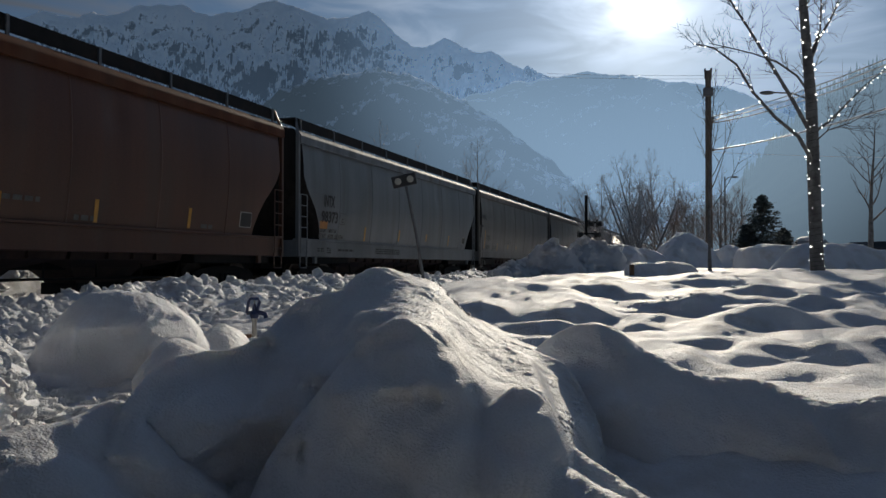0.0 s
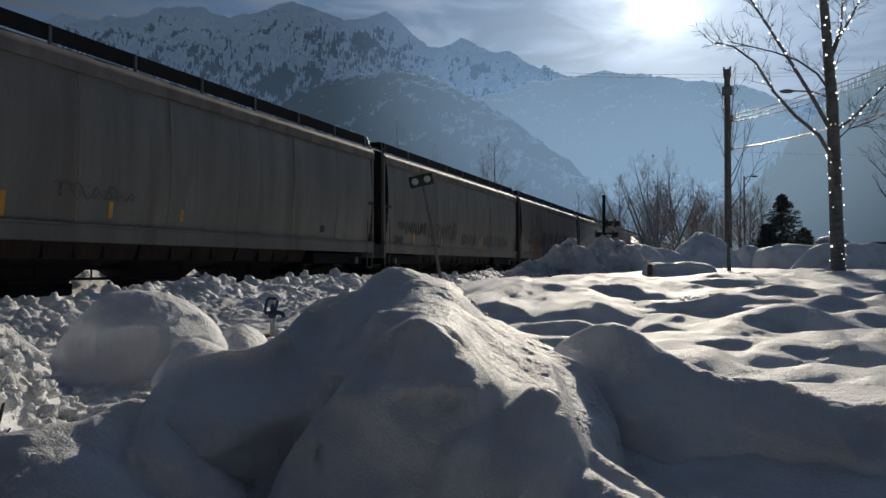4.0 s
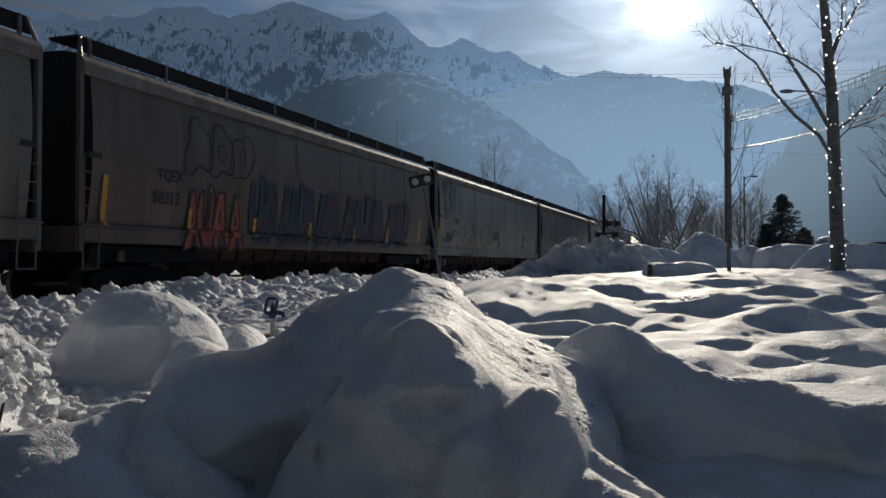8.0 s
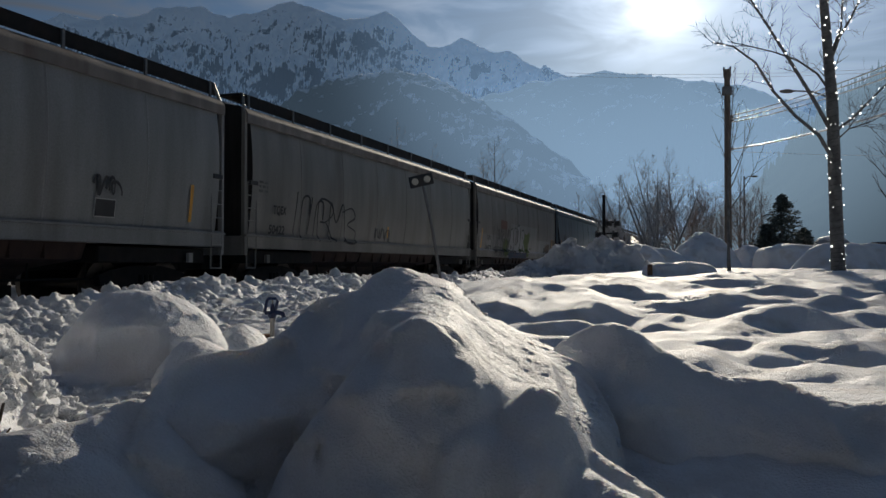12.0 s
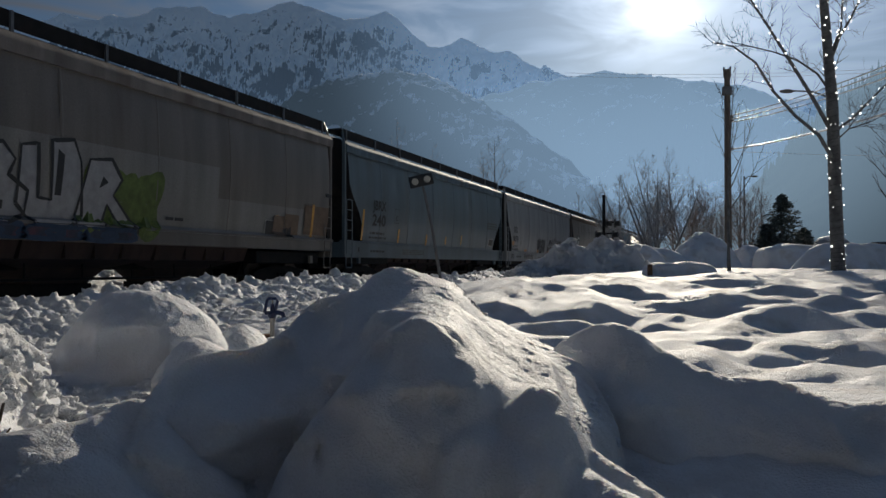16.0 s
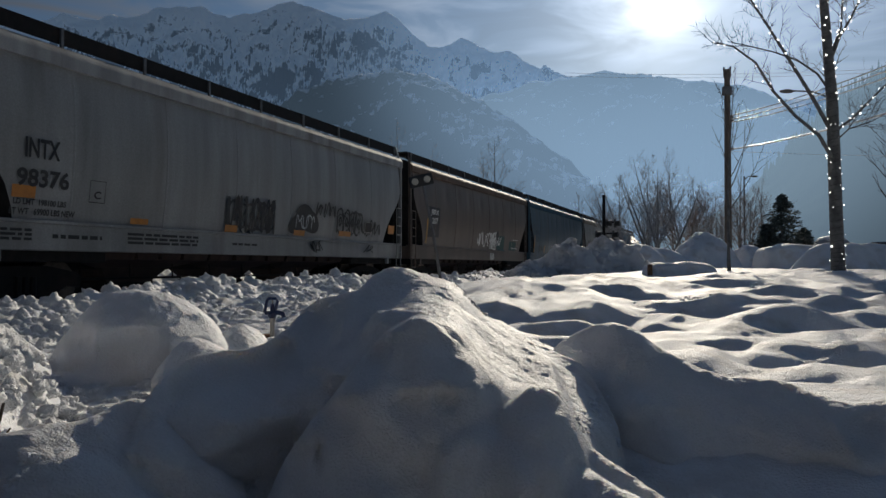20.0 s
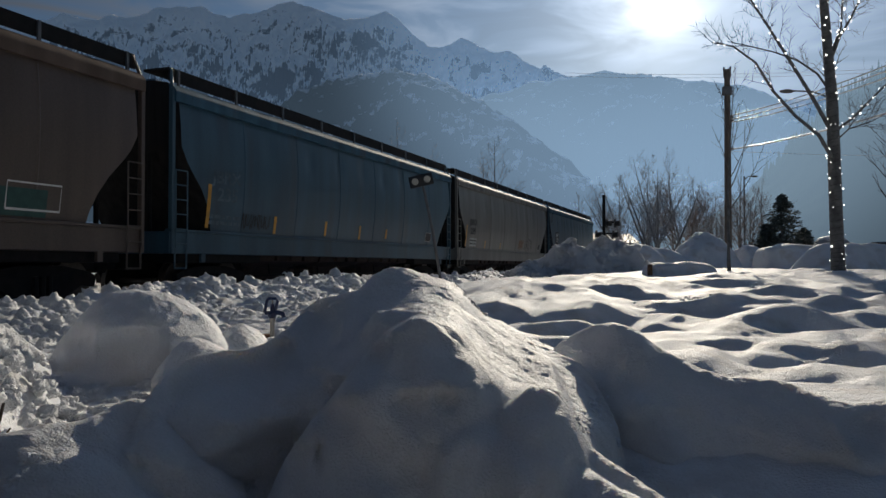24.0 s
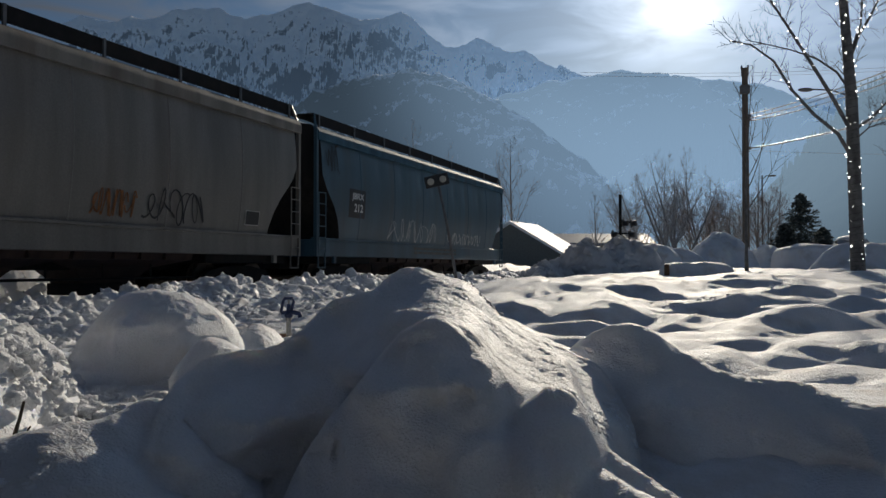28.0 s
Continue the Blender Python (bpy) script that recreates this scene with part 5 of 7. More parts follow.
patch(CARS[3], -5.96, -5.86, 1.52, 1.94, YELLOW_TAPE, 'reflector')
patch(CARS[3], -3.00, -2.90, 1.60, 1.99, YELLOW_TAPE, 'reflector')
patch(CARS[3], 2.31, 2.41, 1.65, 2.12, YELLOW_TAPE, 'reflector')
graffiti(CARS[3], 5.13, 6.73, 1.61, 2.27, 5, 36, FADED, 0.030, None, 'scrawl')
patch(CARS[3], 1.99, 2.09, 1.53, 1.97, YELLOW_TAPE, 'reflector')
lettering(CARS[4], 'TQEX', -6.66, -5.85, 2.44, 2.72, BLACK_PAINT)
lettering(CARS[4], '58312', -6.76, -5.93, 2.02, 2.27, BLACK_PAINT)
graffiti(CARS[4], -5.77, -3.34, 2.64, 3.89, 3, 41, BLACK_PAINT, 0.022, None, 'loop')
graffiti(CARS[4], -5.82, -3.74, 1.19, 2.40, 4, 42, BLACK_PAINT, 0.030, PINK, 'block')
graffiti(CARS[4], -3.37, 0.38, 1.38, 2.81, 6, 43, TEAL_EDGE, 0.030, DARK_BLUE, 'block')
graffiti(CARS[4], 0.19, 6.39, 1.47, 2.84, 6, 44, TEAL_EDGE, 0.030, DARK_BLUE, 'block')
graffiti(CARS[4], -2.93, 5.75, 1.62, 2.40, 9, 45, FADED, 0.012, None, 'scrawl')
patch(CARS[4], -3.22, -3.10, 1.49, 1.93, YELLOW_TAPE, 'reflector')
patch(CARS[4], -0.55, -0.43, 1.53, 1.95, YELLOW_TAPE, 'reflector')
patch(CARS[4], 2.14, 2.26, 1.51, 1.93, YELLOW_TAPE, 'reflector')
patch(CARS[4], 4.58, 4.70, 1.57, 2.00, YELLOW_TAPE, 'reflector')
patch(CARS[4], 7.35, 7.47, 1.64, 2.49, YELLOW_TAPE, 'reflector')
patch(CARS[4], -8.11, -7.99, 1.53, 2.43, YELLOW_TAPE, 'reflector')
patch(CARS[4], -5.65, -5.53, 1.50, 1.98, YELLOW_TAPE, 'reflector')
graffiti(CARS[5], -8.36, -6.56, 2.92, 4.20, 4, 51, BLACK_PAINT, 0.030, None, 'bubble')
lettering(CARS[5], 'TQEX', -6.79, -6.05, 2.46, 2.74, BLACK_PAINT)
lettering(CARS[5], '58111', -6.91, -6.11, 1.99, 2.27, BLACK_PAINT)
graffiti(CARS[5], -8.06, -7.56, 1.70, 1.95, 3, 52, BLACK_PAINT, 0.015, None, 'scrawl')
graffiti(CARS[5], -7.49, -6.65, 1.70, 2.18, 4, 53, BLACK_PAINT, 0.030, None, 'scrawl')
graffiti(CARS[5], -5.61, -3.10, 1.25, 2.65, 5, 54, BLACK_PAINT, 0.025, None, 'bubble')
graffiti(CARS[5], -2.78, -1.36, 1.67, 2.65, 1, 55, BLACK_PAINT, 0.022, None, 'ring')
lettering(CARS[5], 'F.T.P', -2.56, -1.58, 1.94, 2.35, BLACK_PAINT)
lettering(CARS[5], 'F.T.P', -2.53, -1.61, 1.965, 2.325, GREY)
graffiti(CARS[5], -0.83, 0.17, 1.95, 2.48, 4, 56, BLACK_PAINT, 0.025, None, 'scrawl')
graffiti(CARS[5], 0.02, 0.57, 1.60, 1.97, 3, 57, BLACK_PAINT, 0.020, None, 'scrawl')
placard(CARS[5], 4.73, 5.26, 1.67, 2.01)
graffiti(CARS[5], 4.66, 5.34, 2.05, 2.42, 2, 58, BLACK_PAINT, 0.030, None, 'scrawl')
patch(CARS[5], -8.21, -8.11, 1.56, 2.44, YELLOW_TAPE, 'reflector')
patch(CARS[5], -5.63, -5.53, 1.55, 1.98, YELLOW_TAPE, 'reflector')
patch(CARS[5], -3.15, -3.05, 1.61, 2.05, YELLOW_TAPE, 'reflector')
patch(CARS[5], -0.40, -0.30, 1.63, 2.10, YELLOW_TAPE, 'reflector')
patch(CARS[5], 2.21, 2.31, 1.63, 2.05, YELLOW_TAPE, 'reflector')
patch(CARS[5], 7.35, 7.45, 1.71, 2.48, YELLOW_TAPE, 'reflector')
bars(CARS[5], -7.96, -7.47, 2.62, 2.91, 4, FADED)
lettering(CARS[6], 'TQEX', -7.39, -6.77, 2.04, 2.29, BLACK_PAINT)
lettering(CARS[6], '50422', -7.52, -6.77, 1.58, 1.81, BLACK_PAINT)
graffiti(CARS[6], -6.42, -2.83, 1.47, 2.68, 5, 61, BLACK_PAINT, 0.030, None, 'bubble')
graffiti(CARS[6], -1.38, -0.10, 1.56, 2.10, 3, 62, BLACK_PAINT, 0.030, None, 'scrawl')
bars(CARS[6], -8.08, -7.68, 2.53, 2.85, 3, FADED)
patch(CARS[6], -0.35, -0.25, 1.72, 2.08, YELLOW_TAPE, 'reflector')
patch(CARS[7], -8.20, 7.60, 1.48, 2.28, BUFFED, 'repainted_panel')
patch(CARS[7], -2.60, 3.20, 2.28, 2.95, BUFFED, 'repainted_panel')
graffiti(CARS[7], -0.77, 1.28, 1.29, 2.66, 3, 74, GREEN_SPRAY, 0.080, GREEN_SPRAY, 'bubble')
graffiti(CARS[7], -3.88, -3.09, 1.29, 2.12, 3, 73, GREEN_SPRAY, 0.100, GREEN_SPRAY, 'bubble')
lettering(CARS[7], 'TQEX', -6.94, -6.30, 1.97, 2.25, BLACK_PAINT)
lettering(CARS[7], '58687', -7.05, -6.25, 1.53, 1.78, BLACK_PAINT)
patch(CARS[7], -7.76, -7.64, 1.60, 2.50, YELLOW_TAPE, 'reflector')
graffiti(CARS[7], -5.75, -2.79, 1.50, 2.76, 7, 71, BLACK_PAINT, 0.034, None, 'bubble')
graffiti(CARS[7], -5.70, -3.60, 1.25, 1.75, 5, 77, BLACK_PAINT, 0.026, None, 'loop')
graffiti(CARS[7], -3.14, 0.39, 1.48, 2.72, 3, 72, BLACK_PAINT, 0.035, SILVER_SPRAY, 'block')
graffiti(CARS[7], -3.16, 0.55, 1.20, 1.50, 3, 75, BLUE_SPRAY, 0.040, DARK_BLUE, 'bubble')
patch(CARS[7], -4.62, -3.48, 2.62, 3.04, FADED_RED, 'repair_patch')
placard(CARS[7], 5.14, 5.64, 1.56, 1.92)
patch(CARS[7], 6.03, 6.71, 1.59, 2.11, TAN, 'repair_patch')
patch(CARS[7], 6.99, 8.29, 1.63, 2.40, TAN, 'repair_patch')
bars(CARS[7], 1.50, 2.08, 1.69, 1.79, 1, BLACK_PAINT)
patch(CARS[7], 5.58, 5.70, 1.71, 2.05, YELLOW_TAPE, 'reflector')
patch(CARS[7], 7.36, 7.48, 1.56, 2.44, YELLOW_TAPE, 'reflector')
graffiti(CARS[7], 5.94, 6.33, 1.49, 1.80, 4, 76, BLACK_PAINT, 0.020, None, 'scrawl')
patch(CARS[7], 5.48, 5.99, 1.54, 2.04, TAN, 'repair_patch')
lettering(CARS[8], 'JBRX', -6.71, -5.67, 2.46, 2.87, BLACK_PAINT)
lettering(CARS[8], '240', -6.69, -5.66, 2.06, 2.44, BLACK_PAINT)
bars(CARS[8], -6.77, -5.66, 1.77, 1.89, 1, BLACK_PAINT)
bars(CARS[8], -6.82, -5.47, 1.64, 1.74, 1, BLACK_PAINT)
lettering(CARS[8], 'C', -4.83, -4.67, 2.30, 2.47, BLACK_PAINT)
graffiti(CARS[8], -4.93, -4.57, 2.23, 2.69, 1, 9, BLACK_PAINT, 0.010, None, 'box')
bars(CARS[8], -6.76, -5.68, 1.20, 1.31, 1, BLACK_PAINT)
bars(CARS[8], -4.15, -2.10, 1.17, 1.37, 3, FADED)
patch(CARS[8], -7.41, -7.29, 1.58, 2.53, YELLOW_TAPE, 'reflector')
patch(CARS[8], -4.53, -4.41, 1.58, 2.03, YELLOW_TAPE, 'reflector')
patch(CARS[8], -1.86, -1.74, 1.56, 1.95, YELLOW_TAPE, 'reflector')
patch(CARS[8], 0.29, 0.41, 1.65, 1.95, YELLOW_TAPE, 'reflector')
patch(CARS[8], 2.22, 2.34, 1.68, 2.06, YELLOW_TAPE, 'reflector')
placard(CARS[8], 6.30, 6.97, 1.72, 2.05)
bars(CARS[8], 5.92, 7.51, 2.46, 2.81, 3, FADED)
patch(CARS[8], -7.68, -7.59, 1.22, 1.37, BLACK_PAINT, 'stencil')
lettering(CARS[9], 'INTX', -7.08, -6.37, 2.54, 2.86, BLACK_PAINT)
lettering(CARS[9], '98376', -7.21, -6.14, 2.07, 2.37, BLACK_PAINT)
patch(CARS[9], -7.27, -6.81, 1.89, 2.09, ORANGE, 'orange_patch')
lettering(CARS[9], 'C', -5.56, -5.39, 1.98, 2.12, BLACK_PAINT)
graffiti(CARS[9], -5.66, -5.29, 1.92, 2.30, 1, 9, BLACK_PAINT, 0.010, None, 'box')
lettering(CARS[9], 'LD LMT  198100 LBS', -7.24, -6.17, 1.78, 1.88, BLACK_PAINT)
lettering(CARS[9], 'LT WT   69900 LBS NEW', -7.30, -5.96, 1.62, 1.73, BLACK_PAINT)
bars(CARS[9], -6.46, -5.34, 1.23, 1.34, 1, BLACK_PAINT)
bars(CARS[9], -4.69, -2.57, 1.19, 1.43, 3, BLACK_PAINT)
bars(CARS[9], -7.48, -6.88, 1.19, 1.41, 3, BLACK_PAINT)
bars(CARS[9], -1.34, -0.33, 1.25, 1.33, 1, BLACK_PAINT)
graffiti(CARS[9], -1.64, 0.48, 1.53, 2.45, 6, 91, BLACK_PAINT, 0.045, None, 'scrawl')
graffiti(CARS[9], -1.50, 0.40, 1.60, 2.35, 3, 98, BLACK_PAINT, 0.03, None, 'loop')
graffiti(CARS[9], 1.26, 2.59, 1.61, 2.38, 1, 92, BLACK_PAINT, 0.028, BLACK_PAINT, 'bubble')
graffiti(CARS[9], 1.55, 2.35, 1.80, 2.18, 3, 99, PALE, 0.022, None, 'bubble')
graffiti(CARS[9], 2.49, 3.60, 2.08, 2.57, 3, 93, BLACK_PAINT, 0.030, None, 'scrawl')
graffiti(CARS[9], 3.75, 5.33, 1.69, 2.47, 4, 94, BLACK_PAINT, 0.035, None, 'loop')
graffiti(CARS[9], 3.85, 5.25, 1.75, 2.40, 4, 90, BLACK_PAINT, 0.022, None, 'bubble')
graffiti(CARS[9], 5.41, 6.84, 1.66, 2.23, 3, 95, BLACK_PAINT, 0.035, None, 'scrawl')
graffiti(CARS[9], 2.20, 2.86, 1.15, 1.47, 2, 96, BLACK_PAINT, 0.030, None, 'scrawl')
graffiti(CARS[9], 5.62, 6.31, 1.19, 1.48, 1, 97, BLACK_PAINT, 0.020, None, 'scrawl')
patch(CARS[9], -4.60, -4.11, 1.59, 1.70, ORANGE, 'orange_patch')
patch(CARS[9], -1.60, -1.12, 1.56, 1.72, ORANGE, 'orange_patch')
patch(CARS[9], 1.41, 1.97, 1.59, 1.73, ORANGE, 'orange_patch')
patch(CARS[9], 3.93, 4.69, 1.66, 1.81, ORANGE, 'orange_patch')
patch(CARS[9], 7.40, 7.88, 1.85, 2.13, ORANGE, 'orange_patch')
placard(CARS[9], 5.61, 6.12, 1.82, 2.15)
patch(CARS[10], -6.82, -5.62, 1.89, 3.03, BLACK_PAINT, 'number_panel')
lettering(CARS[10], 'JBRX', -6.63, -5.78, 2.68, 2.93, WHITE_PAINT)
lettering(CARS[10], '207', -6.50, -5.85, 2.39, 2.63, WHITE_PAINT)
graffiti(CARS[10], -0.55, 3.38, 1.64, 2.36, 6, 101, WHITE_PAINT, 0.040, None, 'scrawl')
patch(CARS[10], -6.99, -6.89, 1.65, 2.57, YELLOW_TAPE, 'reflector')
graffiti(CARS[10], 1.60, 2.43, 1.59, 2.37, 4, 102, WHITE_PAINT, 0.050, None, 'bubble')
patch(CARS[10], 2.63, 3.98, 1.53, 2.26, TEAL, 'repair_patch')
patch(CARS[10], 4.93, 6.29, 1.59, 2.04, TEAL, 'repair_patch')
graffiti(CARS[10], 5.48, 6.56, 1.70, 2.13, 1, 103, WHITE_PAINT, 0.020, None, 'box')
graffiti(CARS[10], 1.47, 2.11, 1.04, 1.44, 3, 104, WHITE_PAINT, 0.030, None, 'scrawl')
graffiti(CARS[10], 2.41, 2.82, 1.97, 2.46, 3, 105, BLACK_PAINT, 0.050, None, 'scrawl')
lettering(CARS[11], 'JBRX', -7.35, -6.22, 2.52, 2.88, DULL_BLUE)
lettering(CARS[11], '235', -7.10, -6.34, 2.22, 2.52, DULL_BLUE)
bars(CARS[11], -7.35, -6.14, 1.67, 1.94, 2, DULL_BLUE)
graffiti(CARS[11], -6.08, -4.89, 1.64, 2.04, 6, 111, BLACK_PAINT, 0.015, None, 'scrawl')
patch(CARS[11], -7.44, -7.32, 1.62, 2.56, YELLOW_TAPE, 'reflector')
patch(CARS[11], -4.70, -4.58, 1.59, 2.02, YELLOW_TAPE, 'reflector')
patch(CARS[11], -2.05, -1.93, 1.63, 2.03, YELLOW_TAPE, 'reflector')
patch(CARS[11], 0.14, 0.26, 1.60, 2.01, YELLOW_TAPE, 'reflector')
patch(CARS[11], 2.13, 2.25, 1.68, 1.99, YELLOW_TAPE, 'reflector')
placard(CARS[11], 5.77, 6.33, 1.70, 2.03)
lettering(CARS[12], 'JBRX', -7.02, -5.87, 2.49, 2.84, BLACK_PAINT)
lettering(CARS[12], '239', -6.82, -6.08, 2.17, 2.46, BLACK_PAINT)
patch(CARS[12], -6.76, -5.83, 1.66, 2.01, PALE, 'stencil_panel')
bars(CARS[12], -6.73, -5.87, 1.70, 1.97, 2, BLACK_PAINT)
graffiti(CARS[12], 2.95, 4.82, 1.58, 2.36, 3, 121, BLACK_PAINT, 0.020, None, 'scrawl')
graffiti(CARS[12], 1.66, 2.80, 1.66, 2.20, 4, 122, RUST, 0.020, None, 'scrawl')
placard(CARS[12], 6.23, 6.79, 1.72, 2.06)
patch(CARS[12], -7.42, -7.30, 1.63, 2.56, YELLOW_TAPE, 'reflector')
patch(CARS[12], -4.53, -4.41, 1.61, 1.95, YELLOW_TAPE, 'reflector')
patch(CARS[12], -1.91, -1.79, 1.65, 1.91, YELLOW_TAPE, 'reflector')
graffiti(CARS[12], -5.22, -4.94, 2.14, 2.66, 1, 123, BLACK_PAINT, 0.012, None, 'box')
patch(CARS[13], -6.80, -5.77, 2.18, 3.00, BLACK_PAINT, 'number_panel')
lettering(CARS[13], 'JBRX', -6.66, -5.89, 2.65, 2.89, WHITE_PAINT)
lettering(CARS[13], '212', -6.50, -5.94, 2.35, 2.59, WHITE_PAINT)
graffiti(CARS[13], -4.07, 0.19, 1.58, 2.36, 5, 131, PALE, 0.018, None, 'scrawl')
graffiti(CARS[13], 1.26, 5.24, 1.60, 2.08, 7, 132, PALE, 0.020, None, 'scrawl')
graffiti(CARS[13], -8.10, -7.44, 3.27, 4.16, 3, 133, BLACK_PAINT, 0.018, None, 'scrawl')
bars(CARS[13], -1.94, 2.28, 1.17, 1.45, 2, FADED)


# ---- trees ----
def tube(bm, pts, radii, sides=6):
    rings = []
    for i, p in enumerate(pts):
        a, b = Vector(pts[max(i - 1, 0)]), Vector(pts[min(i + 1, len(pts) - 1)])
        m = (b - a).normalized().to_track_quat("Z", "Y").to_matrix()
        rings.append([bm.verts.new(Vector(p) + m @ Vector((math.cos(k / sides * 6.2832) * radii[i], math.sin(k / sides * 6.2832) * radii[i], 0))) for k in range(sides)])
    for a, b in zip(rings, rings[1:]):
        for k in range(sides):
            bm.faces.new((a[k], a[(k + 1) % sides], b[(k + 1) % sides], b[k]))
    if sides > 4:
        bm.faces.new(list(reversed(rings[0])))
        bm.faces.new(rings[-1])


def wander(rng, start, way, length, n, bend, lift=0.0):
    """A crooked line: points from start along way."""
    pts, p, w = [Vector(start)], Vector(start), Vector(way).normalized()
    for i in range(n):
        w = (w + Vector((rng.uniform(-bend, bend), rng.uniform(-bend, bend), rng.uniform(-bend, bend) + lift))).normalized()
        p = p + w * (length / n)
        pts.append(p.copy())
    return pts


def twigs(bm, rng, pts, r, length, count, depth, sides=3, up=0.25):
    """Side shoots along a limb, and shoots on those."""
    for c in range(count):
        t = rng.uniform(0.25, 1.0) * (len(pts) - 1)
        i = min(int(t), len(pts) - 2)
        at = pts[i].lerp(pts[i + 1], t - i)
        along = (pts[i + 1] - pts[i]).normalized()
        side = Vector((rng.uniform(-1, 1), rng.uniform(-1, 1), rng.uniform(-0.4, 1))).cross(along)
        way = along * rng.uniform(0.4, 0.9) + side.normalized() * rng.uniform(0.5, 0.9) + Vector((0, 0, up))
        ln = length * rng.uniform(0.45, 1.1) * (1.15 - 0.5 * t / len(pts))
        line = wander(rng, at, way, ln, 4, 0.22, 0.05)
        tube(bm, line, [r * (1 - 0.2 * k) for k in range(5)], sides)
        if depth > 1:
            twigs(bm, rng, line, r * 0.6, ln * 0.5, max(2, count // 2), depth - 1, 3, up)


def bare_tree(u, d, height, r, seed, label, limbs=9, spread=0.5, limb_len=0.38, fine=2, count=6, base=None, mat=None, multi=1, first=0.25, lean=0.25):
    rng = random.Random(seed)
    at = place(u, d)
    zg = float(ground_z(np.array(at.x), np.array(at.y))) - 0.1 if base is None else base
    tree = tagged(new("tree"), label, "tree", "bare trees")
    tree.location = (at.x, at.y, zg)
    for stem in range(multi):
        way = (rng.uniform(-lean, lean), rng.uniform(-lean, lean), 1) if multi > 1 else (rng.uniform(-0.03, 0.03), rng.uniform(-0.03, 0.03), 1)
        h = height * (1 if stem == 0 else rng.uniform(0.75, 0.98))
        trunk = wander(rng, (rng.uniform(-0.3, 0.3) * (multi > 1), rng.uniform(-0.3, 0.3) * (multi > 1), 0), way, h, 12, 0.035, 0.03)
        bm = bmesh.new()
        tube(bm, trunk, [r * (1 - 0.93 * (i / 12) ** 0.9) for i in range(13)], 8)
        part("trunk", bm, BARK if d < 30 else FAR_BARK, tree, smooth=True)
        bm = bmesh.new()
        for k in range(limbs):
            t = first + (0.97 - first) * (k + rng.random()) / limbs
            i = min(int(t * 12), 11)
            p = trunk[i].lerp(trunk[i + 1], t * 12 - i)
            a = rng.uniform(0, 6.28)
            ln = h * limb_len * (1.15 - t) * rng.uniform(0.75, 1.15) + h * 0.04
            line = wander(rng, p, (math.cos(a) * spread, math.sin(a) * spread, 0.75), ln, 6, 0.12, 0.10)
            rr = r * 0.42 * (1.1 - t)
            tube(bm, line, [max(rr * (1 - 0.15 * q), 0.004) for q in range(7)], 5)
            twigs(bm, rng, line, max(rr * 0.4, 0.006 if d < 30 else 0.0085), ln * 0.5, count, fine)
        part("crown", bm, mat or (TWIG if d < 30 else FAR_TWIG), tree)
    return tree


# far bark and twigs, russet ones too, are paled to stand for haze
FAR_BARK = material("haze_pale_bark", (0.30, 0.29, 0.28), rough=0.9, vary=0.3, bump=0)
FAR_TWIG = material("haze_pale_twigs", (0.42, 0.42, 0.43), rough=0.85, vary=0.3, bump=0)
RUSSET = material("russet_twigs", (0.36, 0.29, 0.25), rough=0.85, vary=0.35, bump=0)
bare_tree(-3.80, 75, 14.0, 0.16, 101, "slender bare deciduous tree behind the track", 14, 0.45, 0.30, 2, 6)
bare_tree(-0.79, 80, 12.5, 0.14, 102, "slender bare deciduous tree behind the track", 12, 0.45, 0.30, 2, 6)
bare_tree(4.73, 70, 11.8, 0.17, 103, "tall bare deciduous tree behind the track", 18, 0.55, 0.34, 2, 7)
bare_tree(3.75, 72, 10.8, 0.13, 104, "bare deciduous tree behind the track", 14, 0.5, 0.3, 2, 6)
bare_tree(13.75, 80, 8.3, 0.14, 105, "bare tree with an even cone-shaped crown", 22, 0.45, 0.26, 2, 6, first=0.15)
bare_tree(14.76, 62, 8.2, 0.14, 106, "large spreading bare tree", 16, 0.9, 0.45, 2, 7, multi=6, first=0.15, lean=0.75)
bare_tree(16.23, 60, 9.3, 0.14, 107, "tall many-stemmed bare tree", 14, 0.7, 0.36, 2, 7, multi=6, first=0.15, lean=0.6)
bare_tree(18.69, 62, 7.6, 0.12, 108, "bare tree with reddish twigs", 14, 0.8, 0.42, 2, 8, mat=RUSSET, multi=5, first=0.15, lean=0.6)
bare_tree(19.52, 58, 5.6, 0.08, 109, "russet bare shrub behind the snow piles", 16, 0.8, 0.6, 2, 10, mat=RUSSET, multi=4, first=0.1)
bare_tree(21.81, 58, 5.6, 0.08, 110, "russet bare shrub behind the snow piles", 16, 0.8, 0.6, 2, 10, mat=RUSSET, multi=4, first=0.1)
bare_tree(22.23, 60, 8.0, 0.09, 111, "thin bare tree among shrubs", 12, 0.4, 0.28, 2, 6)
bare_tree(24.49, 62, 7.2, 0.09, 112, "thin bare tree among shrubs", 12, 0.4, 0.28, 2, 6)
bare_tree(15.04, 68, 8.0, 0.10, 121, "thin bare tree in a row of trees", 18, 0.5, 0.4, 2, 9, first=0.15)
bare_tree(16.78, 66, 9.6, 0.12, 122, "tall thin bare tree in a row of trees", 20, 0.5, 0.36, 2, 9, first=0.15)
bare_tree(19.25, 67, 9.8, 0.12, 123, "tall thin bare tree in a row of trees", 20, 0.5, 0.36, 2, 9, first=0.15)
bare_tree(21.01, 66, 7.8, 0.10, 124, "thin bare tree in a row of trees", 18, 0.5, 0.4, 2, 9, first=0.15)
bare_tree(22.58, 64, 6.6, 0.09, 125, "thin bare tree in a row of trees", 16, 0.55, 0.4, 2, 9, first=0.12)
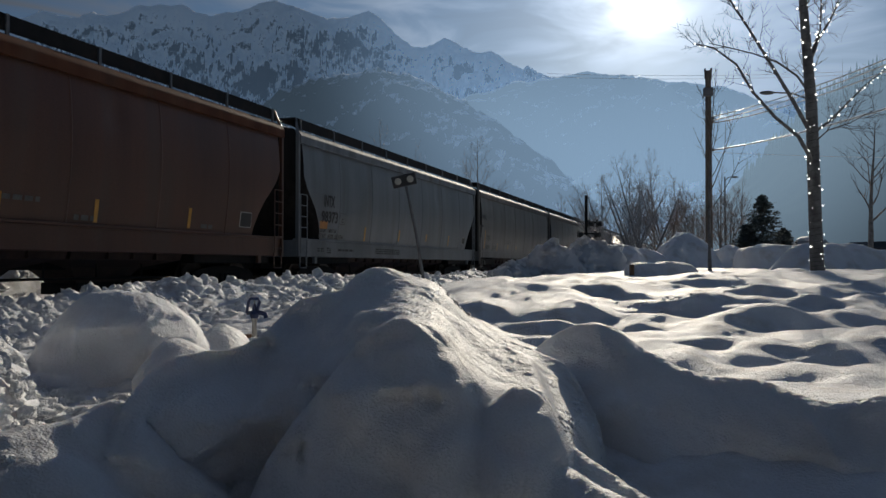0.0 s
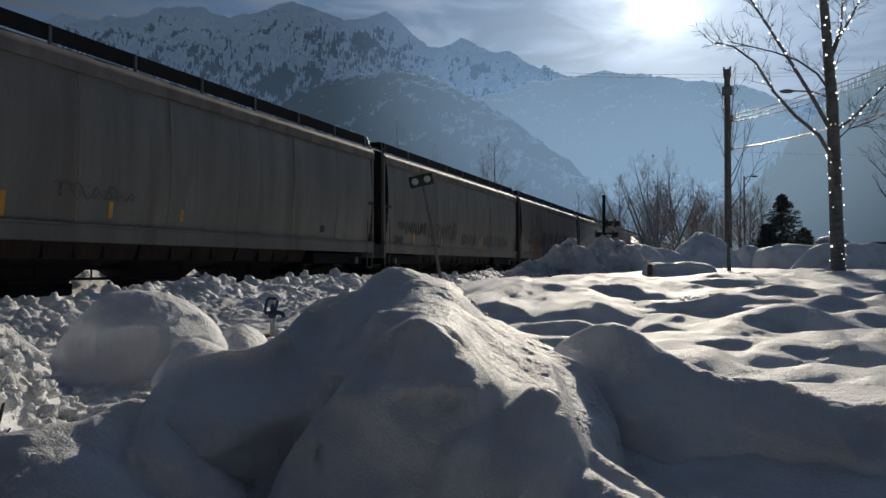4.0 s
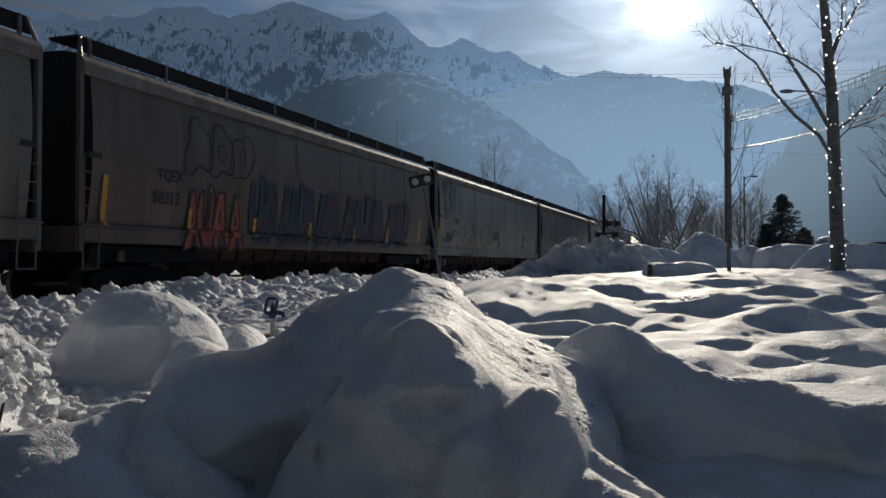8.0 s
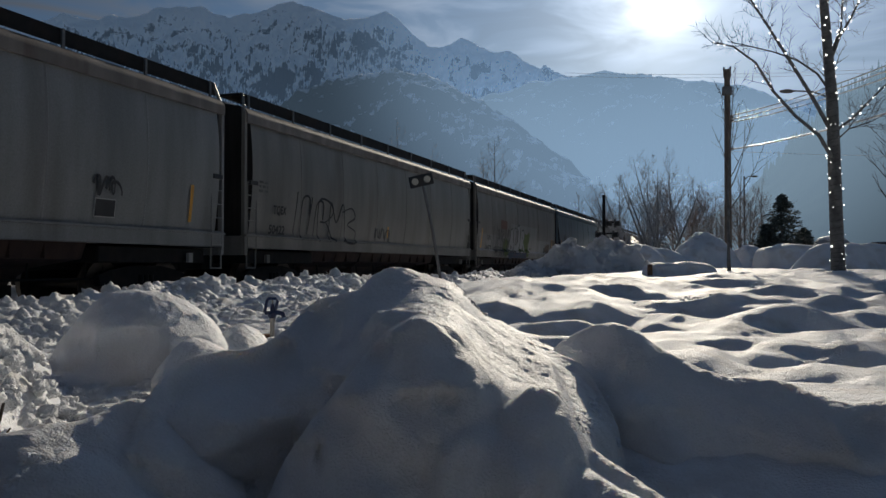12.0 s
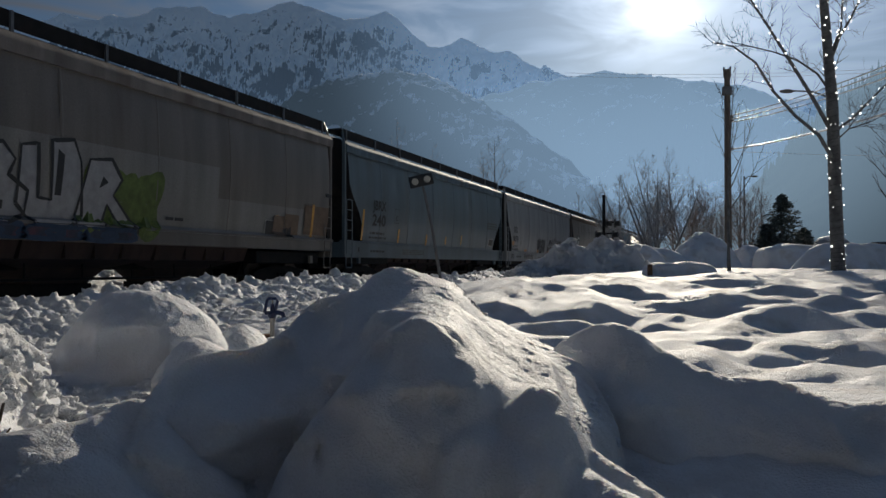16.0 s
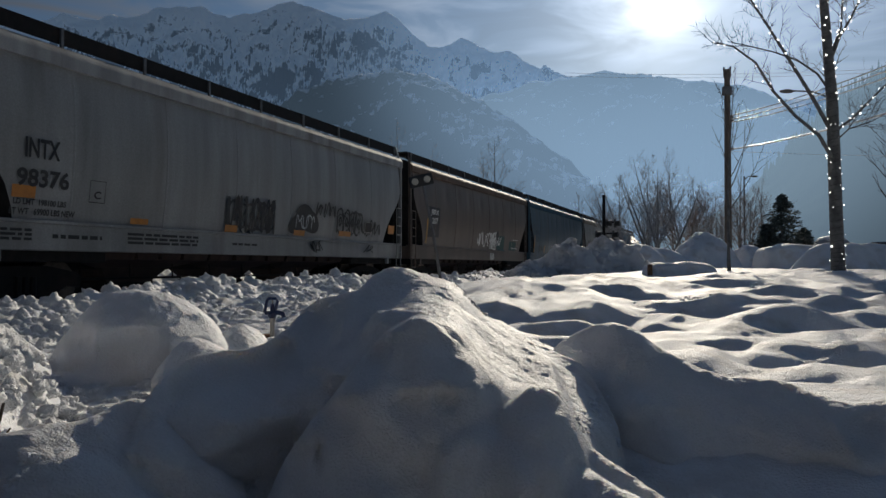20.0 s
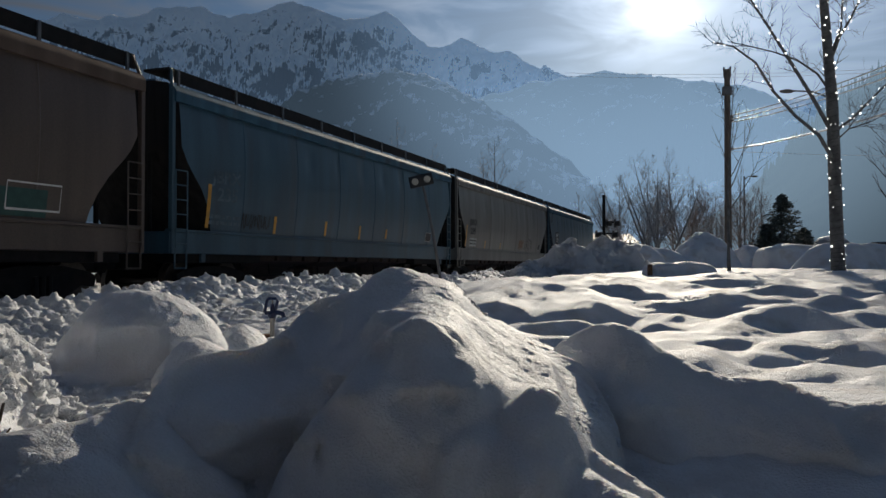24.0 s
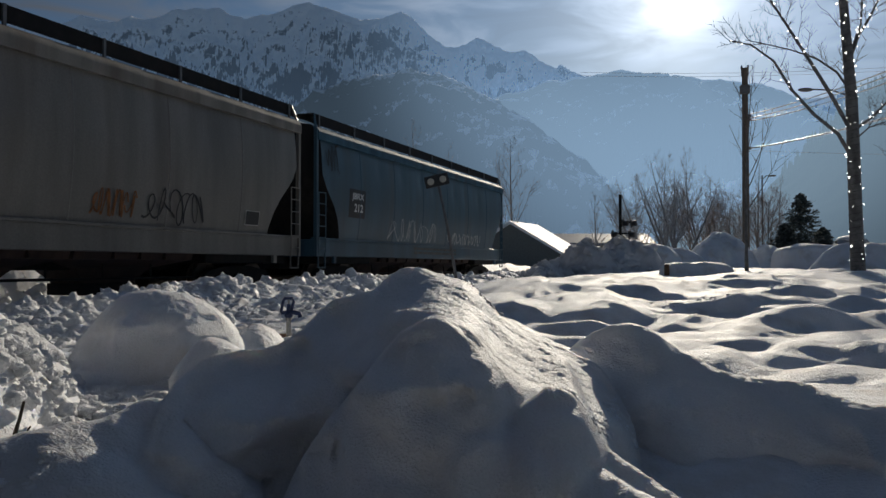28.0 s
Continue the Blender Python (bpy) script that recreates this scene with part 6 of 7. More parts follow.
bare_tree(6.06, 17, 4.35, 0.045, 113, "slim young street tree without leaves", 12, 0.5, 0.42, 1, 4, first=0.3)
bare_tree(13.45, 24, 4.6, 0.10, 114, "bare tree at the edge of the lot", 12, 0.9, 0.5, 2, 5, first=0.3)


def conifer(u, d, height, width, seed, label):
    rng = random.Random(seed)
    at = place(u, d)
    tree = tagged(new("conifer"), label, "tree", "conifers")
    tree.location = (at.x, at.y, float(ground_z(np.array(at.x), np.array(at.y))) - 0.1)
    bm = bmesh.new()
    tube(bm, [Vector((0, 0, height * i / 5)) for i in range(6)], [0.14 * (1 - i / 5.5) for i in range(6)], 7)
    part("trunk", bm, BARK, tree)
    bm = bmesh.new()
    for k in range(800):
        t = rng.random() ** 1.3
        zc = height * (0.04 + 0.94 * t)
        a = rng.uniform(0, 6.28)
        lobe = 1 + 0.22 * math.sin(3 * a + zc * 2.3 + seed) + 0.12 * math.sin(7 * a - zc * 4)
        reach = width * 0.56 * (1 - t) ** 0.65 * rng.uniform(0.5, 1.1) * lobe + 0.05
        tip = Vector((math.cos(a) * reach, math.sin(a) * reach, zc - 0.25 * reach + rng.uniform(0, 0.2)))
        for s in range(12):
            f = rng.random() ** 0.6
            c = Vector((0, 0, zc)).lerp(tip, f)
            size = 0.15 * rng.uniform(0.6, 1.4)
            bm.faces.new([bm.verts.new(c + Vector((rng.uniform(-1, 1), rng.uniform(-1, 1), rng.uniform(-0.6, 0.5))) * size) for _ in range(3)])
    part("crown", bm, NEEDLES, tree)
    return tree


conifer(23.28, 55, 5.2, 4.6, 201, "broad dense spruce behind the snow piles")
conifer(25.61, 57, 3.0, 3.4, 202, "low spreading spruce beside a larger one")
conifer(22.56, 56, 3.2, 3.0, 203, "low spreading spruce beside a larger one")


def street_tree():
    """The tree by the field, wound with small lamps."""
    rng = random.Random(77)
    tree = tagged(new("tree"), "bare street tree with a grey trunk wound in string lights", "tree", "bare trees")

    def line(*pts):
        return [place(*p) for p in pts]

    trunk = line((6.41, 13.00, 0.61), (6.39, 13.00, 1.08), (6.37, 13.00, 1.82), (6.35, 13.00, 2.64), (6.33, 13.00, 3.46), (6.27, 13.00, 4.29), (6.21, 13.00, 5.11), (6.15, 13.00, 5.94), (6.12, 13.00, 6.85))
    radii = [0.115, 0.105, 0.100, 0.098, 0.090, 0.078, 0.066, 0.05, 0.03]
    bm = bmesh.new()
    tube(bm, trunk, radii, 12)
    part("trunk", bm, BARK, tree, smooth=True)
    limbs = [
        (line((6.35, 13.00, 2.91), (5.91, 12.80, 3.51), (5.51, 12.70, 4.07), (5.16, 12.60, 4.54), (4.81, 12.50, 4.99), (4.42, 12.40, 5.52)), 0.036),
        (line((6.35, 13.00, 2.50), (5.97, 12.70, 2.87), (5.51, 12.50, 3.14), (5.08, 12.30, 3.49), (4.78, 12.20, 3.90), (4.36, 12.00, 4.10), (4.01, 11.90, 4.13)), 0.034),
        (line((6.32, 13.00, 3.60), (6.19, 13.20, 3.97), (5.95, 13.40, 4.25), (5.61, 13.60, 4.45), (5.17, 13.70, 4.59), (4.92, 13.80, 4.68)), 0.022),
        (line((6.41, 13.00, 3.02), (6.70, 13.10, 3.21), (7.07, 13.20, 3.55), (7.41, 13.30, 3.85), (7.89, 13.40, 4.21)), 0.026),
        (line((6.33, 13.00, 4.20), (6.46, 13.00, 4.54), (6.60, 13.00, 4.75), (6.69, 12.90, 4.99), (6.82, 12.90, 5.35)), 0.03),
        (line((6.35, 13.00, 4.33), (6.54, 13.10, 4.73), (6.61, 13.20, 5.18), (6.66, 13.20, 5.74)), 0.02),
        (line((6.37, 13.00, 2.82), (6.40, 12.60, 2.96), (6.65, 12.40, 3.04), (6.92, 12.20, 3.21)), 0.014),
    ]
    for pts, r in limbs:
        bm = bmesh.new()
        n = len(pts) - 1
        tube(bm, pts, [r * (1 - 0.7 * i / n) for i in range(n + 1)], 7)
        twigs(bm, rng, pts, max(r * 0.17, 0.0045), 0.62, 17, 2, 4, 0.1)
        part("limb", bm, BARK, tree)
    bm = bmesh.new()
    twigs(bm, rng, trunk[3:], 0.008, 0.65, 14, 2, 4, 0.1)
    tagged(part("twig_growth", bm, TWIG, tree), kind="stuff")
    # the string of lamps
    bulb = bpy.data.materials.new("small_lit_lamp")
    bulb.use_nodes = True
    b = bulb.node_tree.nodes["Principled BSDF"]
    b.inputs["Base Color"].default_value = (0.9, 0.9, 0.9, 1)
    b.inputs["Emission Color"].default_value, b.inputs["Emission Strength"].default_value = (1.0, 0.97, 0.9, 1), 8.0
    lights = tagged(new("string_lights"), "string of small white lamps wound round the tree", "string lights")
    wire, dots = bmesh.new(), bmesh.new()
    for pts, r, turns in [(trunk[:7], 0.1, 40)] + [(p, r, 13) for p, r in limbs[:2]] + [(p, r, 9) for p, r in limbs[3:6]]:
        helix = []
        for k in range(turns * 10 + 1):
            t = k / (turns * 10) * (len(pts) - 1)
            i = min(int(t), len(pts) - 2)
            c = pts[i].lerp(pts[i + 1], t - i)
            rr = (float(np.interp(t, range(len(radii)), radii)) if r == 0.1 else r * (1 - 0.7 * t / (len(pts) - 1))) + 0.006
            a = k * 0.628
            helix.append(c + RGT * (math.cos(a) * rr) + FWD * (math.sin(a) * rr))
        tube(wire, helix, [0.003] * len(helix), 3)
        for k in range(2, len(helix), 4 if r == 0.1 else 3):
            if rng.random() < 0.85:
                c = helix[k] + Vector((rng.uniform(-0.03, 0.03), rng.uniform(-0.03, 0.03), rng.uniform(-0.04, 0.04)))
                bmesh.ops.create_icosphere(dots, subdivisions=1, radius=0.006 + 0.011 * rng.random() ** 2.5, matrix=Matrix.Translation(c))
    part("wire", wire, BLACK_PAINT, lights)
    tagged(part("lamp_dots", dots, bulb, lights, "small glowing white lamps"), kind="stuff")


street_tree()


# ---- poles and wires ----
def utility_pole():
    p = place(12.45, 35)
    zg = float(ground_z(np.array(p.x), np.array(p.y)))
    pole = tagged(new("utility_pole"), "weathered wooden utility pole", "utility pole")
    pole.location = (p.x, p.y, zg - 0.2)
    h = 9.40 - zg + 0.2
    bm = bmesh.new()
    tube(bm, [Vector((0, 0, h * i / 6)) for i in range(7)], [0.16 - 0.006 * i for i in range(7)], 12)
    part("mast", bm, POLE_WOOD, pole, smooth=True)
    for s in (-0.13, 0.13):
        bm = bmesh.new()
        rod(bm, (s, 0, h - 0.35), (s, 0, h + 0.02), 0.03)
        rod(bm, (s, 0, h - 0.02), (s, 0, h + 0.12), 0.055, 0.035, 10)
        part("insulator", bm, GRATING, pole)
    for z in (h - 2.1, h - 2.25, h - 3.5):
        bm = bmesh.new()
        box(bm, 0.05, 0.26, -0.06, 0.06, z - 0.06, z + 0.06, 0.02)
        part("bracket", bm, GRATING, pole)
    bm = bmesh.new()
    box(bm, -0.22, 0.22, -0.16, 0.0, h - 1.15, h - 0.75, 0.05)
    part("junction_box", bm, GRATING, pole)


utility_pole()
WIRE = material("bare_wire", (0.9, 0.9, 0.88), rough=0.38, metal=1.0, vary=0.05, bump=0)


def wire(a, b, sag, r, label):
    a, b = place(*a), place(*b)
    pts = [a.lerp(b, i / 24) - Vector((0, 0, sag * 4 * (i / 24) * (1 - i / 24))) for i in range(25)]
    bm = bmesh.new()
    tube(bm, pts, [r] * 25, 12)
    tagged(mesh_object("overhead_wire", bm, WIRE, smooth=True), label, "overhead wire", "overhead wires")


wire((12.62, 35.00, 7.38), (12.40, 17.00, 6.32), 0.25, 0.022, "bright sunlit overhead wire on the pole")
wire((12.62, 35.00, 7.21), (12.40, 17.00, 6.18), 0.25, 0.022, "bright sunlit overhead wire on the pole")
wire((12.62, 35.00, 7.09), (12.40, 17.00, 6.03), 0.3, 0.022, "bright sunlit overhead wire on the pole")
wire((12.62, 35.00, 5.90), (12.40, 17.00, 5.00), 0.22, 0.032, "thick sunlit overhead cable on the pole")
wire((9.13, 60.00, 15.29), (42.93, 60.00, 16.31), 0.5, 0.012, "thin far overhead wire")
wire((9.13, 60.00, 15.04), (42.93, 60.00, 16.05), 0.5, 0.012, "thin far overhead wire")
wire((12.62, 35.00, 5.80), (32.20, 45.00, 6.98), 0.1, 0.008, "thin far overhead wire")


def street_lamp(u, d, top, reach, label):
    p = place(u, d)
    zg = float(ground_z(np.array(p.x), np.array(p.y)))
    lamp = tagged(new("street_lamp"), label, "street lamp", "street lamps")
    lamp.location = (p.x, p.y, zg)
    lamp.rotation_euler = (0, 0, radians(TURN))
    h = top - zg
    bm = bmesh.new()
    tube(bm, [Vector((0, 0, h * i / 4)) for i in range(5)], [0.07, 0.065, 0.06, 0.055, 0.05], 10)
    part("pole", bm, GRATING, lamp)
    bm = bmesh.new()
    tube(bm, [Vector((0, 0, h - 0.3)), Vector((reach * 0.5, 0, h - 0.03)), Vector((reach, 0, h))], [0.035, 0.03, 0.03], 8)
    part("arm", bm, GRATING, lamp)
    bm = bmesh.new()
    s = 1 if reach > 0 else -1
    bmesh.ops.create_uvsphere(bm, u_segments=14, v_segments=8, radius=0.17, matrix=Matrix.Translation((reach + s * 0.15, 0, h - 0.02)) @ Matrix.Diagonal((1.7, 0.8, 0.45, 1)))
    part("lamp_head", bm, GRATING, lamp, smooth=True)


street_lamp(14.66, 30, 7.37, -1.6, "street lamp with an oval head on a long arm")
street_lamp(22.56, 60, 7.52, 0.6, "small street lamp among the trees")


# ---- by the track ----
def leaning_marker():
    """A pair of round lenses on a slanting post."""
    foot, top = place(0.00, 22, 0.41), place(-0.54, 22, 2.98)
    m = tagged(new("track_marker"), "leaning track marker with two round pale lenses", "track marker")
    m.location = foot
    bm = bmesh.new()
    tube(bm, [Vector((0, 0, -0.4)), (top - foot) * 0.5, top - foot], [0.045, 0.04, 0.04], 8)
    part("post", bm, GRATING, m)
    head = bmesh.new()
    tilt = Matrix.Translation(place(-0.60, 22, 3.14) - foot) @ Matrix.Rotation(radians(TURN), 4, "Z") @ Matrix.Rotation(radians(-13), 4, "Y")
    box(head, -0.33, 0.33, -0.05, 0.05, -0.16, 0.16, 0.02)
    head.transform(tilt)
    plate = part("backplate", head, BLACK_PAINT, m)
    for x in (-0.17, 0.17):
        bm = bmesh.new()
        bmesh.ops.create_cone(bm, cap_ends=True, segments=20, radius1=0.10, radius2=0.085, depth=0.06, matrix=Matrix.Translation((x, -0.07, 0)) @ Matrix.Rotation(radians(90), 4, "X"))
        bm.transform(tilt)
        part("lens", bm, LENS, plate, "pale round lens")


LENS = material("pale_lens", (0.5, 0.48, 0.42), rough=0.25, vary=0.1, bump=0)
leaning_marker()


def crossing_signal():
    p = place(8.63, 43)
    zg = float(ground_z(np.array(p.x), np.array(p.y)))
    s = tagged(new("crossing_signal"), "level crossing signal with crossbuck and two pairs of lamps", "crossing signal")
    s.location = (p.x, p.y, zg)
    s.rotation_euler = (0, 0, radians(TURN))
    bm = bmesh.new()
    tube(bm, [Vector((0, 0, 0)), Vector((0, 0, 2.2)), Vector((0, 0, 4.59 - zg))], [0.08, 0.08, 0.08], 10)
    part("mast", bm, STEEL_DARK, s)
    for k, (z, off) in enumerate(((3.07 - zg, (0.15, 0.6)), (2.47 - zg, (-0.4, 0.5)))):
        bm = bmesh.new()
        box(bm, min(off) - 0.05, max(off) + 0.05, -0.04, 0.04, z + 0.02, z + 0.10, 0.01)
        arm = part("cross_arm", bm, STEEL_DARK, s)
        for x in off:
            bm = bmesh.new()
            bmesh.ops.create_cone(bm, cap_ends=True, segments=18, radius1=0.24, radius2=0.24, depth=0.03, matrix=Matrix.Translation((x, 0, z)) @ Matrix.Rotation(radians(70), 4, "Y") @ Matrix.Rotation(radians(90), 4, "X") if False else Matrix.Translation((x, 0, z)) @ Matrix.Rotation(radians(62), 4, "Z") @ Matrix.Rotation(radians(90), 4, "X"))
            bmesh.ops.create_cone(bm, cap_ends=True, segments=18, radius1=0.13, radius2=0.15, depth=0.3, matrix=Matrix.Translation((x + 0.1, -0.05, z)) @ Matrix.Rotation(radians(62), 4, "Z") @ Matrix.Rotation(radians(90), 4, "X"))
            part("lamp", bm, BLACK_PAINT, arm)
    for a in (-1, 1):
        bm = bmesh.new()
        box(bm, -0.6, 0.6, -0.012, 0.012, -0.11, 0.11)
        bm.transform(Matrix.Translation((0.12, 0.03 * a, 3.77 - zg)) @ Matrix.Rotation(radians(80), 4, "Z") @ Matrix.Rotation(radians(45 * a), 4, "Y"))
        part("crossbuck_board", bm, WHITE_PAINT, s)


crossing_signal()


def yard_hydrant():
    p = place(-1.38, 6.5, 0.19)
    h = tagged(new("yard_hydrant"), "dark blue cast-iron yard hydrant on a galvanised pipe", "hydrant")
    h.location = p
    h.rotation_euler = (0, 0, radians(TURN))
    bm = bmesh.new()
    tube(bm, [Vector((0, 0, -0.3)), Vector((0, 0, 0.20))], [0.019, 0.019], 14)
    rod(bm, (0, 0, 0.165), (0, 0, 0.20), 0.026)
    part("standpipe", bm, PIPE, h, "galvanised pipe", smooth=True)
    bm = bmesh.new()
    bmesh.ops.create_uvsphere(bm, u_segments=14, v_segments=10, radius=0.036, matrix=Matrix.Translation((0, 0, 0.215)) @ Matrix.Diagonal((1, 1, 1.1, 1)))
    tube(bm, [Vector((0, 0, 0.235)), Vector((0.045, 0, 0.232)), Vector((0.085, 0, 0.222)), Vector((0.095, 0, 0.19))], [0.02, 0.019, 0.018, 0.022], 12)
    rod(bm, (0, 0, 0.23), (0, 0, 0.30), 0.018, 0.014)
    part("head", bm, HYDRANT_BLUE, h, smooth=True)
    bm = bmesh.new()
    pts = [Vector(q) for q in ((-0.055, 0, 0.215), (-0.062, 0, 0.235), (-0.045, 0, 0.325), (-0.03, 0, 0.345), (0.03, 0, 0.345), (0.042, 0, 0.325), (0.02, 0, 0.245))]
    tube(bm, pts, [0.012] * 7, 8)
    box(bm, -0.062, 0.0, -0.01, 0.01, 0.215, 0.245, 0.005)
    part("lever", bm, HYDRANT_BLUE, h)
    bm = bmesh.new()
    rod(bm, (0, 0, 0.26), (0, 0, 0.335), 0.007)
    part("rod", bm, PIPE, h)


HYDRANT_BLUE = material("dark_blue_enamel", (0.015, 0.03, 0.10), rough=0.35, vary=0.2)
PIPE = material("galvanised_pipe", (0.35, 0.34, 0.32), rough=0.4, metal=0.7, vary=0.2)
yard_hydrant()
OLD_WOOD = material("weathered_brown_wood", (0.15, 0.085, 0.05), rough=0.85, vary=0.3, scale=10, bump=0.3)


def stake():
    p = place(-1.47, 6.6, 0.17)
    bm = box(bmesh.new(), -0.05, 0.05, -0.03, 0.03, -0.2, 0.07, 0.006)
    ob = tagged(mesh_object("wooden_board", bm, OLD_WOOD), "short brown wooden board end in the snow", "board")
    ob.location, ob.rotation_euler = p, (0, 0, radians(TURN + 10))


stake()


# ---- piles of snow on the lot ----
def snow_pile(u, d, ru, rd, top, mat, rough, seed, label, power=2.2, name="snow_mound", turn=0.0):
    at = place(u, d)
    n = 90
    a, r = np.meshgrid(np.linspace(0, 2 * math.pi, n), np.linspace(0, 1, 60) ** 0.8)
    wob = 1 + 0.16 * np.sin(3 * a + seed) + 0.10 * np.sin(5 * a + 2 * seed)
    lu, ld = np.cos(a) * r * ru * wob, np.sin(a) * r * rd * wob
    c, s = math.cos(radians(TURN + turn)), math.sin(radians(TURN + turn))
    X, Y = lu * c - ld * s + at.x, lu * s + ld * c + at.y
    g = ground_z(X, Y)
    h = top - float(ground_z(np.array(at.x), np.array(at.y)))
    z = h * np.clip(1 - r ** power, 0, 1) ** 0.8
    z = z * (1 + 0.25 * fbm(X * 1.3 + seed, Y * 1.3, 3, seed)) + rough * h * (ridged(X * 2.2, Y * 2.2, 4, seed + 3) - 0.45) * (1 - r ** 6)
    Z = np.where(r > 0.985, g - 0.12, g + z * (1 - r ** 10) - 0.03)
    return tagged(grid_object(name, X, Y, Z, mat), label, "snow mound", "mounds of cleared snow")


snow_pile(8.99, 28, 1.25, 1.4, 1.92, SNOW, 0.08, 3, "large smooth pile of cleared snow")
snow_pile(10.66, 28.5, 1.1, 1.2, 1.46, SNOW, 0.08, 5, "low smooth pile of cleared snow")
snow_pile(6.39, 27, 1.9, 1.5, 1.50, SNOW, 0.12, 7, "long low pile of cleared snow")
snow_pile(4.93, 24.5, 1.25, 1.3, 1.54, DIRTY_SNOW, 0.38, 9, "rough dirty pile of plowed snow with brown stains")
snow_pile(3.74, 24, 1.15, 1.3, 1.32, DIRTY_SNOW, 0.55, 11, "jagged dirty pile of plowed snow")
snow_pile(2.45, 23, 0.9, 1.2, 0.75, DIRTY_SNOW, 0.5, 13, "low jagged heap of plowed snow")


def rubble_on(piles, n, small, large, seed, label):
    """Broken lumps that lie on plowed piles."""
    rng, rows = np.random.RandomState(seed), []
    for ob in piles:
        co = np.empty(len(ob.data.vertices) * 3)
        ob.data.vertices.foreach_get("co", co)
        co = co.reshape(-1, 3)
        for i in rng.choice(len(co), n, replace=False):
            s = small + (large - small) * rng.uniform() ** 2.5
            rows.append((co[i, 0], co[i, 1], co[i, 2] - 0.2 * s, s))
    chunk_cloud("snow_chunks", rows, DIRTY_SNOW, label, seed)


rubble_on([o for o in scene.objects if o.name.startswith("snow_mound") and "plowed" in o["label"]], 170, 0.03, 0.20, 51, "broken dirty lumps on the plowed piles")
snow_pile(8.49, 16.5, 1.45, 1.0, 1.35, SNOW, 0.05, 15, "broad smooth mound of snow beside the tree")
snow_pile(6.93, 15, 0.7, 0.4, 0.77, SNOW, 0.05, 17, "low smooth drift at the foot of the tree")


def snow_slab(u, d, w, depth, z0, z1, seed, name, label, core, post):
    """A low box that carries a thick rounded cap of snow."""
    at = place(u, d)
    thing = tagged(new(name), label, "planter")
    thing.location, thing.rotation_euler = (at.x, at.y, z0), (0, 0, radians(TURN))
    h = z1 - z0
    bm = box(bmesh.new(), -w / 2 + 0.05, w / 2 - 0.3, -depth / 2 + 0.2, depth / 2 - 0.2, -0.5, h * 0.3, 0.02)
    part("box", bm, core, thing)
    if post:
        part("corner_board", box(bmesh.new(), -w / 2 - 0.03, -w / 2 + 0.05, -depth / 2 - 0.02, -depth / 2 + 0.1, -0.5, h * 0.9, 0.01), core, thing)
    bm = bmesh.new()
    bmesh.ops.create_cube(bm, size=2)
    bmesh.ops.subdivide_edges(bm, edges=bm.edges[:], cuts=14, use_grid_fill=True)
    for v in bm.verts:
        x, y, z = v.co
        k = (abs(x) ** 5 + abs(y) ** 5 + abs(z) ** 5) ** (1 / 5)
        x, y, z = x / k, y / k, z / k
        n = noise.noise(Vector((x * 1.4 + seed, y * 1.2, z * 0.8))) + 0.4 * noise.noise(Vector((x * 4 + seed, y * 3, z * 2)))
        v.co = (x * w / 2 * (1 + 0.05 * n) * (1.03 - 0.05 * z), y * depth / 2 * (1 + 0.08 * n) * (1.05 - 0.28 * z), h * 0.2 + z * h * 0.8 * (1 + 0.06 * n) - 0.08 * h * max(x, 0) ** 2 + 0.09 * h * noise.noise(Vector((x * 2.4 + seed, y * 2, 0))))
    part("snow_cap", bm, SNOW, thing, "thick rounded cap of snow", smooth=True)


snow_slab(5.02, 17, 1.48, 0.8, 0.45, 0.87, 2, "wooden_planter", "low wooden planter buried under a thick cap of snow", OLD_WOOD, True)
snow_slab(8.85, 20, 1.95, 1.3, 0.62, 1.31, 6, "low_wall", "low dark wall under a thick overhanging cap of snow", STEEL_DARK, False)

# loose crumbs on the bank
def bank_spots(spots, n, spread, small, large, seed):
    rng = np.random.RandomState(seed)
    rows = []
    for u, d in spots:
        for _ in range(n):
            uu, dd = u + rng.normal() * spread, d + rng.normal() * spread
            s = small + (large - small) * rng.uniform() ** 2.5
            p = place(uu, dd)
            rows.append((p.x, p.y, float(bank_z(np.array([uu]), np.array([dd]))[0][0]) - s * 0.2, s))
    return rows


chunk_cloud("snow_crumbs", bank_spots([(0.60, 3.05), (0.585, 2.95), (0.57, 2.88), (0.53, 2.82), (0.50, 2.78), (0.46, 2.70)], 60, 0.028, 0.003, 0.017, 31) + bank_spots([(0.10, 3.6), (0.13, 3.58), (0.17, 3.57)], 30, 0.025, 0.003, 0.012, 32) + bank_spots([(-1.16, 2.2), (-1.2, 2.15)], 8, 0.03, 0.012, 0.035, 33), SNOW, "crumbs of snow on the bank", 35)


def field_spots(spots, n, spread, small, large, seed):
    rng = np.random.RandomState(seed)
    rows = []
    for u, d in spots:
        for _ in range(n):
            p = place(u + rng.normal() * spread * 2.2, d + rng.normal() * spread)
            s = small + (large - small) * rng.uniform() ** 2
            rows.append((p.x, p.y, float(ground_z(np.array(p.x), np.array(p.y))) - s * 0.4, s))
    return rows


chunk_cloud("crust_crumbs", field_spots([(2.99, 9.3), (2.67, 9.0), (4.46, 11.2), (4.00, 10.8), (3.65, 11.0)], 34, 0.12, 0.008, 0.045, 71), SNOW, "broken crust of snow on the field", 73)


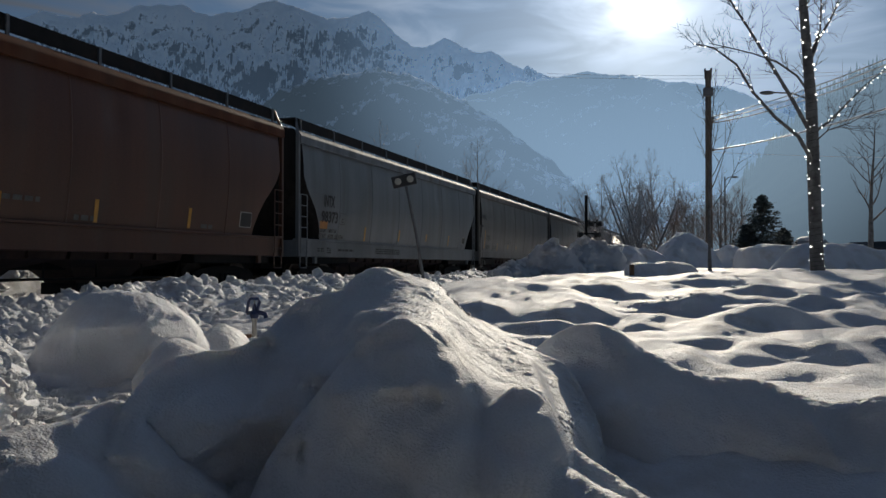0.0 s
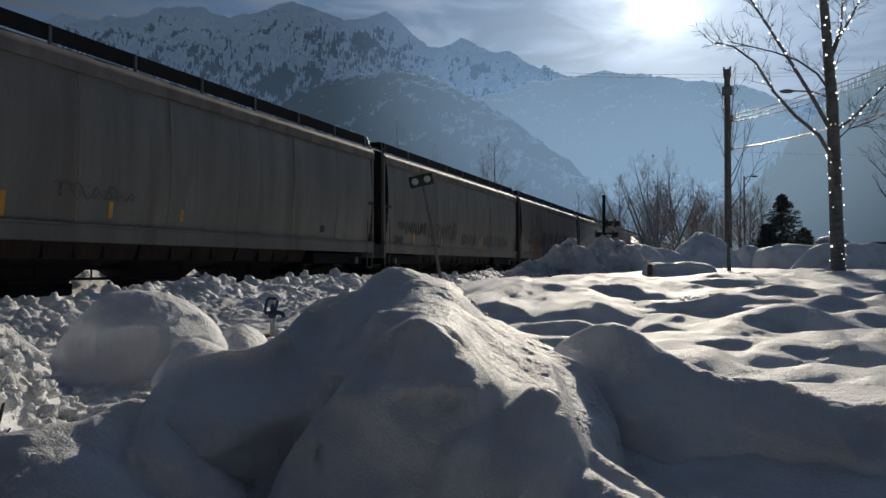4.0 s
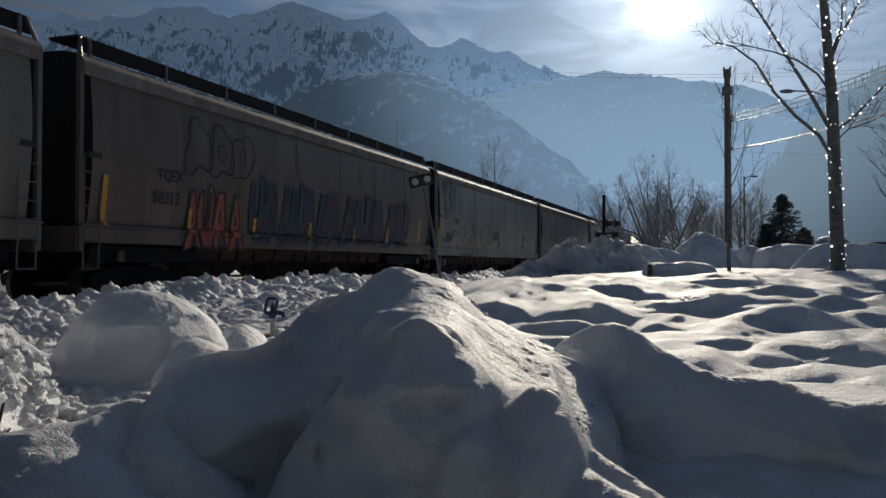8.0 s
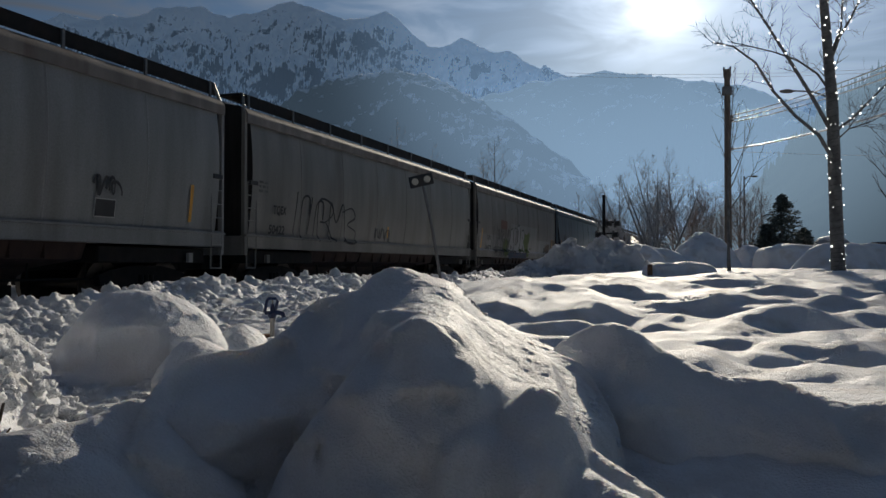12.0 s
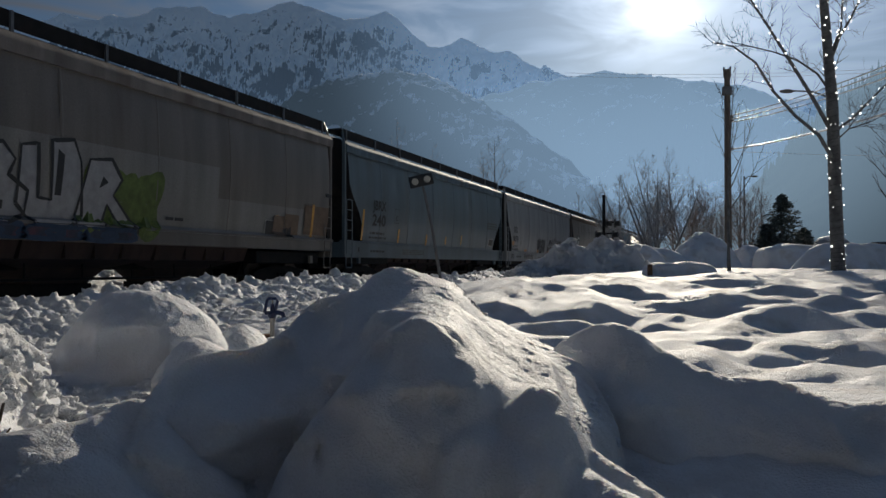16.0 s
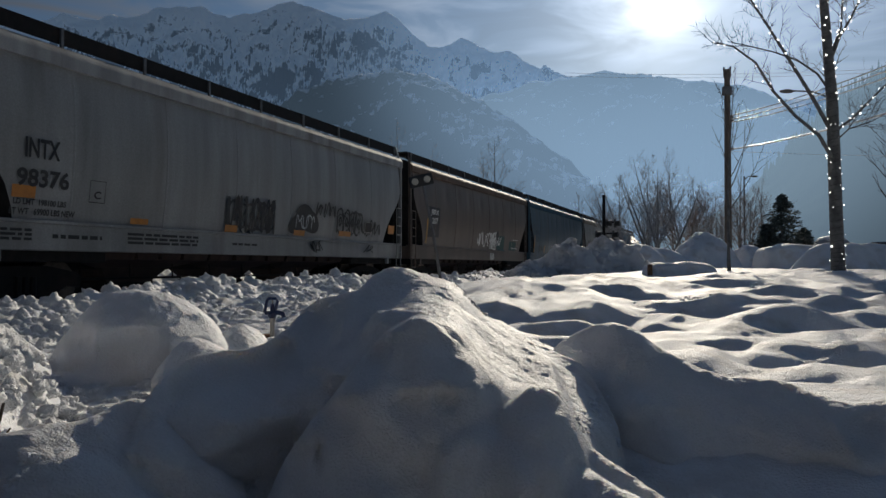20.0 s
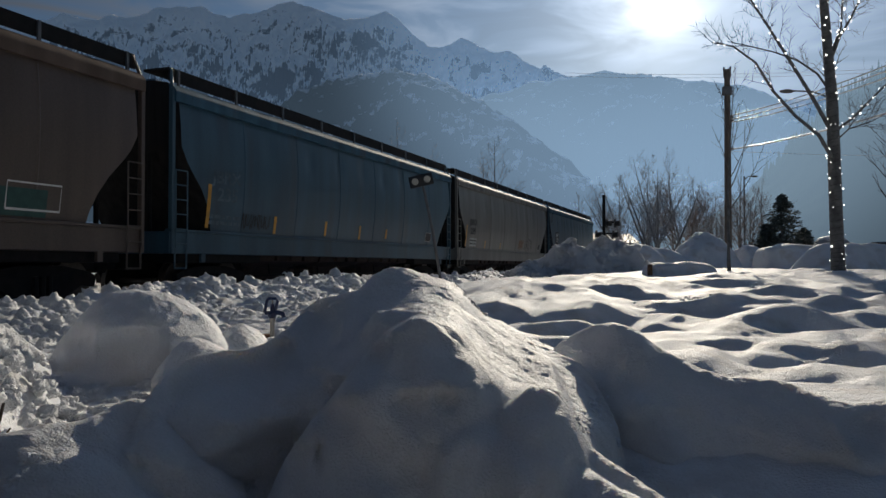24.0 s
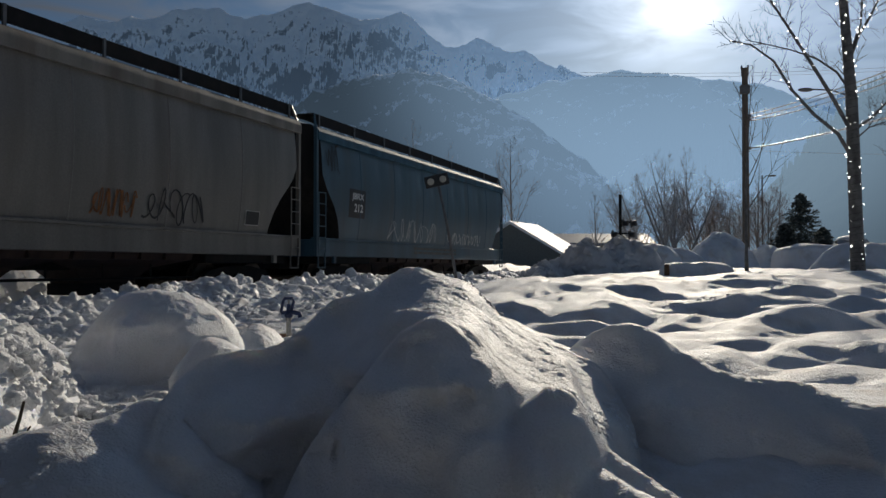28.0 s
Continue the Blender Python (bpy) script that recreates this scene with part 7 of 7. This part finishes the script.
def dead_plant():
    p = place(-1.48, 2.6, 0.19)
    plant = tagged(new("dead_plant"), "broken dark stems of a dead plant in the snow", "plant")
    plant.location = p
    rng = random.Random(5)
    for k, (x, h, r) in enumerate(((0.03, 0.17, 0.010), (0.0, 0.12, 0.008), (0.075, 0.11, 0.006), (-0.05, 0.14, 0.007), (-0.09, 0.1, 0.006))):
        bm = bmesh.new()
        tube(bm, wander(rng, (-0.02 * k, 0, -0.1), (RGT.x * x * 4, RGT.y * x * 4, 1), h + 0.1, 5, 0.12), [r * (1 - 0.1 * i) for i in range(6)], 6)
        part("stem", bm, STEM, plant)


STEM = material("dead_stem", (0.04, 0.03, 0.022), rough=0.85, vary=0.3)
dead_plant()


# ---- houses and cars beyond ----
HOUSE_WALL = material("grey_green_siding", (0.16, 0.17, 0.16), rough=0.8, vary=0.12)
ROOF_BLUE = material("blue_metal_roof", (0.10, 0.14, 0.20), rough=0.5, vary=0.1)
GLASS = material("dark_window_glass", (0.02, 0.025, 0.03), rough=0.08, vary=0.1, bump=0)


def gable_house(u, d, w, depth, eave, ridge, turn, roof_mat, label, windows=(), base=None):
    at = place(u, d)
    zg = float(ground_z(np.array(at.x), np.array(at.y))) - 0.1
    house = tagged(new("house"), label, "house", "houses beyond the track")
    house.location, house.rotation_euler = (at.x, at.y, zg), (0, 0, radians(TURN + turn))
    e, r = eave - zg, ridge - zg
    bm = bmesh.new()
    box(bm, -w / 2, w / 2, -depth / 2, depth / 2, 0, e)
    for s in (-1, 1):
        f = [bm.verts.new(p) for p in ((s * w / 2, -depth / 2, e), (s * w / 2, depth / 2, e), (s * w / 2, 0, r))]
        bm.faces.new(f)
    part("wall", bm, HOUSE_WALL, house)
    for s in (-1, 1):
        bm = bmesh.new()
        a, b = (s * (depth / 2 + 0.4), e - 0.4 * (r - e) / (depth / 2)), (0, r)
        lo = [bm.verts.new((x, y, z)) for x in (-w / 2 - 0.3, w / 2 + 0.3) for y, z in (a, b)]
        hi = [bm.verts.new((x, y, z + 0.25)) for x in (-w / 2 - 0.3, w / 2 + 0.3) for y, z in (a, b)]
        for q in ((lo[0], lo[1], lo[3], lo[2]), (hi[0], hi[2], hi[3], hi[1]), (lo[0], lo[2], hi[2], hi[0]), (lo[1], hi[1], hi[3], lo[3]), (lo[0], hi[0], hi[1], lo[1]), (lo[2], lo[3], hi[3], hi[2])):
            bm.faces.new(q)
        bmesh.ops.recalc_face_normals(bm, faces=bm.faces)
        part("roof", bm, roof_mat, house)
    for x, z in windows:
        win = part("window", box(bmesh.new(), x - 0.55, x + 0.55, -depth / 2 - 0.06, -depth / 2 + 0.05, z - 0.5, z + 0.5, 0.01), WHITE_PAINT, house)
        for s in (-1, 1):
            part("pane", box(bmesh.new(), x + s * 0.26 - 0.2, x + s * 0.26 + 0.2, -depth / 2 - 0.075, -depth / 2 - 0.05, z - 0.4, z + 0.4), GLASS, win)


gable_house(5.88, 72, 7.0, 9.0, 1.76, 4.40, 66, SNOW, "small house with a sunlit snow-covered roof")
gable_house(15.94, 92, 10.5, 7.0, 3.20, 4.23, 3, ROOF_BLUE, "long low house with a blue roof", ((-3.2, 1.6), (-1.6, 1.6), (1.4, 1.6)))


def parked_car(u, d, turn, body_mat, snow, label):
    at = place(u, d)
    zg = float(ground_z(np.array(at.x), np.array(at.y))) - 0.05
    car = tagged(new("parked_car"), label, "car", "parked cars")
    car.location, car.rotation_euler = (at.x, at.y, zg), (0, 0, radians(TURN + turn))
    prof = [(-2.1, 0.35), (-2.15, 0.75), (-1.9, 0.95), (-1.35, 1.0), (-0.75, 1.48), (0.9, 1.52), (1.7, 1.05), (2.1, 0.95), (2.15, 0.4)]
    bm = bmesh.new()
    rings = [[bm.verts.new((x, s * (0.85 if z < 1.1 else 0.68), z)) for x, z in prof] for s in (-1, 1)]
    bm.faces.new(rings[0]), bm.faces.new(list(reversed(rings[1])))
    for i in range(len(prof)):
        j = (i + 1) % len(prof)
        bm.faces.new((rings[0][i], rings[1][i], rings[1][j], rings[0][j]))
    bmesh.ops.recalc_face_normals(bm, faces=bm.faces)
    part("body", bm, body_mat, car)
    for s in (-1, 1):
        bm = bmesh.new()
        v = [bm.verts.new((x, s * y, z)) for x, y, z in ((-1.15, 0.82, 1.08), (1.35, 0.82, 1.1), (0.8, 0.705, 1.45), (-0.65, 0.705, 1.42))]
        bm.faces.new(v)
        part("side_window", bm, GLASS, car)
        for x in (-1.35, 1.35):
            bm = bmesh.new()
            rod(bm, (x, s * 0.66, 0.32), (x, s * 0.87, 0.32), 0.32, sides=18)
            part("wheel", bm, BLACK_PAINT, car)
    if snow:
        bm = bmesh.new()
        bmesh.ops.create_uvsphere(bm, u_segments=20, v_segments=10, radius=1, matrix=Matrix.Translation((0.1, 0, 1.52)) @ Matrix.Diagonal((1.05, 0.7, 0.22, 1)))
        part("snow_cap", bm, SNOW, car, "cap of snow on the roof", smooth=True)


CAR_DARK = material("dark_car_paint", (0.03, 0.03, 0.035), rough=0.25, vary=0.1, bump=0)
CAR_SILVER = material("silver_car_paint", (0.35, 0.36, 0.37), rough=0.3, metal=0.4, vary=0.1, bump=0)
parked_car(20.35, 42, 70, CAR_SILVER, True, "silver parked car with snow on its roof")
parked_car(24.66, 44, 20, CAR_DARK, False, "dark parked car beyond the snow mounds")


# ---- the hillside's trees against the sky, and unseen screens behind ----
def skyline_trees():
    rng = np.random.RandomState(12)
    bm = bmesh.new()
    xs = [0.36, 0.42, 0.455, 0.48, 0.515, 0.55, 0.66, 0.9]
    hs = [0.085, 0.14, 0.178, 0.208, 0.228, 0.25, 0.30, 0.36]
    for i in range(420):
        x = rng.uniform(0.40, 0.75)
        a = math.atan(x)
        f = rng.uniform(0.86, 1.0)
        r = 500 + 500 * f
        top = float(np.interp(x, xs, hs)) * 1000 * math.cos(a) * f ** 1.15
        base = place(r * math.sin(a), r * math.cos(a), top - 12)
        h, w = rng.uniform(12, 24), rng.uniform(2.0, 3.6)
        for k in range(4):
            z0, z1 = base.z + h * (0.1 + 0.22 * k), base.z + h * (0.45 + 0.19 * k)
            bmesh.ops.create_cone(bm, cap_ends=False, segments=6, radius1=w * (1 - 0.22 * k), radius2=0.05, depth=z1 - z0, matrix=Matrix.Translation((base.x, base.y, (z0 + z1) / 2)))
    tagged(mesh_object("hillside_trees", bm, NEAR_FOREST), "dark conifers on the hillside's crest", "trees", kind="stuff")


skyline_trees()


def sky_screens():
    """Unseen dark screens added behind the viewpoint, to cut sky light on the bank."""
    dark = material("dark_screen", (0.028, 0.028, 0.03), rough=0.8, vary=0.2)
    at = place(0, -3.2)
    for name, box_size, label in (("screen_wall", (-14, 2.2, -0.15, 0.15, -0.5, 5.5), "unseen dark wall added to block sky light"),
                                  ("screen_roof", (-14.4, 2.5, 0.15, 3.0, 2.6, 2.75), "unseen dark roof added to block sky light"),
                                  ("screen_floor", (-14.4, 2.5, 0.15, 3.0, -0.65, -0.45), "unseen dark floor added to cut light from below")):
        ob = tagged(mesh_object(name, box(bmesh.new(), *box_size), dark), label, "building", kind="structure")
        ob.location, ob.rotation_euler = (at.x, at.y, 0), (0, 0, radians(TURN))


sky_screens()


# ---- what moves ----
def gap_y(k, t):
    """Where the gap behind car k stands."""
    return 26.34 + PITCH * (k - 8) - SPEED * (t - 17.6) + 0.25 * float(1 - step(np.array(t), 4.0, 12.0)) + 0.6 * math.exp(-t / 0.8)


def motions():
    times = [0.0, 0.4, 0.8, 1.2, 2.0] + [3.0 + i for i in range(26)]
    for k, car in enumerate(CARS):
        walk(car, [(t, pose(TRACK_X, gap_y(k, t) - PITCH / 2, 0)) for t in times])
    quarter = 0.08
    steps = int(28.0 / quarter) + 1
    turn = math.degrees(SPEED * quarter / WHEEL_R)
    for car in CARS:
        for truck in [o for o in car.children if o.name.startswith("truck")]:
            for ws in [o for o in truck.children if o.name.startswith("wheelset")]:
                at = ws.location.copy()
                walk(ws, [(i * quarter, pose(at.x, at.y, at.z, i * turn)) for i in range(steps)])


motions()
